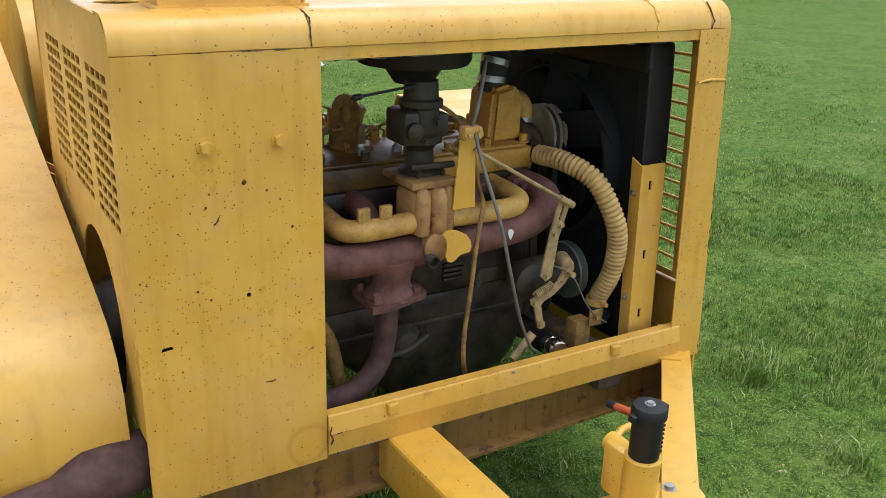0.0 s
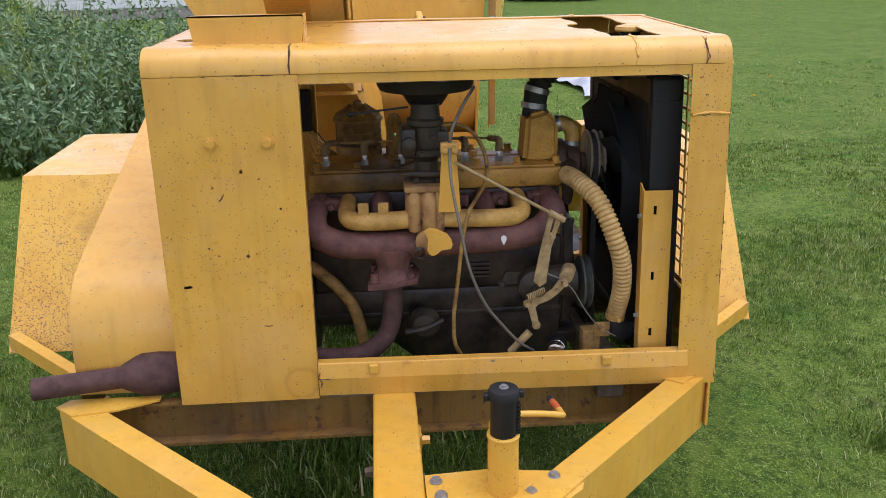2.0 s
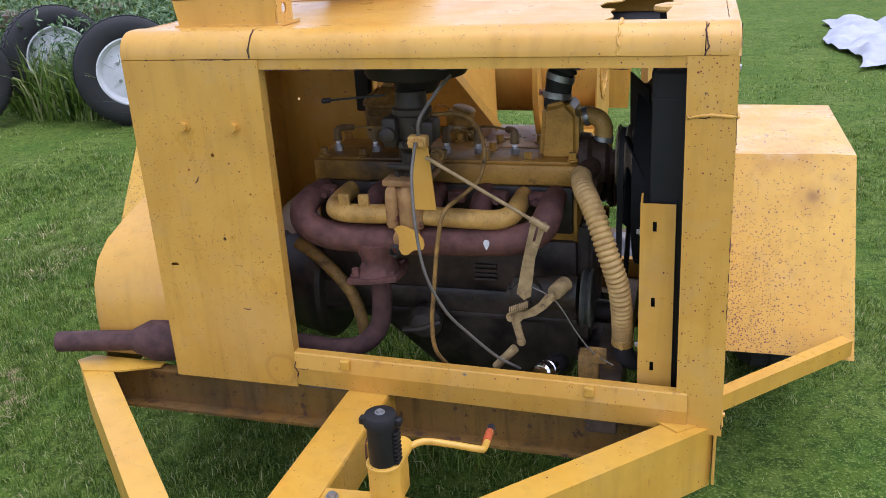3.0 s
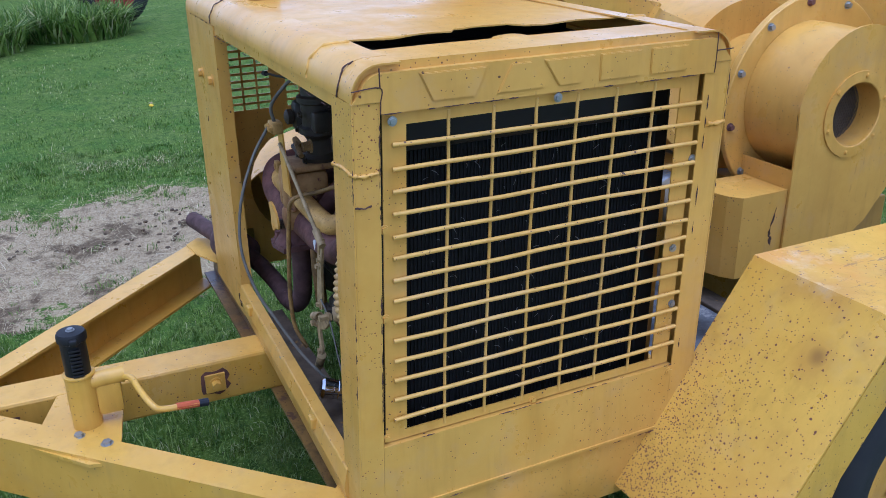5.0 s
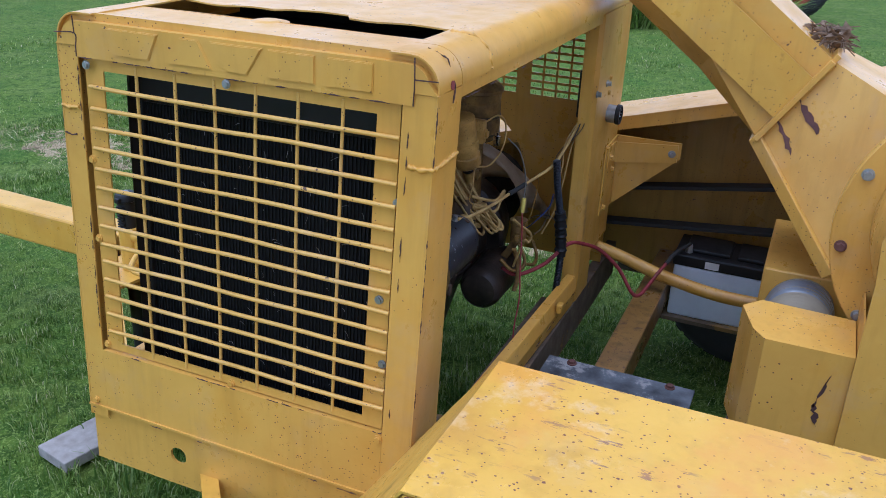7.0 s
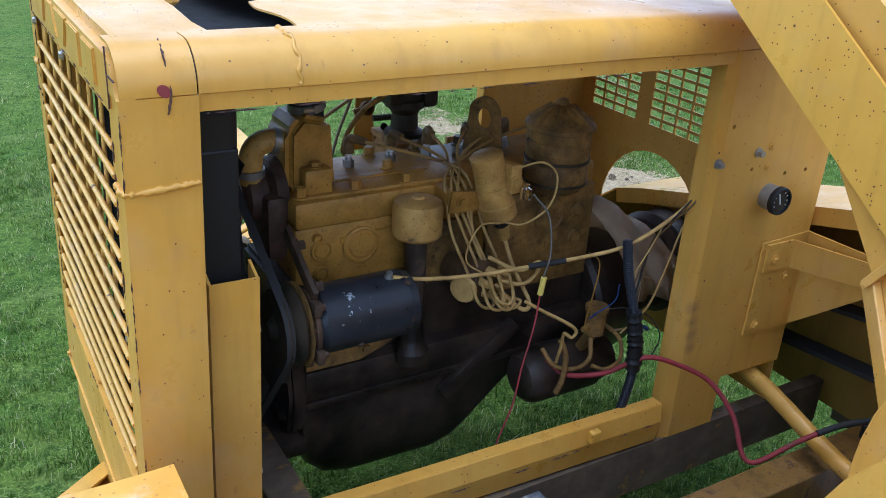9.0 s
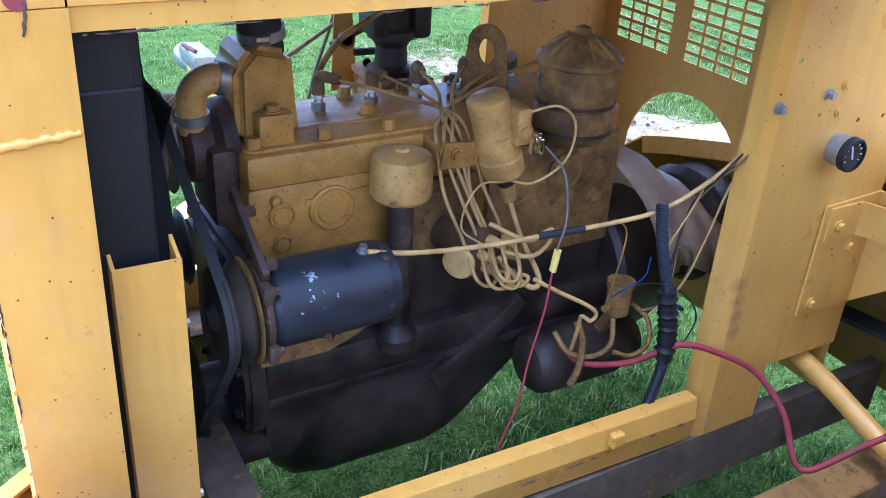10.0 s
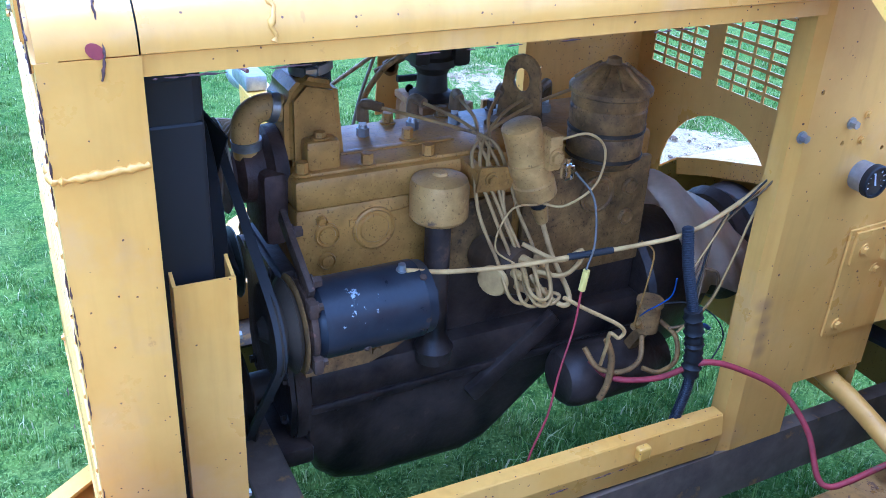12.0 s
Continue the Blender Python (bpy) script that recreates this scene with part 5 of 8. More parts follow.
lathe(bm, (-0.85, 0.0925, 1.1265), (-1, -0.14, -0.07), [(0.002, 0), (0.006, 0.004), (0.006, 0.02), (0.002, 0.024)], 10)
epart("choke_lever", bm, black, parent=carb)
# linkage on the manifold side
bm = BM()
prism(bm, [(-0.656, 0.055, 1.045), (-0.622, 0.055, 1.045), (-0.612, 0.06, 0.89), (-0.665, 0.06, 0.89)], (0, 0.004, 0))
link = epart("cable_bracket", bm, yellow, "yellow cable bracket")
bm = BM()
box(bm, -0.66, -0.618, 0.035, 0.06, 1.035, 1.062, 0.004)
bolt(bm, (-0.65, 0.035, 1.048), (0, -1, 0), 0.007, 0.008)
bolt(bm, (-0.628, 0.035, 1.048), (0, -1, 0), 0.007, 0.008)
epart("cable_clamp", bm, engine_light, parent=link)
bm = BM()
cyl(bm, (-0.626, 0.05, 1.013), (-0.385, 0.05, 0.874), 0.0042, seg=10)
cyl(bm, (-0.40, 0.05, 0.883), (-0.362, 0.05, 0.861), 0.008, seg=10)
epart("governor_rod", bm, link_tan)
bm = BM()
prism(bm, [(-0.365, 0.052, 0.875), (-0.40, 0.052, 0.872), (-0.42, 0.052, 0.78), (-0.434, 0.052, 0.705), (-0.418, 0.052, 0.69), (-0.402, 0.052, 0.70), (-0.392, 0.052, 0.79)], (0, 0.005, 0), [[(-0.382, 0.052, 0.865), (-0.388, 0.052, 0.865), (-0.397, 0.052, 0.83), (-0.391, 0.052, 0.83)]])
for z, x in ((0.80, -0.405), (0.705, -0.418), (0.82, -0.39)):
    bolt(bm, (x, 0.052, z), (0, -1, 0), 0.006, 0.008)
epart("governor_lever", bm, link_tan)
bm = BM()
cyl(bm, (-0.31, 0.14, 0.672), (-0.44, 0.14, 0.672), 0.042, 0.036, seg=20)
lathe(bm, (-0.42, 0.14, 0.672), (0, -1, 0), [(0.04, 0), (0.042, 0.04), (0.03, 0.05), (0.012, 0.052), (0.012, 0.07)], 16)
gov = epart("governor", bm, dark_cast)
bm = BM()
lathe(bm, (-0.275, 0.14, 0.665), (-1, 0, 0), [(0.02, -0.004), (0.066, 0.0), (0.069, 0.004), (0.056, 0.012), (0.069, 0.02), (0.066, 0.024), (0.045, 0.022), (0.02, 0.03)], 32)
epart("governor_pulley", bm, rough_metal("grey_pulley", (0.085, 0.09, 0.075), (0.045, 0.045, 0.038), 0.5, 0.2), parent=gov)
bm = BM()
prism(bm, [(-0.352, 0.05, 0.712), (-0.348, 0.05, 0.698), (-0.368, 0.05, 0.674), (-0.392, 0.05, 0.655), (-0.420, 0.05, 0.644), (-0.428, 0.05, 0.636), (-0.418, 0.05, 0.592), (-0.424, 0.05, 0.578), (-0.434, 0.05, 0.588), (-0.448, 0.05, 0.640), (-0.458, 0.05, 0.652), (-0.440, 0.05, 0.660), (-0.412, 0.05, 0.664), (-0.385, 0.05, 0.684), (-0.370, 0.05, 0.706)], (0, 0.006, 0))
for x, z, h in ((-0.358, 0.702, 0.020), (-0.448, 0.648, 0.012), (-0.425, 0.588, 0.008)):
    bolt(bm, (x, 0.05, z), (0, -1, 0), 0.008, h)
lathe(bm, (-0.352, 0.06, 0.708), (0.35, 0.9, 0.1), [(0.016, 0.0), (0.018, 0.01), (0.018, 0.05)], 14)
cyl(bm, (-0.441, 0.055, 0.567), (-0.489, 0.06, 0.512), 0.0105, 0.0095, seg=12)
epart("governor_arm", bm, link_tan)
bm = BM()
tube(bm, [(-0.450 + 0.042 * t / 60, 0.046 + 0.0085 * math.cos(t * 1.0), 0.664 + 0.018 * t / 60 + 0.0085 * math.sin(t * 1.0)) for t in range(61)], 0.0017, 6, 2)
epart("governor_spring", bm, link_tan)
bm = BM()
prism(bm, [(-0.494, 0.228, 0.625), (-0.476, 0.228, 0.666), (-0.422, 0.228, 0.664), (-0.440, 0.228, 0.632)], (0, 0.008, 0))
bolt(bm, (-0.486, 0.228, 0.634), (0, -1, 0), 0.008, 0.014)
epart("side_plate", bm, rough_metal("grey_greasy_plate", (0.11, 0.10, 0.08), (0.05, 0.042, 0.032), 0.5))
bm = BM()
lathe(bm, (-0.70, 0.22, 0.545), (0, -1, 0), [(0.04, 0.0), (0.045, 0.03), (0.03, 0.05), (0.01, 0.055)], 18)
tube(bm, [(-0.75, 0.17, 0.53), (-0.70, 0.165, 0.54), (-0.65, 0.17, 0.56)], 0.009, 8)
epart("oil_pump_cover", bm, dark_cast)
bm = BM()
tube(bm, [(-1.03, 0.20, 0.74), (-0.98, 0.195, 0.71), (-0.92, 0.19, 0.655), (-0.88, 0.19, 0.59), (-0.858, 0.19, 0.48)], 0.016, 12, 8)
epart("breather_pipe", bm, sooty_paint, "bent tan breather pipe")
# cooling
bm = BM()
prism(bm, [(-0.425, 0.29, 0.945), (-0.33, 0.29, 0.945), (-0.332, 0.29, 1.055), (-0.36, 0.29, 1.085), (-0.415, 0.29, 1.072), (-0.42, 0.29, 1.0)], (0, 0.11, 0))
bmesh.ops.bevel(bm, geom=bm.edges[:], offset=0.012, segments=3, affect="EDGES")
box(bm, -0.405, -0.352, 0.395, 0.428, 0.945, 0.995, 0.006)
bolt(bm, (-0.378, 0.412, 0.995), (0, 0, 1), 0.010, 0.010)
epart("thermostat_housing", bm, engine_paint)
bm = BM()
tube(bm, [(-0.383, 0.348, 1.125), (-0.362, 0.352, 1.165), (-0.325, 0.358, 1.19), (-0.24, 0.365, 1.195), (-0.15, 0.37, 1.175)], 0.029, 18, 8, ribs=14)
uh = epart("upper_hose", bm, rubber, "black upper radiator hose", smooth=60)
bm = BM()
cyl(bm, (-0.39, 0.346, 1.06), (-0.381, 0.349, 1.135), 0.030, 0.032, seg=20)
epart("hose_end", bm, rubber, parent=uh)
for a, b in (((-0.389, 0.346, 1.082), (-0.387, 0.347, 1.096)), ((-0.382, 0.349, 1.122), (-0.378, 0.350, 1.136))):
    bm = BM()
    cyl(bm, a, b, 0.0345, seg=20)
    bolt(bm, Vector(a) + Vector((0.0, 0.033, 0.006)), (1, 0, 0), 0.006, 0.02)
    epart("hose_clamp", bm, steel, parent=uh)
bm = BM()
tube(bm, [(-0.345, 0.365, 1.028), (-0.315, 0.364, 1.036), (-0.290, 0.362, 1.028), (-0.279, 0.36, 1.005), (-0.281, 0.358, 0.96)], 0.021, 14, 8)
bh = epart("bypass_hose", bm, engine_light, "tan painted bypass elbow hose")
for a, b in (((-0.327, 0.364, 1.033), (-0.315, 0.364, 1.036)), ((-0.280, 0.36, 0.988), (-0.281, 0.359, 0.974))):
    bm = BM()
    cyl(bm, a, b, 0.0235, seg=18)
    epart("hose_clamp", bm, steel, parent=bh)
bm = BM()
lathe(bm, (-0.33, 0.345, 0.93), (1, 0, 0), [(0.07, 0.0), (0.068, 0.02), (0.052, 0.03), (0.048, 0.06), (0.03, 0.07), (0.025, 0.10)], 20)
box(bm, -0.325, -0.285, 0.30, 0.42, 0.83, 0.95, 0.012)
tube(bm, [(-0.30, 0.30, 0.93), (-0.31, 0.26, 0.928), (-0.315, 0.24, 0.926)], 0.024, 12, 4)
epart("water_pump", bm, rough_metal("dark_maroon_iron", (0.085, 0.048, 0.030), (0.038, 0.024, 0.016), 0.6, scale=30, strength=0.6, spot=(0.14, 0.08, 0.05), spot_at=0.64), "dark maroon rusted water pump")
bm = BM()
lathe(bm, (-0.245, 0.345, 0.945), (1, 0, 0), [(0.02, -0.002), (0.07, 0.0), (0.074, 0.004), (0.06, 0.014), (0.074, 0.024), (0.07, 0.028), (0.066, 0.034), (0.072, 0.036), (0.072, 0.040), (0.03, 0.042), (0.03, 0.045), (0.005, 0.045)], 32)
epart("fan_pulley", bm, rough_metal("dusty_pulley", (0.30, 0.245, 0.165), (0.16, 0.125, 0.08), 0.6, 0.1))
bm = BM()
cyl(bm, (-0.205, 0.345, 0.945), (-0.19, 0.345, 0.945), 0.04, seg=18)
fan = epart("fan", bm, core_black, "six-bladed cooling fan at rest")
for k in range(6):
    m = Matrix.Translation((-0.195, 0.345, 0.945)) @ Matrix.Rotation(radians(60 * k + 15), 4, "X") @ Matrix.Rotation(radians(28), 4, "Z")
    bm = BM()
    box(bm, -0.002, 0.002, -0.05, 0.05, 0.03, 0.195, 0.0015, m)
    epart("blade", bm, core_black, parent=fan)
bm = BM()
tube(bm, [(-0.318, 0.245, 0.925), (-0.302, 0.155, 0.925), (-0.27, 0.085, 0.893), (-0.234, 0.050, 0.808), (-0.212, 0.056, 0.735), (-0.205, 0.075, 0.66), (-0.205, 0.105, 0.60), (-0.205, 0.115, 0.575)], 0.0215, 18, 10, ribs=44)
lh = epart("lower_hose", bm, rough_metal("dusty_tan_hose", (0.56, 0.365, 0.125), (0.36, 0.22, 0.075), 0.5, scale=30, spot=(0.10, 0.065, 0.03), spot_at=0.66), "pale tan corrugated lower radiator hose", smooth=70)
bm = BM()
cyl(bm, (-0.205, 0.115, 0.585), (-0.206, 0.116, 0.568), 0.025, seg=18)
bolt(bm, (-0.205, 0.088, 0.577), (0, -1, 0), 0.006, 0.012)
epart("hose_clamp", bm, engine_light, parent=lh)
bm = BM()
tube(bm, [(-0.206, 0.116, 0.575), (-0.20, 0.12, 0.54), (-0.18, 0.13, 0.52), (-0.14, 0.15, 0.52)], 0.022, 14, 6)
epart("hose_elbow", bm, rubber)
# crank pulley and belt round three pulleys
CR, GEN, FAN = (0.36, 0.53, 0.085), (0.60, 0.805, 0.066), (0.345, 0.945, 0.068)
bm = BM()
lathe(bm, (-0.245, CR[0], CR[1]), (1, 0, 0), [(0.03, -0.06), (0.03, -0.002), (0.09, 0.0), (0.092, 0.004), (0.078, 0.013), (0.092, 0.022), (0.09, 0.026), (0.03, 0.03), (0.004, 0.03)], 36)
epart("crank_pulley", bm, dark_cast)


def belt_loop(circles, k=40):
    pts = [(cy + r * math.cos(2 * math.pi * i / k), cz + r * math.sin(2 * math.pi * i / k)) for cy, cz, r in circles for i in range(k)]
    pts = sorted(set(pts))

    def half(ps):
        out = []
        for p in ps:
            while len(out) > 1 and (out[-1][0] - out[-2][0]) * (p[1] - out[-2][1]) - (out[-1][1] - out[-2][1]) * (p[0] - out[-2][0]) <= 0:
                out.pop()
            out.append(p)
        return out[:-1]
    return half(pts) + half(pts[::-1])


bm = BM()
loop = belt_loop([CR, GEN, FAN])
inner = []
for i, p in enumerate(loop):
    a, b = Vector(loop[i - 1]), Vector(loop[(i + 1) % len(loop)])
    d = (b - a).normalized()
    inner.append((p[0] + d.y * -0.010, p[1] + d.x * 0.010))
prev = None
quads = []
for o, q in zip(loop, inner):
    quads.append([bm.verts.new((-0.239, *o)), bm.verts.new((-0.225, *o)), bm.verts.new((-0.228, *q)), bm.verts.new((-0.236, *q))])
for a, b in zip(quads, quads[1:] + quads[:1]):
    for k in range(4):
        bm.faces.new((a[k], a[(k + 1) % 4], b[(k + 1) % 4], b[k]))
epart("fan_belt", bm, rubber, "black rubber fan belt", smooth=30)
# generator
bm = BM()
lathe(bm, (-0.285, 0.60, 0.805), (-1, 0, 0), [(0.03, 0.0), (0.052, 0.004), (0.056, 0.012), (0.0575, 0.014), (0.0575, 0.165), (0.056, 0.167), (0.054, 0.18), (0.03, 0.187), (0.012, 0.189), (0.012, 0.2)], 40)
gen = epart("generator", bm, blue_black, "worn black generator with flaking paint")
bm = BM()
lathe(bm, (-0.262, 0.60, 0.805), (1, 0, 0), [(0.02, -0.02), (0.064, 0.0), (0.068, 0.004), (0.052, 0.016), (0.068, 0.028), (0.064, 0.032), (0.02, 0.034), (0.01, 0.045)], 36)
epart("generator_pulley", bm, dark_cast, parent=gen)
bm = BM()
lathe(bm, (-0.270, 0.60, 0.805), (1, 0, 0), [(0.02, 0.0), (0.069, 0.0), (0.0705, 0.001), (0.069, 0.002), (0.02, 0.003)], 36)
epart("cooling_disc", bm, sooty_paint, parent=gen)
bm = BM()
lathe(bm, (-0.284, 0.60, 0.805), (1, 0, 0), [(0.03, -0.004), (0.0585, -0.003), (0.0605, 0.0), (0.0605, 0.006), (0.056, 0.009), (0.03, 0.011)], 36)
for y, z in ((0.645, 0.852), (0.657, 0.772), (0.552, 0.835), (0.61, 0.742)):
    box(bm, -0.288, -0.274, y - 0.012, y + 0.012, z - 0.012, z + 0.012, 0.004)
    bolt(bm, (-0.288, y, z), (-1, 0, 0), 0.006, 0.008)
epart("end_bracket", bm, dark_rust, parent=gen, smooth=40)
for x, y, z, ax in ((-0.425, 0.61, 0.86, (0, 0.2, 1)), (-0.45, 0.625, 0.845, (0, 0.5, 1)), (-0.447, 0.654, 0.80, (0, 1, 0)), (-0.36, 0.643, 0.768, (0, 1, -0.8))):
    bm = BM()
    bolt(bm, (x, y, z), ax, 0.006 if y < 0.63 else 0.0042, 0.012 if y < 0.63 else 0.004)
    epart("terminal", bm, steel if x < -0.41 and y < 0.62 else dark_rust, parent=gen)
bm = BM()
prism(bm, [(-0.285, 0.585, 0.736), (-0.43, 0.575, 0.742), (-0.465, 0.572, 0.728), (-0.43, 0.575, 0.712), (-0.385, 0.58, 0.700), (-0.285, 0.585, 0.704)], (0, 0.008, 0))
bolt(bm, (-0.312, 0.592, 0.718), (0, 1, 0), 0.008, 0.008)
bolt(bm, (-0.395, 0.588, 0.722), (0, 1, 0), 0.008, 0.008)
beam(bm, (-0.36, 0.58, 0.712), (-0.36, 0.48, 0.69), 0.12, 0.012)
epart("generator_bracket", bm, sooty_paint)
bm = BM()
beam(bm, (-0.285, 0.51, 0.93), (-0.285, 0.632, 0.862), 0.010, 0.026, 0.003)
for y, z in ((0.54, 0.913), (0.615, 0.873)):
    bolt(bm, (-0.290, y, z), (-1, 0, 0), 0.009, 0.014)
epart("adjusting_arm", bm, dark_rust)
# oil filler
bm = BM()
lathe(bm, (-0.541, 0.492, 0.60), (0, 0, 1), [(0.02, 0.0), (0.03, 0.005), (0.034, 0.03), (0.026, 0.045), (0.021, 0.06), (0.021, 0.28)], 20)
fill = epart("oil_filler", bm, grease)
bm = BM()
lathe(bm, (-0.541, 0.492, 0.870), (0, 0, 1), [(0.02, 0.003), (0.042, 0.0), (0.0465, 0.006), (0.0465, 0.055), (0.043, 0.066), (0.03, 0.071), (0.012, 0.073), (0.010, 0.077), (0.001, 0.077)], 36)
epart("oil_cap", bm, engine_light, "tan round oil filler cap", parent=fill)
# ignition
bm = BM()
cax = Vector((-0.70, 0.525, 0.89)) - Vector((-0.66, 0.52, 1.02))
lathe(bm, (-0.66, 0.52, 1.02), cax, [(0.024, 0.0), (0.031, 0.004), (0.031, 0.10), (0.034, 0.103), (0.034, 0.128), (0.027, 0.134), (0.012, 0.138)], 28)
coil = epart("ignition_coil", bm, engine_light, "tan cylindrical ignition coil")
cd = cax.normalized()
bm = BM()
q = Vector((-0.66, 0.52, 1.02)) + cd * 0.136
cyl(bm, q, q + cd * 0.02, 0.013, seg=14)
epart("coil_tower", bm, black, parent=coil)
bm = BM()
cyl(bm, q + cd * 0.015, q + cd * 0.045, 0.015, 0.010, seg=14)
epart("boot", bm, engine_light, parent=coil)
bm = BM()
prism(bm, [(-0.598, 0.50, 0.908), (-0.66, 0.50, 0.905), (-0.672, 0.50, 0.942), (-0.605, 0.50, 0.948)], (0, 0.006, 0))
bolt(bm, (-0.625, 0.506, 0.927), (0, 1, 0), 0.009, 0.008)
beam(bm, (-0.61, 0.50, 0.925), (-0.61, 0.44, 0.93), 0.02, 0.03, 0.002)
epart("coil_bracket", bm, engine_paint, parent=coil)
bm = BM()
lathe(bm, Vector((-0.66, 0.52, 1.02)) + cd * 0.062, cd, [(0.0312, 0.0), (0.0335, 0.001), (0.0335, 0.022), (0.0312, 0.023)], 28)
epart("clamp_band", bm, engine_light, parent=coil)
bm = BM()
box(bm, -0.712, -0.688, 0.515, 0.565, 0.952, 1.008, 0.004)
bolt(bm, (-0.70, 0.565, 0.975), (0, 1, 0), 0.010, 0.008)
epart("condenser_bracket", bm, engine_light, parent=coil)
bm = BM()
box(bm, -0.709, -0.693, 0.588, 0.604, 0.952, 0.976, 0.002)
box(bm, -0.706, -0.696, 0.592, 0.600, 0.976, 0.984, 0.001)
epart("connector", bm, chrome, "bright metal connector", parent=coil)
bm = BM()
lathe(bm, (-0.64, 0.46, 0.775), (-0.25, 1, 0.05), [(0.03, 0.0), (0.034, 0.05), (0.044, 0.055), (0.046, 0.085), (0.040, 0.10), (0.02, 0.105)], 24)
dist = epart("distributor", bm, rough_metal("brown_bakelite", (0.13, 0.075, 0.03), (0.05, 0.032, 0.016), 0.45))
bm = BM()
lathe(bm, (-0.612, 0.555, 0.775), (0.8, 0.6, 0), [(0.026, 0.0), (0.027, 0.004), (0.024, 0.008), (0.012, 0.009)], 20)
epart("vacuum_disc", bm, wire_tan, parent=dist)
plug_x = (-0.94, -0.84, -0.745, -0.655, -0.575, -0.485)
towers = []
for k in range(6):
    a = radians(60 * k + 10)
    p = Vector((-0.667 + 0.026 * math.cos(a), 0.562, 0.782 + 0.026 * math.sin(a)))
    towers.append(p)
    bm = BM()
    cyl(bm, p, p + Vector((-0.006, 0.022, 0.001)), 0.0085, 0.007, seg=10)
    epart("tower", bm, wire_tan, parent=dist)
for k, x in enumerate(plug_x):
    y = 0.315
    bm = BM()
    cyl(bm, (x, y, 0.950), (x, y, 0.965), 0.011, seg=6)
    cyl(bm, (x, y, 0.965), (x, y, 0.972), 0.008, 0.006, seg=10)
    plug = epart("spark_plug", bm, steel)
    bm = BM()
    lathe(bm, (x, y, 0.970), (0, 0, 1), [(0.0065, 0), (0.006, 0.012), (0.004, 0.016)], 10)
    epart("insulator", bm, white_paint, parent=plug)
    dx = max(-1.0, min(1.0, (-0.62 - x) * 5))
    bm = BM()
    tube(bm, [(x, y, 0.978), (x, y, 1.0), (x + 0.008 * dx, y + 0.008, 1.007), (x + 0.034 * dx, y + 0.028, 1.005)], lambda t: 0.011 - 0.003 * t, 10, 4)
    epart("plug_boot", bm, wire_sooty, parent=plug)
    t = towers[k]
    tip = t + Vector((-0.006, 0.022, 0.001))
    c = -0.602 - 0.012 * k
    way = random.Random(60 + k)
    low = 0.750 + way.uniform(-0.012, 0.016)
    xl = -0.632 - 0.007 * k + way.uniform(-0.008, 0.008)
    yl = 0.605 + way.uniform(-0.02, 0.02)
    bow = way.uniform(-0.014, 0.012)
    bm = BM()
    tube(bm, [(x + 0.030 * dx, y + 0.026, 1.005), (x * 0.5 + c * 0.5 + 0.02 * dx, 0.39 + 0.006 * k, 0.992), (c + 0.01 - 0.03 * (x < -0.7), 0.455, 0.968), (c, 0.492, 0.925), (c - 0.006 + bow, 0.518, 0.87), (c - 0.020 + bow, 0.555, 0.81), (xl + 0.010, yl - 0.006, low + 0.016), (xl - 0.012, yl, low), (xl - 0.026, yl - 0.004, low + 0.012), tip], 0.0031, 7, 8)
    part("plug_wire", bm, wire_plug, eng, smooth=60)
bm = BM()
e = q + cd * 0.045
tube(bm, [e, e + Vector((-0.006, 0.03, -0.05)), (-0.722, 0.61, 0.752), (-0.705, 0.62, 0.742), (-0.68, 0.605, 0.76), (-0.667, 0.575, 0.782)], 0.0045, 7, 8)
part("coil_wire", bm, wire_tan, eng, smooth=60)
bm = BM()
tube(bm, [(-0.66, 0.555, 0.83), (-0.70, 0.60, 0.815), (-0.735, 0.61, 0.83), (-0.74, 0.60, 0.80), (-0.71, 0.60, 0.785), (-0.675, 0.58, 0.79)], 0.004, 7, 8)
part("distributor_lead", bm, wire_tan, eng, smooth=60)
# canister filter, lifting eye
FX, FY = -0.856, 0.478
bm = BM()
lathe(bm, (FX, FY, 0.905), (0, 0, 1), [(0.03, 0.0), (0.052, 0.010), (0.060, 0.024), (0.0635, 0.030), (0.0635, 0.062), (0.061, 0.066), (0.0635, 0.070), (0.0635, 0.108), (0.061, 0.111), (0.0635, 0.115), (0.0635, 0.135)], 36)
filt = epart("oil_filter", bm, sooty_paint, "sooty tan canister oil filter with ribbed conical lid")
bm = BM()
lathe(bm, (FX, FY, 1.036), (0, 0, 1), [(0.065, 0.0), (0.069, 0.003), (0.069, 0.010), (0.063, 0.016), (0.022, 0.044), (0.013, 0.047), (0.011, 0.056), (0.004, 0.059)], 36)
lid = epart("lid", bm, sooty_paint, "sooty brown conical lid", parent=filt)
for k in range(10):
    a = radians(36 * k)
    bm = BM()
    beam(bm, (FX + 0.060 * math.cos(a), FY + 0.060 * math.sin(a), 1.054), (FX + 0.024 * math.cos(a), FY + 0.024 * math.sin(a), 1.079), 0.006, 0.008, 0.001)
    epart("rib", bm, sooty_paint, parent=lid)
for z in (0.975, 0.930):
    bm = BM()
    lathe(bm, (FX, FY, z), (0, 0, 1), [(0.063, 0.0), (0.065, 0.001), (0.065, 0.006), (0.063, 0.007)], 36)
    epart("band", bm, dark_cast, parent=filt)
bm = BM()
box(bm, FX - 0.035, FX + 0.035, 0.44, 0.47, 0.89, 0.96, 0.006)
epart("filter_bracket", bm, sooty_paint, parent=filt)
bm = BM()


def eye_pt(u, z):
    return (-0.761 - 0.5 * u, 0.36 + 0.85 * u, z)


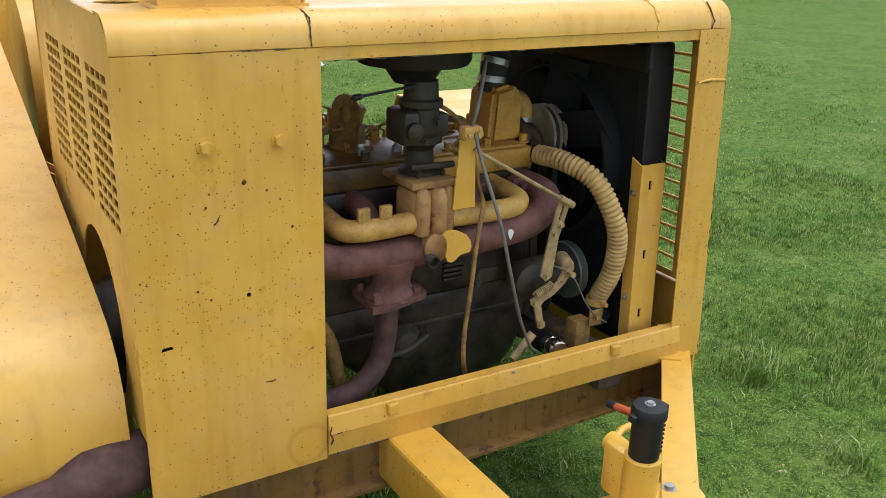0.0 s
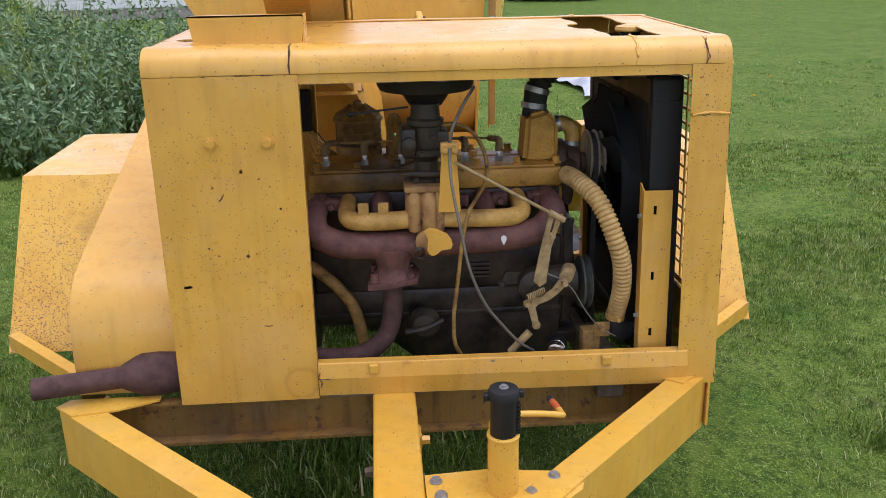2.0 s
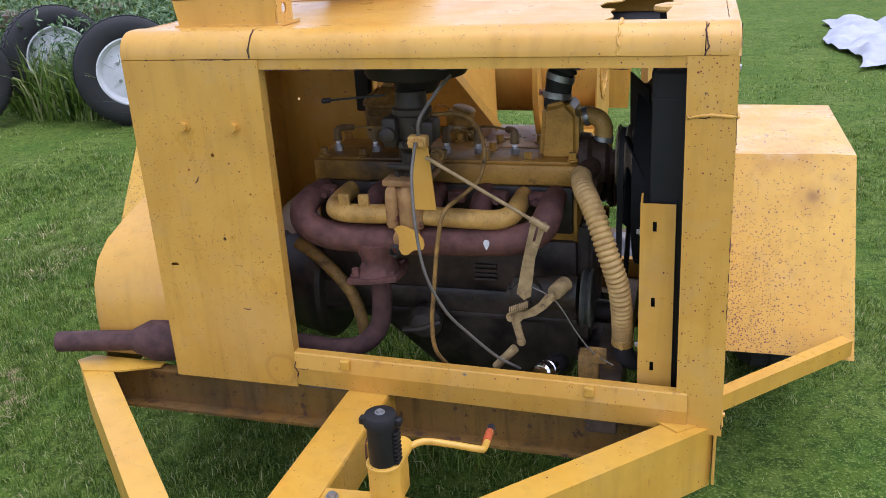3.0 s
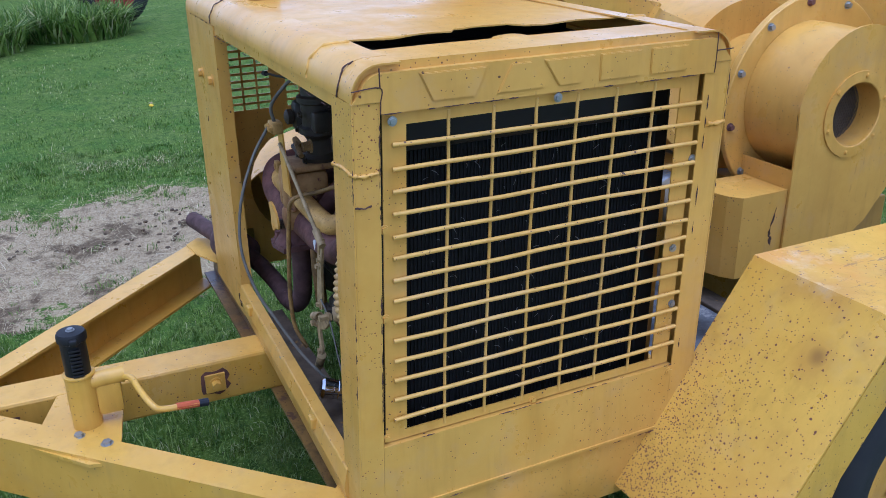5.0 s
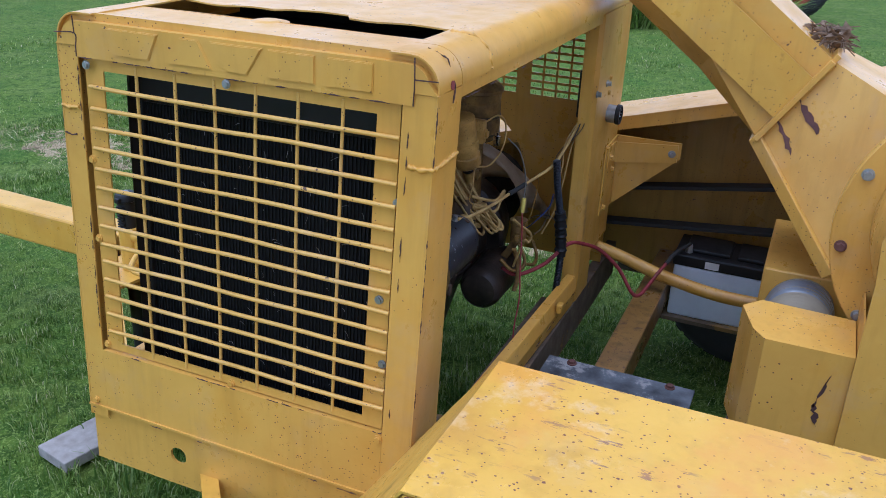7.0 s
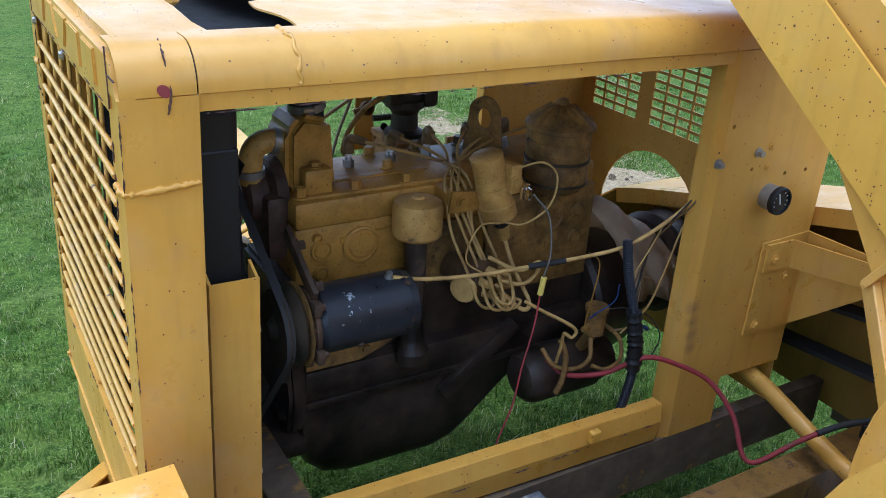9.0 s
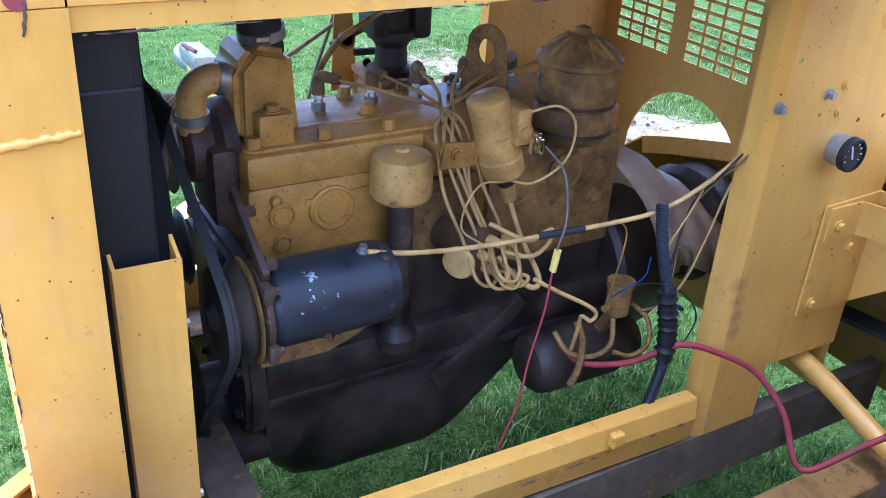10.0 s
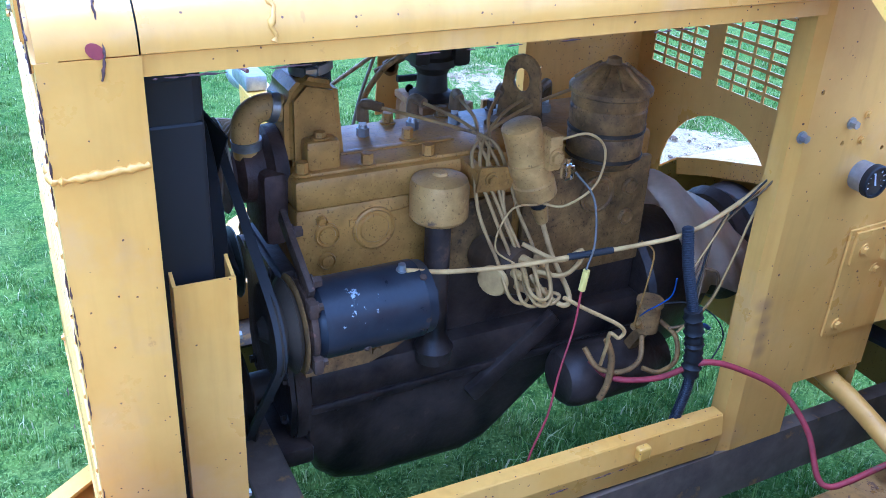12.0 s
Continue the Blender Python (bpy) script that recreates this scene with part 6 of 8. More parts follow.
hole = [eye_pt(0.016 * math.cos(a), 1.032 + 0.021 * math.sin(a)) for a in [2 * math.pi * k / 16 for k in range(16)]]
prism(bm, [eye_pt(0.045, 0.955)] + ring(0.0, 1.042, 0.034, 14, eye_pt, radians(-5), radians(185), False) + [eye_pt(-0.045, 0.955)], (0.0068, 0.004, 0), [hole])
m = Matrix.Translation((-0.761, 0.36, 0)) @ Matrix.Rotation(math.atan2(0.85, -0.5), 4, "Z")
box(bm, -0.05, 0.05, -0.04, 0.006, 0.951, 0.960, 0.002, m)
epart("lifting_eye", bm, sooty_paint, "steel lifting eye")
# starter
bm = BM()
lathe(bm, (-0.77, 0.545, 0.53), (-1, 0, 0), [(0.015, -0.006), (0.045, 0.0), (0.055, 0.012), (0.058, 0.03), (0.058, 0.17), (0.052, 0.18), (0.045, 0.22), (0.02, 0.23)], 28)
start = epart("starter", bm, grease, "black greasy starter motor")
bm = BM()
cyl(bm, (-0.905, 0.60, 0.635), (-0.905, 0.60, 0.685), 0.021, seg=18)
beam(bm, (-0.905, 0.60, 0.64), (-0.905, 0.56, 0.57), 0.02, 0.02)
cyl(bm, (-0.905, 0.60, 0.685), (-0.905, 0.60, 0.695), 0.024, seg=18)
bolt(bm, (-0.885, 0.605, 0.655), (1, 0.3, 0), 0.007, 0.02)
epart("solenoid", bm, sooty_paint, parent=start)
bm = BM()
way = (Vector((-0.380, 0.029, 0.522)) - Vector((-0.357, 0.115, 0.499))).normalized()
lathe(bm, Vector((-0.380, 0.029, 0.522)) - way * 0.062, way, [(0.020, 0.0), (0.0235, 0.003), (0.0235, 0.024), (0.0215, 0.026), (0.0215, 0.034), (0.0235, 0.036), (0.0235, 0.056), (0.019, 0.062)], 24)
bowl = epart("fuel_filter", bm, chrome, "chrome fuel filter bowl")
bm = BM()
lathe(bm, (-0.351, 0.138, 0.493), way, [(0.012, 0.0), (0.026, 0.004), (0.026, 0.030), (0.022, 0.048)], 24)
epart("filter_head", bm, black, "black filter head", parent=bowl)
bm = BM()
box(bm, -0.30, -0.255, 0.07, 0.11, 0.45, 0.555, 0.003)
box(bm, -0.275, -0.235, 0.055, 0.06, 0.545, 0.585, 0.002)
bolt(bm, (-0.255, 0.055, 0.567), (0, -1, 0), 0.007, 0.01)
epart("drain_bracket", bm, sooty_paint)
bm = BM()
box(bm, -0.33, -0.21, 0.25, 0.48, 0.44, 0.475, 0.006)
box(bm, -0.34, -0.30, 0.28, 0.45, 0.46, 0.62, 0.01)
epart("front_mount", bm, grease)

# ---- radiator ----
rad = thing("radiator", (-0.12, 0.375, 0.44), "black radiator with filler neck behind the slatted end", "radiator")
bm = BM()
box(bm, -0.118, -0.095, 0.11, 0.655, 0.50, 1.13)
core = part("core", bm, core_black, rad)
for k in range(72):
    bm = BM()
    y = 0.116 + k * 0.00748
    box(bm, -0.0945, -0.0915, y - 0.0009, y + 0.0009, 0.51, 1.12)
    part("fin", bm, core_black, core)
bm = BM()
rnd = random.Random(77)
for k in range(150):
    p = Vector((-0.0905, rnd.uniform(0.12, 0.65), 0.52 + 0.6 * rnd.random() ** 1.2))
    d = Vector((0.001, rnd.uniform(-1, 1), rnd.uniform(-1, 1))).normalized() * rnd.uniform(0.002, 0.009)
    tube(bm, [p - d, p + Vector((0, 0.001, 0.0015)), p + d], 0.00035, 3, 2)
tagged(part("chaff", bm, wood, core, "bits of dry grass caught in the core"), kind="stuff")
bm = BM()
box(bm, -0.16, -0.08, 0.075, 0.688, 1.12, 1.198, 0.012)
part("top_tank", bm, black, rad)
bm = BM()
box(bm, -0.16, -0.08, 0.075, 0.688, 0.46, 0.515, 0.010)
part("bottom_tank", bm, black, rad)
for a, b in ((0.073, 0.110), (0.655, 0.690)):
    bm = BM()
    box(bm, -0.158, -0.084, a, b, 0.50, 1.14, 0.004)
    part("side_rail", bm, black, rad)
bm = BM()


def shroud_pt(y, z):
    return (-0.155, y, z)


prism(bm, [shroud_pt(0.11, 0.51), shroud_pt(0.655, 0.51), shroud_pt(0.655, 1.13), shroud_pt(0.11, 1.13)], (0.004, 0, 0), [ring(0.36, 0.90, 0.215, 36, shroud_pt)])
lathe_pts = [ring(0.36, 0.90, r, 36, lambda y, z, x=x: (x, y, z)) for x, r in ((-0.155, 0.215), (-0.200, 0.210), (-0.202, 0.204), (-0.155, 0.211))]
vs = [[bm.verts.new(p) for p in o] for o in lathe_pts]
for a, b in zip(vs, vs[1:]):
    for k in range(36):
        bm.faces.new((a[k], a[(k + 1) % 36], b[(k + 1) % 36], b[k]))
part("fan_shroud", bm, core_black, rad)
bm = BM()
cyl(bm, (-0.135, 0.36, 1.195), (-0.135, 0.36, 1.274), 0.026, seg=20)
part("filler_neck", bm, black, rad)
bm = BM()
lathe(bm, (-0.135, 0.36, 1.274), (0, 0, 1), [(0.038, 0.0), (0.04, 0.004), (0.038, 0.012), (0.02, 0.016), (0.005, 0.016)], 24)
part("filler_cap", bm, yellow, rad, "yellow painted filler cap")
for y, s, z in ((0.055, 1, 0.928), (0.712, -1, 0.957)):
    mount = thing("radiator_bracket", (-0.14, y, 0.44), "yellow channel bracket holding the radiator side", "bracket", "radiator brackets")
    bm = BM()
    prism(bm, [(-0.175, y, 0.447), (-0.105, y, 0.447), (-0.105, y, z), (-0.175, y, z)], (0, 0.004, 0), [[(-0.15, y, zz), (-0.142, y, zz), (-0.142, y, zz + 0.022), (-0.15, y, zz + 0.022)] for zz in (0.55, 0.70, z - 0.06)] if s > 0 else ())
    part("web", bm, yellow_clean, mount)
    for x in (-0.175, -0.109):
        bm = BM()
        prism(bm, [(x, y + (0.004 if s > 0 else 0), 0.447), (x, y + s * 0.034, 0.447), (x, y + s * 0.034, z + 0.012), (x, y + (0.004 if s > 0 else 0), z - 0.001)], (0.004, 0, 0))
        part("flange", bm, yellow if s < 0 or x < -0.15 else black, mount)
    for zz in (0.60, 0.86):
        bm = BM()
        bolt(bm, (-0.175, y + s * 0.02, zz), (-1, 0, 0), 0.006, 0.008)
        part("bolt", bm, steel, mount)

# the grille end has been knocked out of square: its foot sits off towards the tongue
def racked(owner, out=0.018):
    done = set()
    for ob in (owner, *owner.children_recursive):
        if ob.type != "MESH" or ob.data.name in done:
            continue
        done.add(ob.data.name)
        for v in ob.data.vertices:
            k = min(1.0, max(0.0, (v.co.x + 0.6) / 0.6)) * max(0.0, 1.24 - v.co.z)
            v.co.y -= 0.039 * k
            v.co.x += out * k


for owner in [hood, rad] + [ob for ob in scene.objects if ob.name.startswith("radiator_bracket")]:
    racked(owner)
racked(scene.objects["end_plate"], 0.006)

# ---- cables and wires ----
def wire(name, pts, r, mat, label, category="cable", ribs=0):
    bm = BM()
    tube(bm, pts, r, 8, 8, ribs)
    return mark(part(name, bm, mat, smooth=60), label, category)


wire("control_cable", [(-0.638, 0.045, 1.06), (-0.63, 0.04, 1.10), (-0.60, 0.07, 1.15), (-0.575, 0.1, 1.18)], 0.004, wire_grey, "grey control cable clamped to the bracket")
wire("control_cable", [(-0.640, 0.03, 1.05), (-0.64, -0.01, 0.985), (-0.625, -0.05, 0.89), (-0.605, -0.065, 0.79), (-0.57, -0.05, 0.70), (-0.53, -0.02, 0.635), (-0.475, 0.02, 0.56), (-0.43, 0.055, 0.515)], 0.0036, wire_grey, "grey control cable hanging in front of the engine")
wire("rubber_hose", [(-0.655, 0.20, 1.072), (-0.598, 0.243, 1.063), (-0.557, 0.235, 1.036), (-0.534, 0.209, 0.986), (-0.538, 0.172, 0.935), (-0.563, 0.123, 0.909), (-0.592, 0.060, 0.889), (-0.609, 0.050, 0.824), (-0.624, 0.045, 0.70), (-0.633, 0.045, 0.622), (-0.63, 0.05, 0.55), (-0.61, 0.07, 0.50)], 0.0052, sooty_paint, "tan rubber hose looping down beside the engine", "hose")
wire("throttle_wire", [(-0.40, 0.05, 0.725), (-0.36, 0.05, 0.705), (-0.334, 0.05, 0.677), (-0.30, 0.05, 0.62), (-0.262, 0.05, 0.573), (-0.22, 0.055, 0.545)], 0.0018, wire_grey, "thin grey throttle wire", "wire")
wire("wiring_harness", [(-0.43, 0.615, 0.862), (-0.50, 0.615, 0.845), (-0.60, 0.625, 0.838), (-0.70, 0.64, 0.842), (-0.80, 0.665, 0.853), (-0.87, 0.69, 0.872), (-0.94, 0.70, 0.905), (-1.02, 0.715, 0.965)], 0.0038, wire_tan, "dusty tan wiring harness across the engine")
wire("harness_tape", [(-0.69, 0.6385, 0.842), (-0.73, 0.648, 0.845), (-0.76, 0.655, 0.848)], 0.0056, rubber, "dark tape on the wiring harness", "tape")
wire("conduit", [(-0.861, 0.70, 0.888), (-0.872, 0.705, 0.82), (-0.893, 0.713, 0.74), (-0.906, 0.718, 0.675), (-0.905, 0.722, 0.60), (-0.887, 0.722, 0.52), (-0.87, 0.72, 0.47)], 0.0086, blue_plain, "blue-black corrugated cable conduit", "conduit", ribs=105)
wire("conduit_tape", [(-0.892, 0.713, 0.742), (-0.900, 0.716, 0.70), (-0.907, 0.718, 0.66), (-0.906, 0.721, 0.615)], lambda t: 0.0150 + 0.0050 * noise.noise((t * 14.0, 2.0, 0.0)) + 0.0012 * math.sin(t * 60), black, "black tape wound round the conduit", "tape")
wire("blue_wire_end", [(-0.915, 0.70, 0.69), (-0.945, 0.69, 0.685), (-0.965, 0.685, 0.672)], 0.004, wire_blue, "short blue crimped wire end", "wire")
for k in range(4):
    wire("thin_wire", [(-0.88 - 0.01 * k, 0.70, 0.80 - 0.02 * k), (-0.92 - 0.012 * k, 0.70 - 0.01 * k, 0.86), (-0.965 - 0.012 * (k % 2), 0.69 + 0.012 * k, 0.905 + 0.013 * k), (-1.03, 0.72, 0.985 + 0.004 * k)], 0.0016, (wire_tan, wire_sooty, rubber, wire_sooty)[k], "thin dusty wire running to the gauge", "wire")
wire("thin_wire", [(-0.92, 0.66, 0.66), (-0.96, 0.68, 0.72), (-0.98, 0.69, 0.80), (-1.0, 0.70, 0.90), (-1.03, 0.72, 0.97)], 0.0021, wire_tan, "thin dusty wire running to the gauge", "wire")
bm = BM()
box(bm, -1.04, -1.0, 0.70, 0.735, 0.965, 1.09, 0.005)
mark(part("regulator_box", bm, black), "small black box behind the side panel", "electrical box")
wire("red_cable", [(-0.79, 0.60, 0.60), (-0.815, 0.635, 0.578), (-0.865, 0.69, 0.60), (-0.92, 0.735, 0.646), (-0.99, 0.765, 0.625), (-1.043, 0.80, 0.592), (-1.064, 0.85, 0.54), (-1.058, 0.893, 0.482), (-1.068, 0.912, 0.470), (-1.095, 0.925, 0.482), (-1.135, 0.945, 0.515), (-1.175, 0.96, 0.535)], 0.0052, wire_red, "faded red battery cable hanging out of the enclosure")
wire("black_cable", [(-1.175, 0.96, 0.535), (-1.23, 0.97, 0.543), (-1.29, 0.98, 0.54), (-1.345, 1.0, 0.542)], 0.0062, rubber, "short black battery cable to the terminal")
wire("thin_wire", [(-0.695, 0.625, 0.975), (-0.715, 0.65, 0.94), (-0.712, 0.67, 0.88), (-0.70, 0.673, 0.835)], 0.0018, wire_grey, "thin grey wire to a yellow connector", "wire")
bm = BM()
cyl(bm, (-0.701, 0.673, 0.834), (-0.697, 0.672, 0.80), 0.0055, seg=10)
mark(part("wire_connector", bm, rough_metal("yellow_plastic", (0.75, 0.6, 0.12), (0.65, 0.5, 0.1), 0.4)), "small pale yellow wire connector", "connector")
wire("thin_red_wire", [(-0.697, 0.672, 0.802), (-0.685, 0.68, 0.74), (-0.66, 0.69, 0.67), (-0.64, 0.70, 0.60), (-0.615, 0.70, 0.53), (-0.59, 0.71, 0.455)], 0.0018, wire_red, "thin red wire hanging down", "wire")
wire("pale_wire", [(-0.675, 0.66, 0.785), (-0.72, 0.665, 0.755), (-0.775, 0.67, 0.72), (-0.795, 0.67, 0.70), (-0.79, 0.665, 0.685), (-0.775, 0.66, 0.695), (-0.785, 0.645, 0.66), (-0.79, 0.63, 0.61)], 0.0034, wire_tan, "pale loose wire with a looped end", "wire")
wire("fuel_line", [(-0.89, 0.61, 0.63), (-0.87, 0.635, 0.60), (-0.83, 0.64, 0.59), (-0.79, 0.625, 0.60), (-0.775, 0.60, 0.63)], 0.0048, sooty_paint, "tan bent fuel line at the starter", "pipe")
wire("fuel_line", [(-0.935, 0.60, 0.645), (-0.955, 0.625, 0.62), (-0.945, 0.645, 0.585), (-0.905, 0.65, 0.575), (-0.875, 0.64, 0.585)], 0.0045, sooty_paint, "tan bent fuel line at the starter", "pipe")
wire("rubber_hose", [(-0.80, 0.625, 0.655), (-0.808, 0.635, 0.62), (-0.803, 0.64, 0.575), (-0.795, 0.635, 0.54)], 0.0062, sooty_paint, "short dusty hose down to the starter", "hose")
wire("thin_wire", [(-0.905, 0.61, 0.69), (-0.95, 0.64, 0.70), (-0.985, 0.67, 0.685), (-1.01, 0.68, 0.64), (-0.98, 0.69, 0.60)], 0.0014, rubber, "thin black wire sagging from the starter", "wire")
wire("thin_wire", [(-0.92, 0.69, 0.80), (-0.965, 0.68, 0.775), (-0.99, 0.66, 0.72), (-0.96, 0.65, 0.665), (-0.92, 0.64, 0.655)], 0.0026, wire_sooty, "dusty wire looping behind the conduit", "wire")
wire("thin_wire", [(-0.858, 0.70, 0.80), (-0.862, 0.69, 0.76), (-0.845, 0.66, 0.72), (-0.86, 0.63, 0.69), (-0.895, 0.615, 0.688)], 0.0014, wire_blue, "thin blue wire to the starter terminal", "wire")
wire("coil_lead", [(-0.695, 0.55, 0.892), (-0.72, 0.575, 0.895), (-0.762, 0.59, 0.93), (-0.772, 0.59, 0.985), (-0.745, 0.58, 1.012), (-0.703, 0.56, 1.0)], 0.0021, wire_tan, "tan wire looping from the coil", "wire")
wire("coil_lead", [(-0.68, 0.555, 0.895), (-0.63, 0.57, 0.905), (-0.60, 0.58, 0.88), (-0.60, 0.575, 0.84), (-0.62, 0.60, 0.825)], 0.0017, wire_tan, "tan wire looping from the coil", "wire")
wire("thin_wire", [(-0.81, 0.66, 0.856), (-0.835, 0.665, 0.83), (-0.84, 0.65, 0.74), (-0.86, 0.62, 0.67), (-0.88, 0.615, 0.65)], 0.0014, engine_paint, "thin dusty wire down to the starter", "wire")

# ---- chipper ----
chip = thing("wood_chipper", (-0.8, 1.6, 0.4), "yellow drum wood chipper with bolted round flange and blower intake", "wood chipper")
CY, CZ = 1.652, 0.93
bm = BM()
lathe(bm, (-0.634, CY, CZ), (-1, 0, 0), [(0.05, 0.0), (0.168, 0.0), (0.168, 0.235), (0.275, 0.237), (0.275, 0.262), (0.27, 0.264), (0.27, 0.62), (0.05, 0.62)], 56)
part("drum", bm, yellow, chip, smooth=30)
bm = BM()
lathe(bm, (-0.61, CY, CZ), (-1, 0, 0), [(0.05, 0.0), (0.312, 0.0), (0.315, 0.003), (0.315, 0.02), (0.312, 0.024), (0.05, 0.024)], 56)
flange = part("flange", bm, yellow, chip, smooth=30)
for k in range(12):
    a = radians(30 * k + 8)
    bm = BM()
    bolt(bm, (-0.61, CY + 0.294 * math.cos(a), CZ + 0.294 * math.sin(a)), (1, 0, 0), 0.009, 0.012)
    part("flange_bolt", bm, steel if k % 3 else rusty, flange)
bm = BM()
lathe(bm, (-0.609, 1.62, 0.955), (1, 0, 0), [(0.215, 0.0), (0.214, 0.08), (0.209, 0.14), (0.205, 0.186)], 48, False)
part("blower_drum", bm, yellow, chip, smooth=40)
bm = BM()
face = [(1.42, 0.50), (1.42, 0.90)] + [(1.635 + 0.225 * math.cos(a), 0.935 + 0.245 * math.sin(a)) for a in [radians(170 - 10 * i) for i in range(18)]] + [(1.86, 0.75), (1.74, 0.60), (1.62, 0.52)]
prism(bm, [(-0.422, y, z) for y, z in face], (0.006, 0, 0), [ring(1.63, 0.935, 0.09, 28, lambda y, z: (-0.422, y, z))])
part("face_plate", bm, yellow, chip)
bm = BM()
side = [(-0.422, 1.422, 0.50), (-0.422, 1.422, 0.80), (-0.609, 1.422, 0.80), (-0.609, 1.422, 0.50)]
prism(bm, side, (0, 0.004, 0))
part("side_plate", bm, yellow, chip)
bm = BM()
lathe(bm, (-0.416, 1.63, 0.935), (1, 0, 0), [(0.122, 0.0), (0.122, 0.005), (0.093, 0.006), (0.09, 0.004), (0.088, -0.075)], 36, False)
part("intake_ring", bm, yellow, chip, smooth=30)
# added black disc that stands for the darkness inside the intake
bm = BM()
cyl(bm, (-0.56, 1.62, 0.95), (-0.515, 1.62, 0.95), 0.17, seg=36)
part("rotor", bm, grease, chip)
bm = BM()
for i in range(-10, 11):
    o = i * 0.0085
    h = math.sqrt(max(0, 0.09 ** 2 - o * o))
    c = Vector((-0.482, 1.63, 0.935))
    for s in (1, -1):
        d, n = Vector((0, 0.5, 0.866 * s)), Vector((0, 0.866, -0.5 * s))
        if h > 0.01:
            beam(bm, c + n * o - d * h, c + n * o + d * h, 0.002, 0.002, 0, up=(1, 0, 0))
part("mesh_screen", bm, frame_dark, chip)
for k in range(6):
    a = radians(60 * k + 20)
    bm = BM()
    bolt(bm, (-0.411, 1.63 + 0.108 * math.cos(a), 0.935 + 0.108 * math.sin(a)), (1, 0, 0), 0.006, 0.005)
    part("ring_bolt", bm, yellow, chip)
bm = BM()
prism(bm, [(-0.425, 1.42, 0.745), (-0.59, 1.42, 0.745), (-0.60, 1.24, 0.745), (-0.555, 1.205, 0.745), (-0.46, 1.235, 0.745), (-0.425, 1.26, 0.745)], (0, 0, -0.24))
part("intake_box", bm, yellow, chip, "yellow chamfered intake box")
bm = BM()
tube(bm, [(-0.59, 1.31, 0.62), (-0.70, 1.315, 0.625), (-0.82, 1.32, 0.63), (-0.92, 1.32, 0.63)], 0.066, 28, 8, ribs=22)
part("flexible_duct", bm, rough_metal("ribbed_duct", (0.34, 0.29, 0.2), (0.26, 0.22, 0.15), 0.7, scale=10), chip, "ribbed tan flexible duct", smooth=60)
bm = BM()
lathe(bm, (-0.78, 1.318, 0.628), (-1, 0, 0), [(0.07, 0.0), (0.076, 0.01), (0.074, 0.03), (0.078, 0.05), (0.074, 0.075), (0.07, 0.08)], 28)
part("tape_wrap", bm, duct, chip, "grey duct tape wrap", smooth=60)
bm = BM()
box(bm, -1.22, -0.86, 1.225, 1.45, 0.45, 0.712, 0.005)
part("gear_box", bm, yellow, chip, "plain yellow box cover")
# discharge chute
chute = thing("discharge_chute", (-1.0, 1.2, 0.75), "tall yellow discharge chute with rust streaks, rising over the enclosure", "chute")
cx0, cx1 = -1.12, -0.875
lowL, lowT = Vector((0, 1.153, 1.012)), Vector((0, 1.280, 1.20))
up = Vector((0, -0.80, 0.60)).normalized()


def skin(name, quad_a, quad_b, mat, t=0.004):
    """A four-sided duct between two quads, as four walls."""
    bm = BM()
    a = [bm.verts.new(p) for p in quad_a]
    b = [bm.verts.new(p) for p in quad_b]
    for k in range(4):
        bm.faces.new((a[k], a[(k + 1) % 4], b[(k + 1) % 4], b[k]))
    bmesh.ops.recalc_face_normals(bm, faces=bm.faces[:])
    bmesh.ops.solidify(bm, geom=bm.faces[:], thickness=t)
    return part(name, bm, mat, chute)


def cq(low, top, x0=cx0, x1=cx1):
    return [(x1, low.y, low.z), (x1, top.y, top.z), (x0, top.y, top.z), (x0, low.y, low.z)]


tipA, tipB = Vector((0, 1.36, 0.76)), Vector((0, 1.475, 1.11))
skin("lower_section", [(-0.764, tipA.y, tipA.z), (-0.80, tipB.y, tipB.z), (-1.20, tipB.y, tipB.z), (-1.20, tipA.y, tipA.z)], cq(lowL, lowT), yellow)
nrm = (lowT - lowL).normalized()
span = (lowT - lowL).length


def five(s, xa, xb, xc):
    """Outline of the upper chute at s along it: under edge, chamfer and top on the engine side."""
    b = lowL + up * s
    pts = [(xa, b), (xb, b + nrm * 0.055), (xc, b + nrm * span), (cx0 + 0.004, b + nrm * span), (cx0 + 0.004, b)]
    return [(x, p.y, p.z) for x, p in pts]


bm = BM()
loops = [[bm.verts.new(p) for p in five(*q)] for q in ((0.0, cx1 - 0.004, cx1 - 0.004, cx1 - 0.004), (0.20, -0.985, -0.892, cx1 - 0.004), (1.3, -0.985, -0.892, cx1 - 0.004))]
for a, b in zip(loops, loops[1:]):
    for k in range(5):
        bm.faces.new((a[k], a[(k + 1) % 5], b[(k + 1) % 5], b[k]))
bmesh.ops.recalc_face_normals(bm, faces=bm.faces[:])
bmesh.ops.solidify(bm, geom=bm.faces[:], thickness=0.004)
part("upper_section", bm, yellow, chute)
mid = (lowL + lowT) / 2
bm = BM()
for q0, q1 in zip(cq(lowL, lowT, cx0 - 0.006, cx1 + 0.006), cq(lowL, lowT, cx0 - 0.006, cx1 + 0.006)[1:] + cq(lowL, lowT, cx0 - 0.006, cx1 + 0.006)[:1]):
    beam(bm, q0, q1, 0.03, 0.012, 0.001, up=tuple(up))
part("joint_band", bm, yellow, chute)
n = (lowT - lowL).normalized()
bm = BM()
o = lowL + n * 0.175
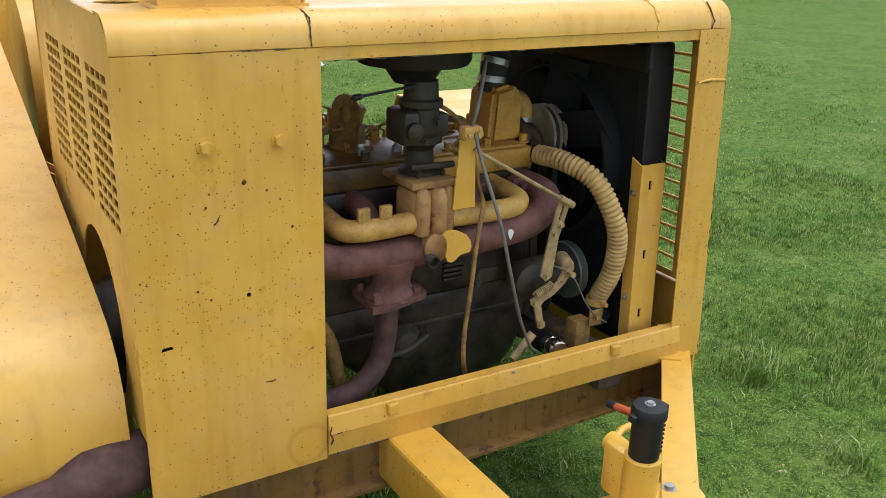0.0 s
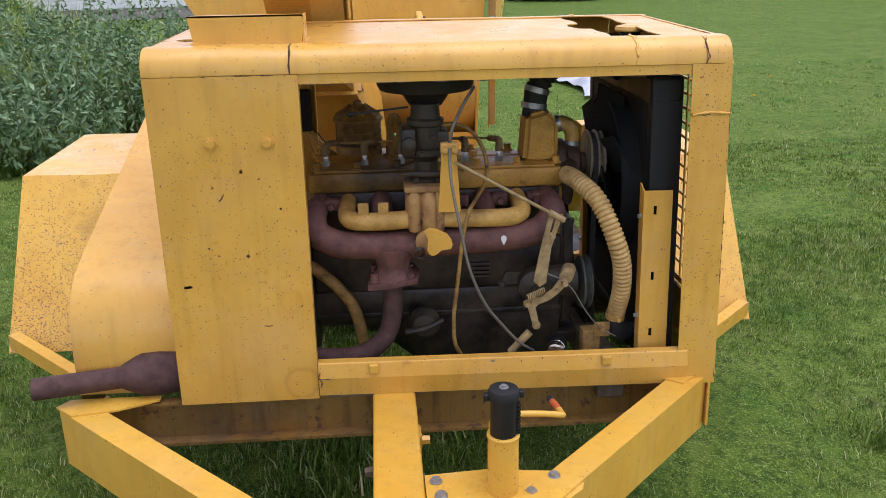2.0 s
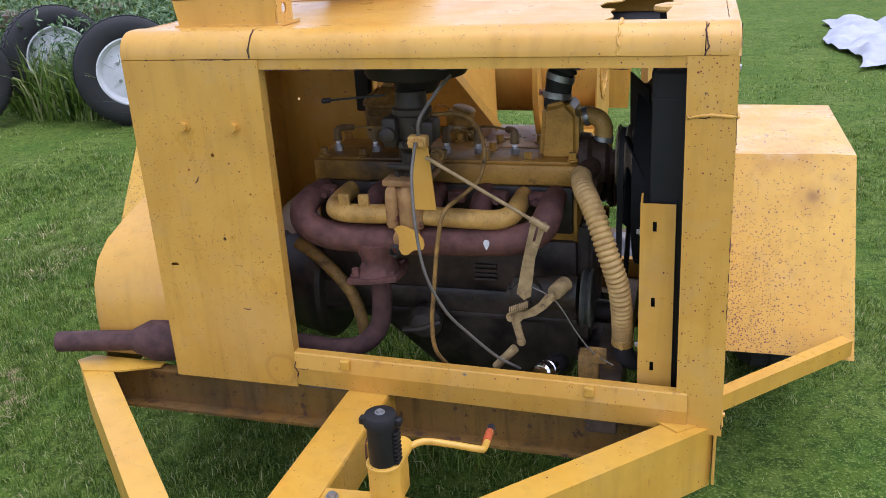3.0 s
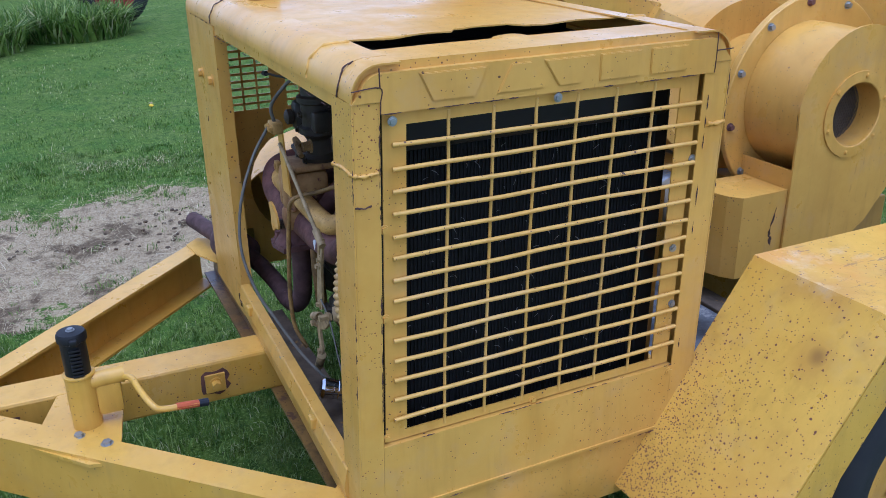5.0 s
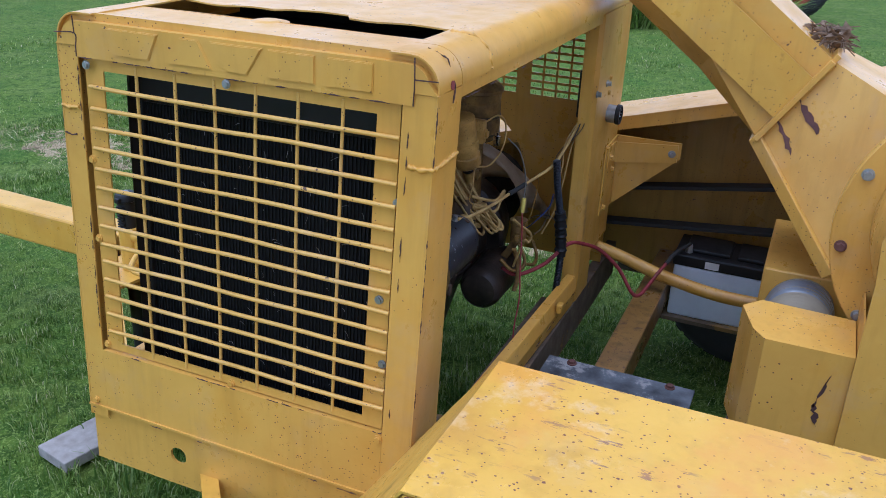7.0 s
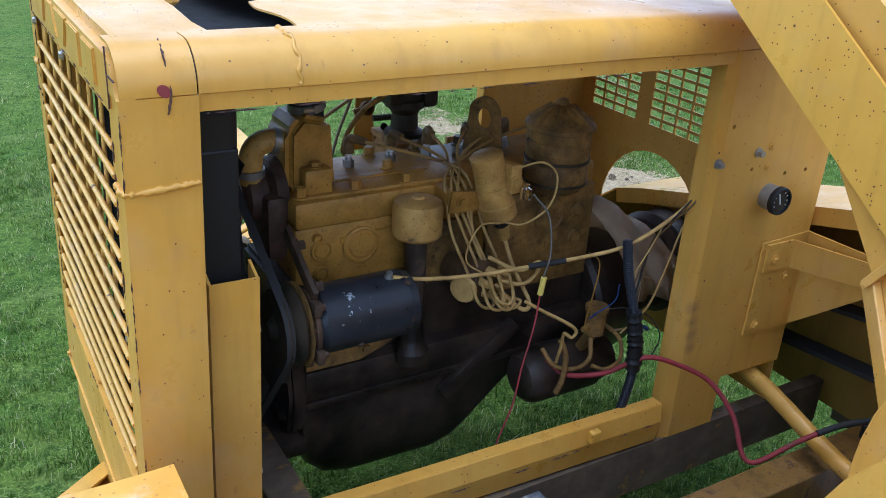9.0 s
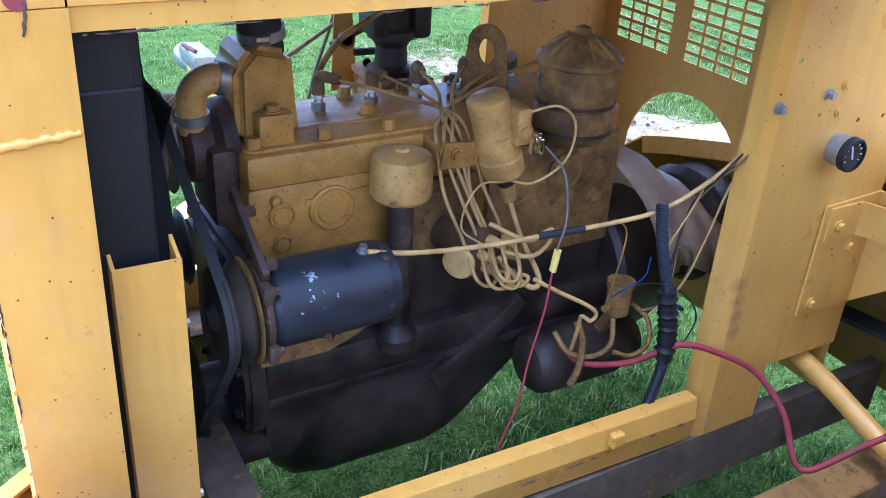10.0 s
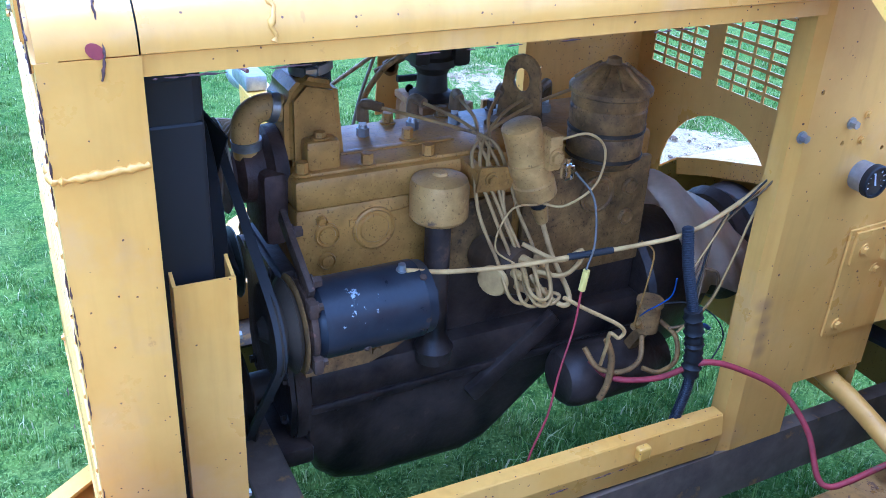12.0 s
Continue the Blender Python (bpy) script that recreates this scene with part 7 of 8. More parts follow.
prism(bm, [(cx1 + 0.004, (o + up * a + n * b).y, (o + up * a + n * b).z) for a, b in ((0.0, -0.115), (0.0, 0.0), (1.28, 0.0), (1.28, -0.115))], (0.006, 0, 0))
part("patch_plate", bm, yellow_bright, chute)
for k, (a, b) in enumerate(((tipA, lowL),)):
    bm = BM()
    beam(bm, (-0.761, a.y, a.z), (cx1 + 0.004, b.y, b.z), 0.012, 0.03, 0.002)
    part("edge_flange", bm, yellow, chute)
rnd = random.Random(5)
bm = BM()
for k in range(140):
    p = Vector((cx1 - 0.10 + rnd.uniform(-0.09, 0.08), lowT.y + rnd.uniform(-0.09, 0.015), lowT.z + 0.02 + rnd.uniform(-0.01, 0.03)))
    d = Vector((rnd.uniform(-1, 1), rnd.uniform(-1, 1), rnd.uniform(-0.4, 0.5))).normalized() * rnd.uniform(0.02, 0.05)
    if k % 3:
        tube(bm, [p - d, p + Vector((0, 0, 0.006)), p + d], 0.0016, 4, 3)
    else:
        e = d.cross(Vector((rnd.uniform(-1, 1), rnd.uniform(-1, 1), 1))).normalized() * rnd.uniform(0.006, 0.013)
        q = Vector((0, 0, rnd.uniform(0.003, 0.010)))
        prism(bm, [p - d * 0.6, p - e + q, p + d * 0.6, p + e + q], (0, 0, 0.0012))
nest = mark(part("twig_litter", bm, rough_metal("dry_twigs", (0.10, 0.06, 0.035), (0.26, 0.18, 0.11), 0.9, scale=60)), "dry leaves and twigs caught on the chute joint", "twigs", kind="stuff")
# feed hopper at the back
hop = thing("feed_hopper", (-0.8, 2.2, 0.4), "yellow sheet-metal feed hopper behind the drum", "hopper")
bm = BM()
prism(bm, [(-0.35, 1.98, 0.70), (-1.25, 1.98, 0.70), (-1.62, 2.0, 1.32), (-0.30, 2.0, 1.50)], (0, 0.005, 0))
part("front_sheet", bm, yellow_bright, hop)
bm = BM()
prism(bm, [(-0.30, 1.985, 0.70), (-0.22, 2.6, 0.70), (-0.10, 2.7, 1.5), (-0.29, 2.0, 1.5)], (0.005, 0, 0))
part("side_sheet", bm, yellow, hop)
bm = BM()
prism(bm, [(-1.25, 1.985, 0.70), (-1.33, 2.6, 0.70), (-1.75, 2.7, 1.45), (-1.62, 2.0, 1.32)], (-0.005, 0, 0))
part("side_sheet", bm, yellow, hop)
bm = BM()
box(bm, -0.30, -0.27, 1.96, 1.985, 0.72, 1.35, 0.003)
part("hinge_strip", bm, yellow_shaded, hop)
for x in (-1.60, -0.285):
    for z in (0.95, 1.18):
        bm = BM()
        bolt(bm, (x + (1.32 - z) * (0.55 if x < -1 else 0), 1.962 if x > -1 else 1.985, z), (0, -1, 0), 0.014, 0.02)
        part("hinge_bolt", bm, steel, hop)
bm = BM()
for x in (-1.2, -0.4):
    beam(bm, (x, 2.05, 0.40), (x, 2.05, 0.72), 0.05, 0.05)
part("leg", bm, frame_dark, hop)
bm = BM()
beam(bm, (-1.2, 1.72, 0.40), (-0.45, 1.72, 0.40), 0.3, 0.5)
part("drum_base", bm, yellow_shaded, chip)


def chute_face(p):
    """A point moved along x onto the flared side of the chute's lower section."""
    return Vector((-1.0106 + 0.2932 * p.y - 0.1981 * p.z, p.y, p.z))


def scab(name, pts, off, owner, mat=rusty, seed=1, lay=None):
    """A thin ragged scab of rust lying on a sheet."""
    rnd = random.Random(seed)
    bm = BM()
    pts = [Vector(p) + Vector((0, rnd.uniform(-1, 1), rnd.uniform(-1, 1))) * 0.003 for p in pts]
    prism(bm, [lay(p) for p in pts] if lay else pts, off)
    part(name, bm, mat, owner)


def streak(y0, z0, y1, z1, w, x, k=9):
    d = Vector((0, y1 - y0, z1 - z0))
    s = Vector((0, -d.z, d.y)).normalized()
    a = [Vector((x, y0, z0)) + d * (i / k) for i in range(k + 1)]
    left = [p + s * w * math.sin(math.pi * (0.06 + 0.88 * i / k)) * (0.7 + 0.5 * ((i * 7) % 3) / 2) for i, p in enumerate(a)]
    right = [p - s * w * math.sin(math.pi * (0.06 + 0.88 * i / k)) * (0.7 + 0.5 * ((i * 5) % 4) / 3) for i, p in enumerate(a)]
    return left + right[::-1]


scab("rust_scab", streak(1.228, 1.108, 1.280, 1.049, 0.008, -0.85), (0.0006, -0.0006, 0), chute, seed=2, lay=chute_face)
scab("rust_scab", streak(1.194, 1.058, 1.233, 0.995, 0.006, -0.85), (0.0006, -0.0006, 0), chute, seed=3, lay=chute_face)
scab("rust_scab", streak(1.386, 0.698, 1.368, 0.625, 0.003, -0.4246), (0.0008, 0, 0), chip, pipe_rust, 4)
scab("rust_scab", streak(1.368, 0.63, 1.381, 0.585, 0.005, -0.4246), (0.0008, 0, 0), chip, pipe_rust, 5)

# battery, pipe, deck
batt = thing("car_battery", (-1.40, 1.13, 0.31), "white-cased battery with dusty black lid on a tray", "battery")
bm = BM()
box(bm, -1.49, -1.322, 0.965, 1.285, 0.312, 0.478, 0.006)
for y in (1.045, 1.125, 1.205):
    box(bm, -1.3225, -1.319, y - 0.003, y + 0.003, 0.315, 0.475)
part("case", bm, white_plastic, batt)
bm = BM()
box(bm, -1.495, -1.317, 0.96, 1.29, 0.478, 0.515, 0.006)
box(bm, -1.47, -1.345, 0.99, 1.12, 0.515, 0.528, 0.004)
box(bm, -1.47, -1.345, 1.14, 1.27, 0.515, 0.528, 0.004)
part("lid", bm, black, batt, "dusty black lid")
for y in (1.0, 1.25):
    bm = BM()
    cyl(bm, (-1.345, y, 0.515), (-1.345, y, 0.54), 0.011, 0.009, seg=14)
    part("terminal", bm, steel, batt)
bm = BM()
box(bm, -1.3165, -1.3155, 1.055, 1.095, 0.484, 0.506)
part("label", bm, white_paint, batt)
bm = BM()
box(bm, -1.51, -1.30, 0.93, 1.32, 0.300, 0.312)
part("tray", bm, frame_dark, chassis)
bm = BM()
tube(bm, [(-1.25, 0.70, 0.525), (-1.248, 0.80, 0.505), (-1.235, 0.95, 0.47), (-1.22, 1.10, 0.452), (-1.215, 1.235, 0.452)], 0.0185, 14, 6)
mark(part("steel_pipe", bm, yellow, smooth=50), "yellow painted pipe running to the gear box", "pipe")
bm = BM()
box(bm, -0.655, -0.01, 0.785, 1.135, 0.452, 0.4605)
deck = mark(part("deck_plate", bm, deck_mat), "scuffed grey-black deck plate with bolts", "plate")
for x, y in ((-0.64, 0.845), (-0.64, 1.08)):
    bm = BM()
    bolt(bm, (x, y, 0.4605), (0, 0, 1), 0.009, 0.008)
    part("deck_bolt", bm, rusty, deck)
bm = BM()
box(bm, -0.13, -0.065, 0.757, 0.763, 0.48, 0.50, 0.002, Matrix.Translation((0.02, 0.02, 0.03)))
mark(part("small_bracket", bm, steel), "small grey steel bracket on the rail", "bracket")

# ---- background ----
make_wheel("spare_wheel", (-4.5, 4.45, 0.43), (0.62, -0.78, 0.05), 0.43, 0.24, white_paint, "old tyre on a flaking white rim standing in weeds")
make_wheel("spare_wheel", (-5.9, 4.05, 0.44), (0.85, -0.5, 0.1), 0.43, 0.26, black, "large bare black tyre leaning beside a parked wagon")
make_wheel("spare_wheel", (-5.6, 4.95, 0.46), (0.8, -0.6, 0.05), 0.45, 0.26, white_paint, "large tyre on a white rim leaning beside a parked wagon")
wagon = thing("farm_wagon", (-8.2, 6.6, 0.3), "dark low wagon frame on old tyres behind the lawn", "wagon")
bm = BM()
beam(bm, (-9.4, 5.6, 0.62), (-6.6, 7.6, 0.62), 0.9, 0.12)
part("bed", bm, frame_dark, wagon)
bm = BM()
beam(bm, (-9.0, 6.4, 0.38), (-7.2, 6.9, 0.38), 0.08, 0.08)
part("axle", bm, frame_dark, wagon)
red = thing("red_implement", (-11.2, -1.2, 0.3), "faded red farm implement standing at the lawn's edge", "implement")
bm = BM()
beam(bm, (-11.2, -2.6, 0.72), (-11.2, 0.6, 0.72), 0.7, 0.36, 0.02)
part("body", bm, red_paint, red)
bm = BM()
beam(bm, (-10.75, -0.85, 0.56), (-10.45, -1.45, 0.03), 0.22, 0.10, 0.01)
part("ramp", bm, white_paint, red, "white boxy leg")
make_wheel("implement_wheel", (-10.6, -2.15, 0.44), (1, 0.1, 0), 0.42, 0.25, red_paint, "dark tyre of the red implement")
make_wheel("implement_wheel", (-10.6, 0.75, 0.44), (1, 0.1, 0), 0.42, 0.25, red_paint, "dark tyre of the red implement")


def shed(at, yaw, w, h, label):
    s = thing("shed", at, label, "shed")
    m = Matrix.Translation(at) @ Matrix.Rotation(yaw, 4, "Z")
    for i in range(int(h / 0.2)):
        bm = BM()
        box(bm, -w / 2, w / 2, 0.0, 0.03, 0.25 + i * 0.2, 0.25 + i * 0.2 + 0.195, 0.006, m)
        part("siding_board", bm, white_paint, s)
    bm = BM()
    box(bm, -w / 2, w / 2, 0.03, 3.0, 0.0, h + 0.3, 0, m)
    part("core_wall", bm, wood, s)
    bm = BM()
    box(bm, -w / 2 - 0.2, w / 2 + 0.2, -0.3, 3.2, h + 0.3, h + 0.4, 0, m)
    part("roof", bm, frame_dark, s)


shed((-14.9, -5.4, 0), radians(84), 7.0, 2.4, "white board-sided shed beyond the lawn")
shed((-7.5, 18.5, 0), radians(15), 6.0, 2.4, "pale board-sided shed behind tall weeds")
bm = BM()
brick_red = rough_metal("old_brick", (0.3, 0.08, 0.05), (0.2, 0.06, 0.04), 0.9, scale=6)
box(bm, -11.2, -9.0, 16.4, 17.2, 0, 0.9, 0.03)
mark(part("brick_stack", bm, brick_red), "stack of old red bricks in the weeds", "brick stack")
# white tarp lying on the lawn
bm = BM()
rows = []
for i in range(22):
    row = []
    for j in range(34):
        u, v = i / 21, j / 33
        x, y = 1.25 + 0.75 * u + 0.10 * math.sin(v * 9), 6.6 + 3.2 * v + 0.15 * math.sin(u * 7)
        edge = min(u, 1 - u, v, 1 - v) * 8
        row.append(bm.verts.new((x, y, 0.045 + 0.22 * min(1, edge) * abs(noise.noise((x * 2.6, y * 2.2, 0.4))) + 0.04 * noise.noise((x * 7, y * 6, 1)))))
    rows.append(row)
for a, b in zip(rows, rows[1:]):
    for k in range(33):
        bm.faces.new((a[k], a[k + 1], b[k + 1], b[k]))
mark(part("tarp", bm, cloth_white, smooth=180), "crumpled white plastic tarp lying on the grass", "tarp")


# ---- grass ----
def blades(name, pts, heights, width, label, seed, bend=0.45, way=None):
    """Tapered bent blades, three joints each, in one mesh."""
    rng = np.random.default_rng(seed)
    n = len(pts)
    ang = rng.uniform(0, 2 * math.pi, n) if way is None else way + rng.normal(0, 0.8, n)
    lean = rng.uniform(0.1, bend * 2, n)
    lx, ly = np.cos(ang) * lean, np.sin(ang) * lean
    turn = ang + math.pi / 2 + rng.uniform(-0.6, 0.6, n)
    far = 1 + 0.22 * np.maximum(0, np.hypot(pts[:, 0] + 0.6, pts[:, 1] - 0.4) - 2.0)
    wx, wy = np.cos(turn) * width * far, np.sin(turn) * width * far
    wid = rng.uniform(0.6, 1.3, n)
    h = heights
    base = np.c_[pts, np.full(n, -0.005)]
    v = np.empty((n, 5, 3))
    for k, (f, s) in enumerate(((0.0, 1.0), (0.55, 0.75))):
        c = base + np.c_[lx * h * f * f, ly * h * f * f, h * f]
        off = np.c_[wx * wid * s, wy * wid * s, np.zeros(n)]
        v[:, 2 * k], v[:, 2 * k + 1] = c - off, c + off
    v[:, 4] = base + np.c_[lx * h, ly * h, h * (1 - 0.25 * lean)]
    idx = (np.arange(n) * 5)[:, None]
    quad = idx + np.array([[0, 1, 3, 2]])
    tri = idx + np.array([[2, 3, 4]])
    me = bpy.data.meshes.new(name)
    me.from_pydata(v.reshape(-1, 3).tolist(), [], quad.tolist() + tri.tolist())
    me.materials.append(blade_mat)
    ob = new(name, me)
    return tagged(ob, label, "grass", kind="stuff")


rng = np.random.default_rng(11)


def clumped(n, x0, x1, y0, y1, keep, size, spread, tall):
    """Blades in small tussocks: their places, heights and common lean."""
    p = np.c_[rng.uniform(x0, x1, n), rng.uniform(y0, y1, n)]
    p = p[np.array([rng.random() < keep(x, y) for x, y in p])]
    k = rng.integers(max(1, size // 2), size * 3 // 2 + 1, len(p))
    own = np.repeat(np.arange(len(p)), k)
    h = tall * rng.uniform(0.55, 1.35, len(p)) * (0.85 + 0.5 * np.array([noise.noise((x * 1.7, y * 1.7, 2)) for x, y in p]))
    way = rng.uniform(0, 2 * math.pi, len(p))
    return p[own] + rng.normal(0, spread, (len(own), 2)), h[own] * rng.uniform(0.6, 1.15, len(own)), way[own]


def worn(x, y):
    return 1.0 - 0.96 * min(1.0, max(0.0, bare_at(x, y) * 1.5 + 1.5 * noise.noise((x * 2.6, y * 2.6, 0)) - 0.2))


def lawn_keep(x, y):
    far = max(0.0, math.hypot(x + 0.6, y - 0.4) - 2.2)
    return (1.0 / (1 + 0.22 * far * far)) * worn(x, y)


pts, hh, way = clumped(62000, -4.6, 3.4, -3.2, 4.6, lawn_keep, 12, 0.016, 0.034)
blades("lawn_grass", pts, hh, 0.0016, "short green lawn grass blades", 3, way=way)
pts, hh, way = clumped(56000, -9.0, 7.0, -5.5, 9.0, lambda x, y: (0.0 if -4.6 < x < 3.4 and -3.2 < y < 4.6 else 1.0 / (1 + 0.05 * ((x + 0.6) ** 2 + (y - 0.4) ** 2))) * worn(x, y), 9, 0.04, 0.030)
blades("lawn_grass", pts, hh, 0.0019, "short green lawn grass blades", 4, way=way)


def make_straw(n):
    """Dry mown stems lying on the bare soil, in one mesh."""
    p = np.c_[rng.uniform(-4.9, -1.5, n), rng.uniform(-4.2, 2.2, n)]
    p = p[np.array([bare_at(x, y) + 0.5 * noise.noise((x * 2.5, y * 2.5, 5)) > 0.25 for x, y in p])]
    n = len(p)
    a, ln, w = rng.uniform(0, 2 * math.pi, n), rng.uniform(0.008, 0.034, n), rng.uniform(0.0006, 0.0013, n)
    z0, dz = rng.uniform(0.012, 0.03, n), rng.uniform(-0.012, 0.016, n)
    d, e = np.c_[np.cos(a) * ln, np.sin(a) * ln, dz], np.c_[-np.sin(a) * w, np.cos(a) * w, np.zeros(n)]
    c = np.c_[p, z0]
    v = np.stack([c - d - e, c + d - e * 0.5, c + d + e * 0.5, c - d + e], 1).reshape(-1, 3)
    me = bpy.data.meshes.new("straw")
    me.from_pydata(v.tolist(), [], np.arange(len(v)).reshape(-1, 4).tolist())

    def build(n, l, b):
        geo = n.new("ShaderNodeNewGeometry")
        l.new(ramp(n, l, geo.outputs["Random Per Island"], [(0.0, (0.13, 0.095, 0.04)), (0.5, (0.40, 0.31, 0.155)), (0.9, (0.56, 0.46, 0.25)), (1.0, (0.68, 0.60, 0.40))]), b.inputs["Base Color"])
        b.inputs["Roughness"].default_value = 0.8
    me.materials.append(material("dry_straw", build))
    tagged(new("straw", me), "dry pale straw scattered over bare soil", "straw", kind="stuff")


make_straw(34000)


def make_clods(n):
    """Crumbled lumps of dark earth on the bare strip, thickest along two furrows."""
    me, v, f = bpy.data.meshes.new("soil_clods"), [], []
    unit = bmesh.new()
    bmesh.ops.create_icosphere(unit, subdivisions=2, radius=1.0)
    ball = np.array([q.co[:] for q in unit.verts])
    tris = np.array([[q.index for q in t.verts] for t in unit.faces])
    unit.free()
    for _ in range(n):
        x, y = rng.uniform(-4.2, -1.7), rng.uniform(-2.6, 1.4)
        if bare_at(x, y) + 0.9 * noise.noise((x * 2.2, y * 1.1, 9)) < 1.02:
            continue
        r = rng.uniform(0.005, 0.012) if rng.random() < 0.9 else rng.uniform(0.014, 0.022)
        d = np.array([1 + 0.5 * noise.noise((q * 1.7 + len(v)).tolist()) for q in ball])
        a = rng.uniform(0, 6.28)
        p = ball * d[:, None] * r * np.array([rng.uniform(0.8, 1.5), 1.0, rng.uniform(0.4, 0.7)])
        p = np.c_[p[:, 0] * math.cos(a) - p[:, 1] * math.sin(a), p[:, 0] * math.sin(a) + p[:, 1] * math.cos(a), p[:, 2]]
        f += (tris + len(v)).tolist()
        v += (p + np.array([x, y, 0.010 + r * 0.2])).tolist()
    me.from_pydata(v, [], f)
    me.materials.append(rough_metal("dark_crumbly_earth", (0.12, 0.078, 0.042), (0.065, 0.043, 0.025), 0.95, scale=30, strength=0.8, spot=(0.24, 0.17, 0.09), spot_at=0.60))
    tagged(new("soil_clods", me), "dark crumbly earth clods on bare soil", "soil", kind="stuff")


make_clods(1500)


def tuft(cx, cy, rad, n, h0, h1, seed, width=0.004):
    r = np.random.default_rng(seed)
    a, d = r.uniform(0, 2 * math.pi, n), rad * np.sqrt(r.uniform(0, 1, n))
    p = np.c_[cx + d * np.cos(a), cy + d * np.sin(a)]
    return p, r.uniform(h0, h1, n)


sets = [tuft(-3.7, 4.9, 0.8, 3000, 0.12, 0.4, 1), tuft(-5.2, 5.6, 1.2, 4500, 0.3, 0.8, 2), tuft(-3.3, 7.0, 1.5, 6000, 0.3, 0.8, 3), tuft(-6.5, 9.0, 2.2, 9000, 0.4, 1.0, 4), tuft(-2.4, 8.5, 1.0, 3500, 0.2, 0.6, 8), tuft(-9.4, -1.1, 0.75, 5000, 0.12, 0.5, 5), tuft(-10.0, 0.2, 0.6, 3000, 0.15, 0.5, 6), tuft(-7.6, 6.0, 1.5, 6000, 0.2, 0.55, 7), tuft(-9.5, 13.0, 3.0, 9000, 0.5, 1.1, 9), tuft(-10.3, -2.3, 0.5, 1600, 0.1, 0.4, 10)]
blades("tall_weeds", np.concatenate([s[0] for s in sets]), np.concatenate([s[1] for s in sets]), 0.006, "tall tangled green weeds and meadow grass", 9, 0.6)
sets = [tuft(0.75, 0.35, 0.10, 140, 0.05, 0.13, 21), tuft(0.6, -0.15, 0.08, 90, 0.04, 0.11, 22), tuft(-0.70, 0.55, 0.25, 500, 0.05, 0.12, 23), tuft(-0.95, 0.40, 0.2, 350, 0.04, 0.12, 24), tuft(-0.5, -0.2, 0.3, 450, 0.04, 0.10, 25), tuft(-1.3, -0.3, 0.3, 350, 0.04, 0.10, 26), tuft(-1.0, 1.0, 0.25, 350, 0.04, 0.10, 27)]
blades("grass_tufts", np.concatenate([s[0] for s in sets]), np.concatenate([s[1] for s in sets]), 0.003, "longer uncut grass tufts round the trailer", 12)


def leafy(name, clumps, label, mat, seed, big=1.0):
    """Airy weeds: many small pointed leaves round wandering stems, in one mesh."""
    r = np.random.default_rng(seed)
    out = []
    for cx, cy, rad, height, stems in clumps:
        for s in range(stems):
            a, d = r.uniform(0, 2 * math.pi), rad * math.sqrt(r.random())
            h = height * r.uniform(0.5, 1.0)
            lx, ly = r.uniform(-0.25, 0.25, 2)
            k = int(34 * h / height) + 8
            t = r.uniform(0.15 if big < 2 else 0.02, 1.0, k)
            c = np.c_[cx + d * math.cos(a) + lx * h * t * t, cy + d * math.sin(a) + ly * h * t * t, h * t]
            c[:, :2] += big * r.normal(0, 0.03, (k, 2)) * (1.2 - t)[:, None]
            u = r.normal(0, 1, (k, 3))
            u /= np.linalg.norm(u, axis=1)[:, None]
            w = np.cross(u, r.normal(0, 1, (k, 3)))
            w /= np.linalg.norm(w, axis=1)[:, None]
            ln = big * r.uniform(0.02, 0.05, k)[:, None]
            out.append(np.stack([c - u * ln, c + w * ln * 0.28, c + u * ln, c - w * ln * 0.28], 1))
    v = np.concatenate(out).reshape(-1, 3)
    me = bpy.data.meshes.new(name)
    me.from_pydata(v.tolist(), [], np.arange(len(v)).reshape(-1, 4).tolist())
    me.materials.append(mat)
    return tagged(new(name, me), label, "weeds", kind="stuff")


def weed_build(n, l, b):
    geo = n.new("ShaderNodeNewGeometry")
    l.new(ramp(n, l, geo.outputs["Random Per Island"], [(0.0, (0.055, 0.115, 0.035)), (0.5, (0.12, 0.20, 0.075)), (1.0, (0.22, 0.30, 0.14))]), b.inputs["Base Color"])
    b.inputs["Roughness"].default_value = 0.6


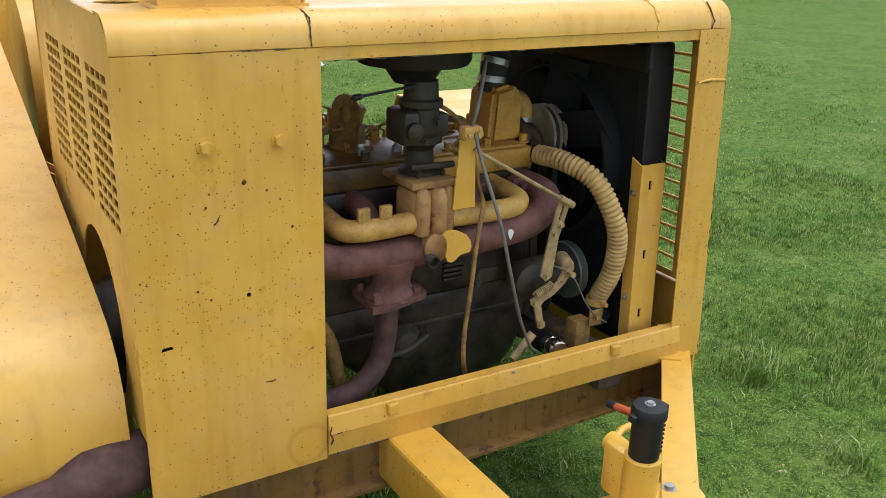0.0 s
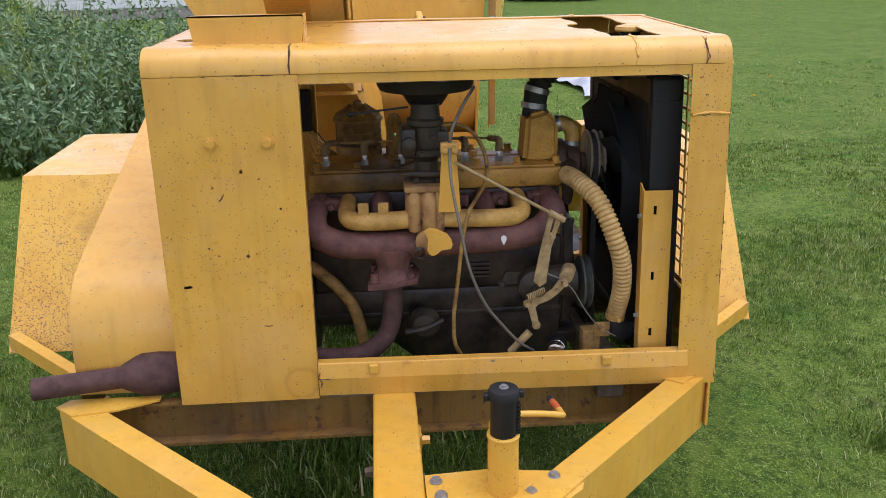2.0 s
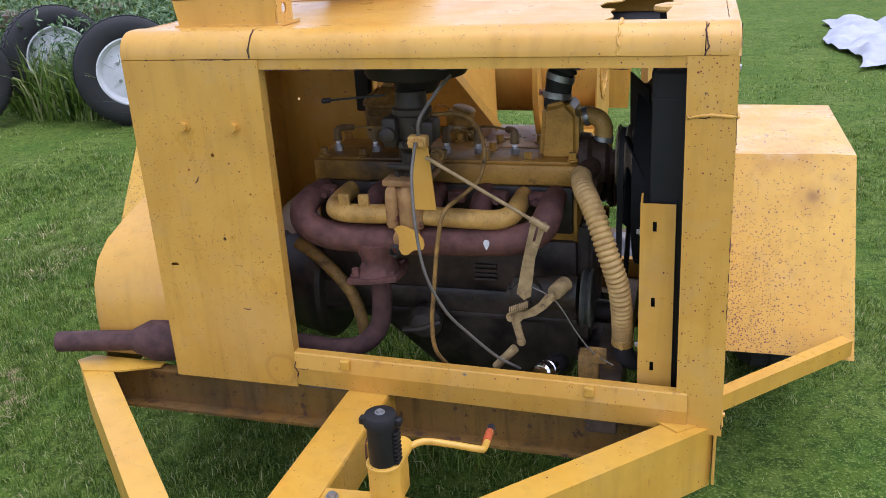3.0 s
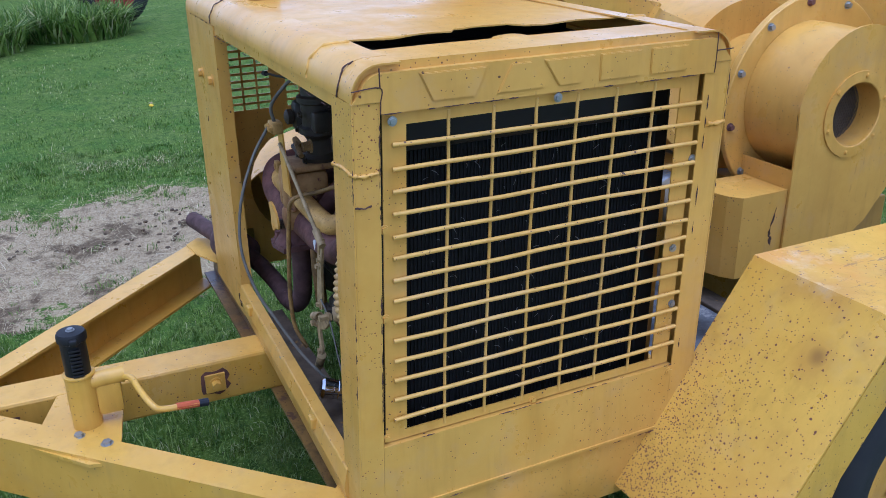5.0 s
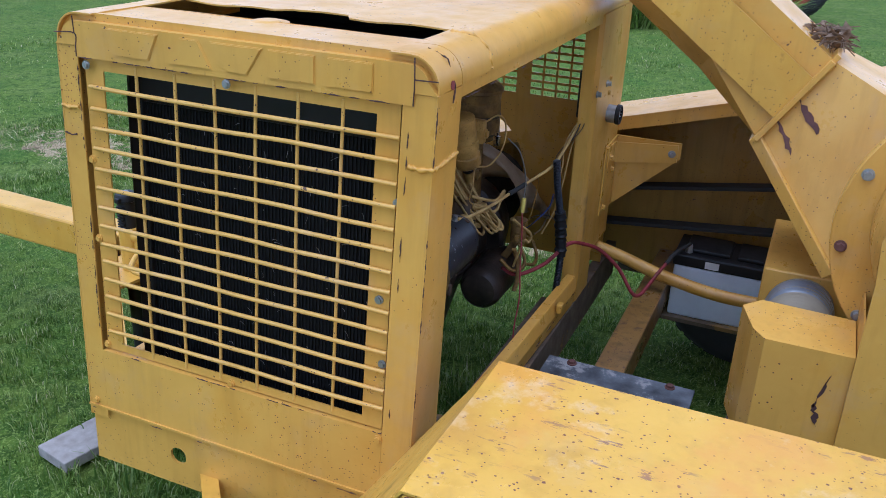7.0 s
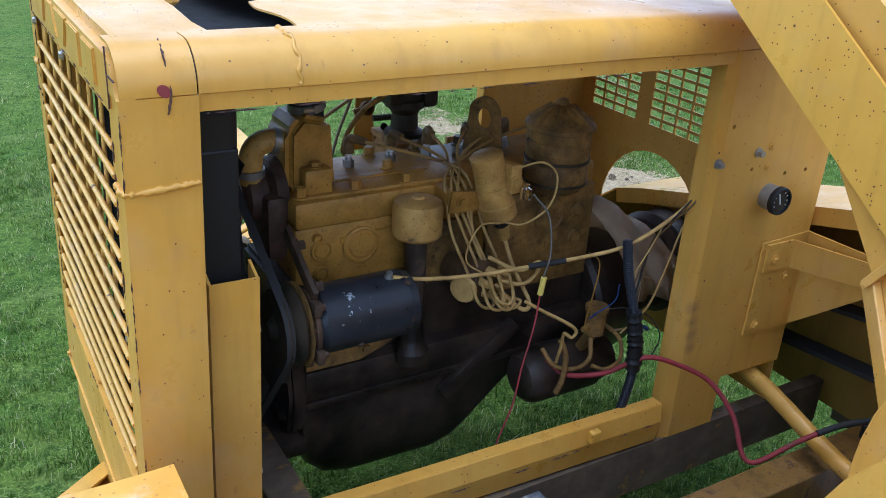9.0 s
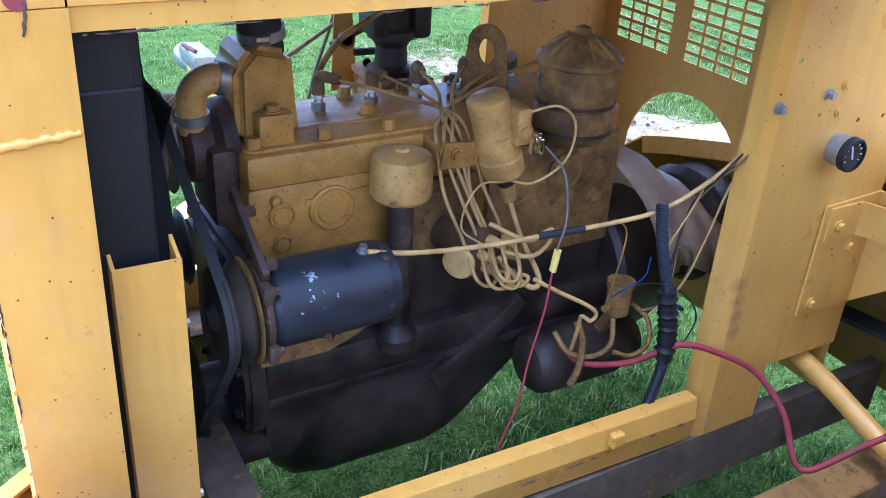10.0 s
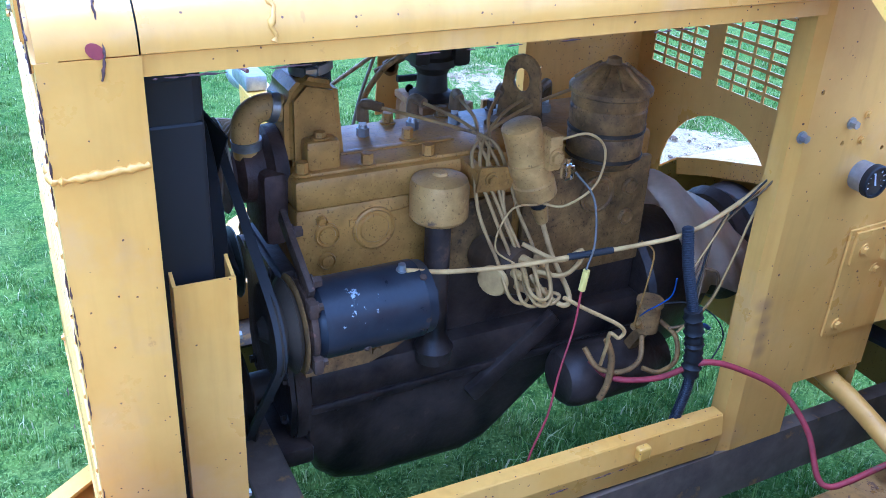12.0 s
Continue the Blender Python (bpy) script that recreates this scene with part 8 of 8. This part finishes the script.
leafy("leafy_weeds", [(-3.2, 4.6, 0.5, 0.7, 110), (-5.0, 5.4, 1.0, 0.95, 240), (-3.2, 5.6, 0.7, 0.9, 140), (-6.2, 7.0, 1.6, 1.2, 320), (-3.6, 7.6, 1.4, 1.1, 280), (-2.2, 8.4, 1.0, 0.8, 160), (-9.6, -1.3, 0.7, 0.6, 90), (-8.2, 8.6, 1.8, 1.3, 260)], "pale grey-green leafy weeds growing tall beside the lawn", material("weed_leaf", weed_build), 31)


def shrub_build(n, l, b):
    geo = n.new("ShaderNodeNewGeometry")
    l.new(ramp(n, l, geo.outputs["Random Per Island"], [(0.0, (0.018, 0.04, 0.016)), (0.6, (0.04, 0.075, 0.028)), (1.0, (0.075, 0.12, 0.045))]), b.inputs["Base Color"])
    b.inputs["Roughness"].default_value = 0.6


shrub_leaf = material("shrub_leaf", shrub_build)
for spot, (x, y, rad, tall) in enumerate(((4.3, 23.4, 1.3, 2.6), (13.2, 24.0, 1.5, 2.6), (16.4, 23.0, 1.7, 2.8), (15.9, 13.6, 1.0, 2.4), (8.0, 27.5, 1.6, 3.0), (21.5, 20.5, 1.6, 2.8))):
    leafy("shrub", [(x, y, rad, tall, 130)], "dark green bushy shrub at the lawn's far edge", shrub_leaf, 70 + spot, 5.0)
yellow_petal = rough_metal("yellow_petals", (0.8, 0.55, 0.02), (0.7, 0.42, 0.01), 0.6)
for x, y in ((-0.62, 0.60), (-0.62, -0.02), (-4.2, 1.6), (-5.6, 0.4), (-6.3, -0.9), (3.6, 7.6), (2.9, 6.4), (-4.8, -1.9), (-1.0, -1.6)):
    bm = BM()
    lathe(bm, (x, y, 0.045), (0.2, 0.1, 1), [(0.004, -0.004), (0.014, 0.0), (0.018, 0.006), (0.010, 0.012), (0.002, 0.013)], 12)
    fl = mark(part("dandelion", bm, yellow_petal), "small yellow dandelion flower in the grass", "flower", "dandelions")
    bm = BM()
    cyl(bm, (x, y, -0.005), (x, y, 0.045), 0.0025, seg=6)
    part("stem", bm, blade_mat, fl)
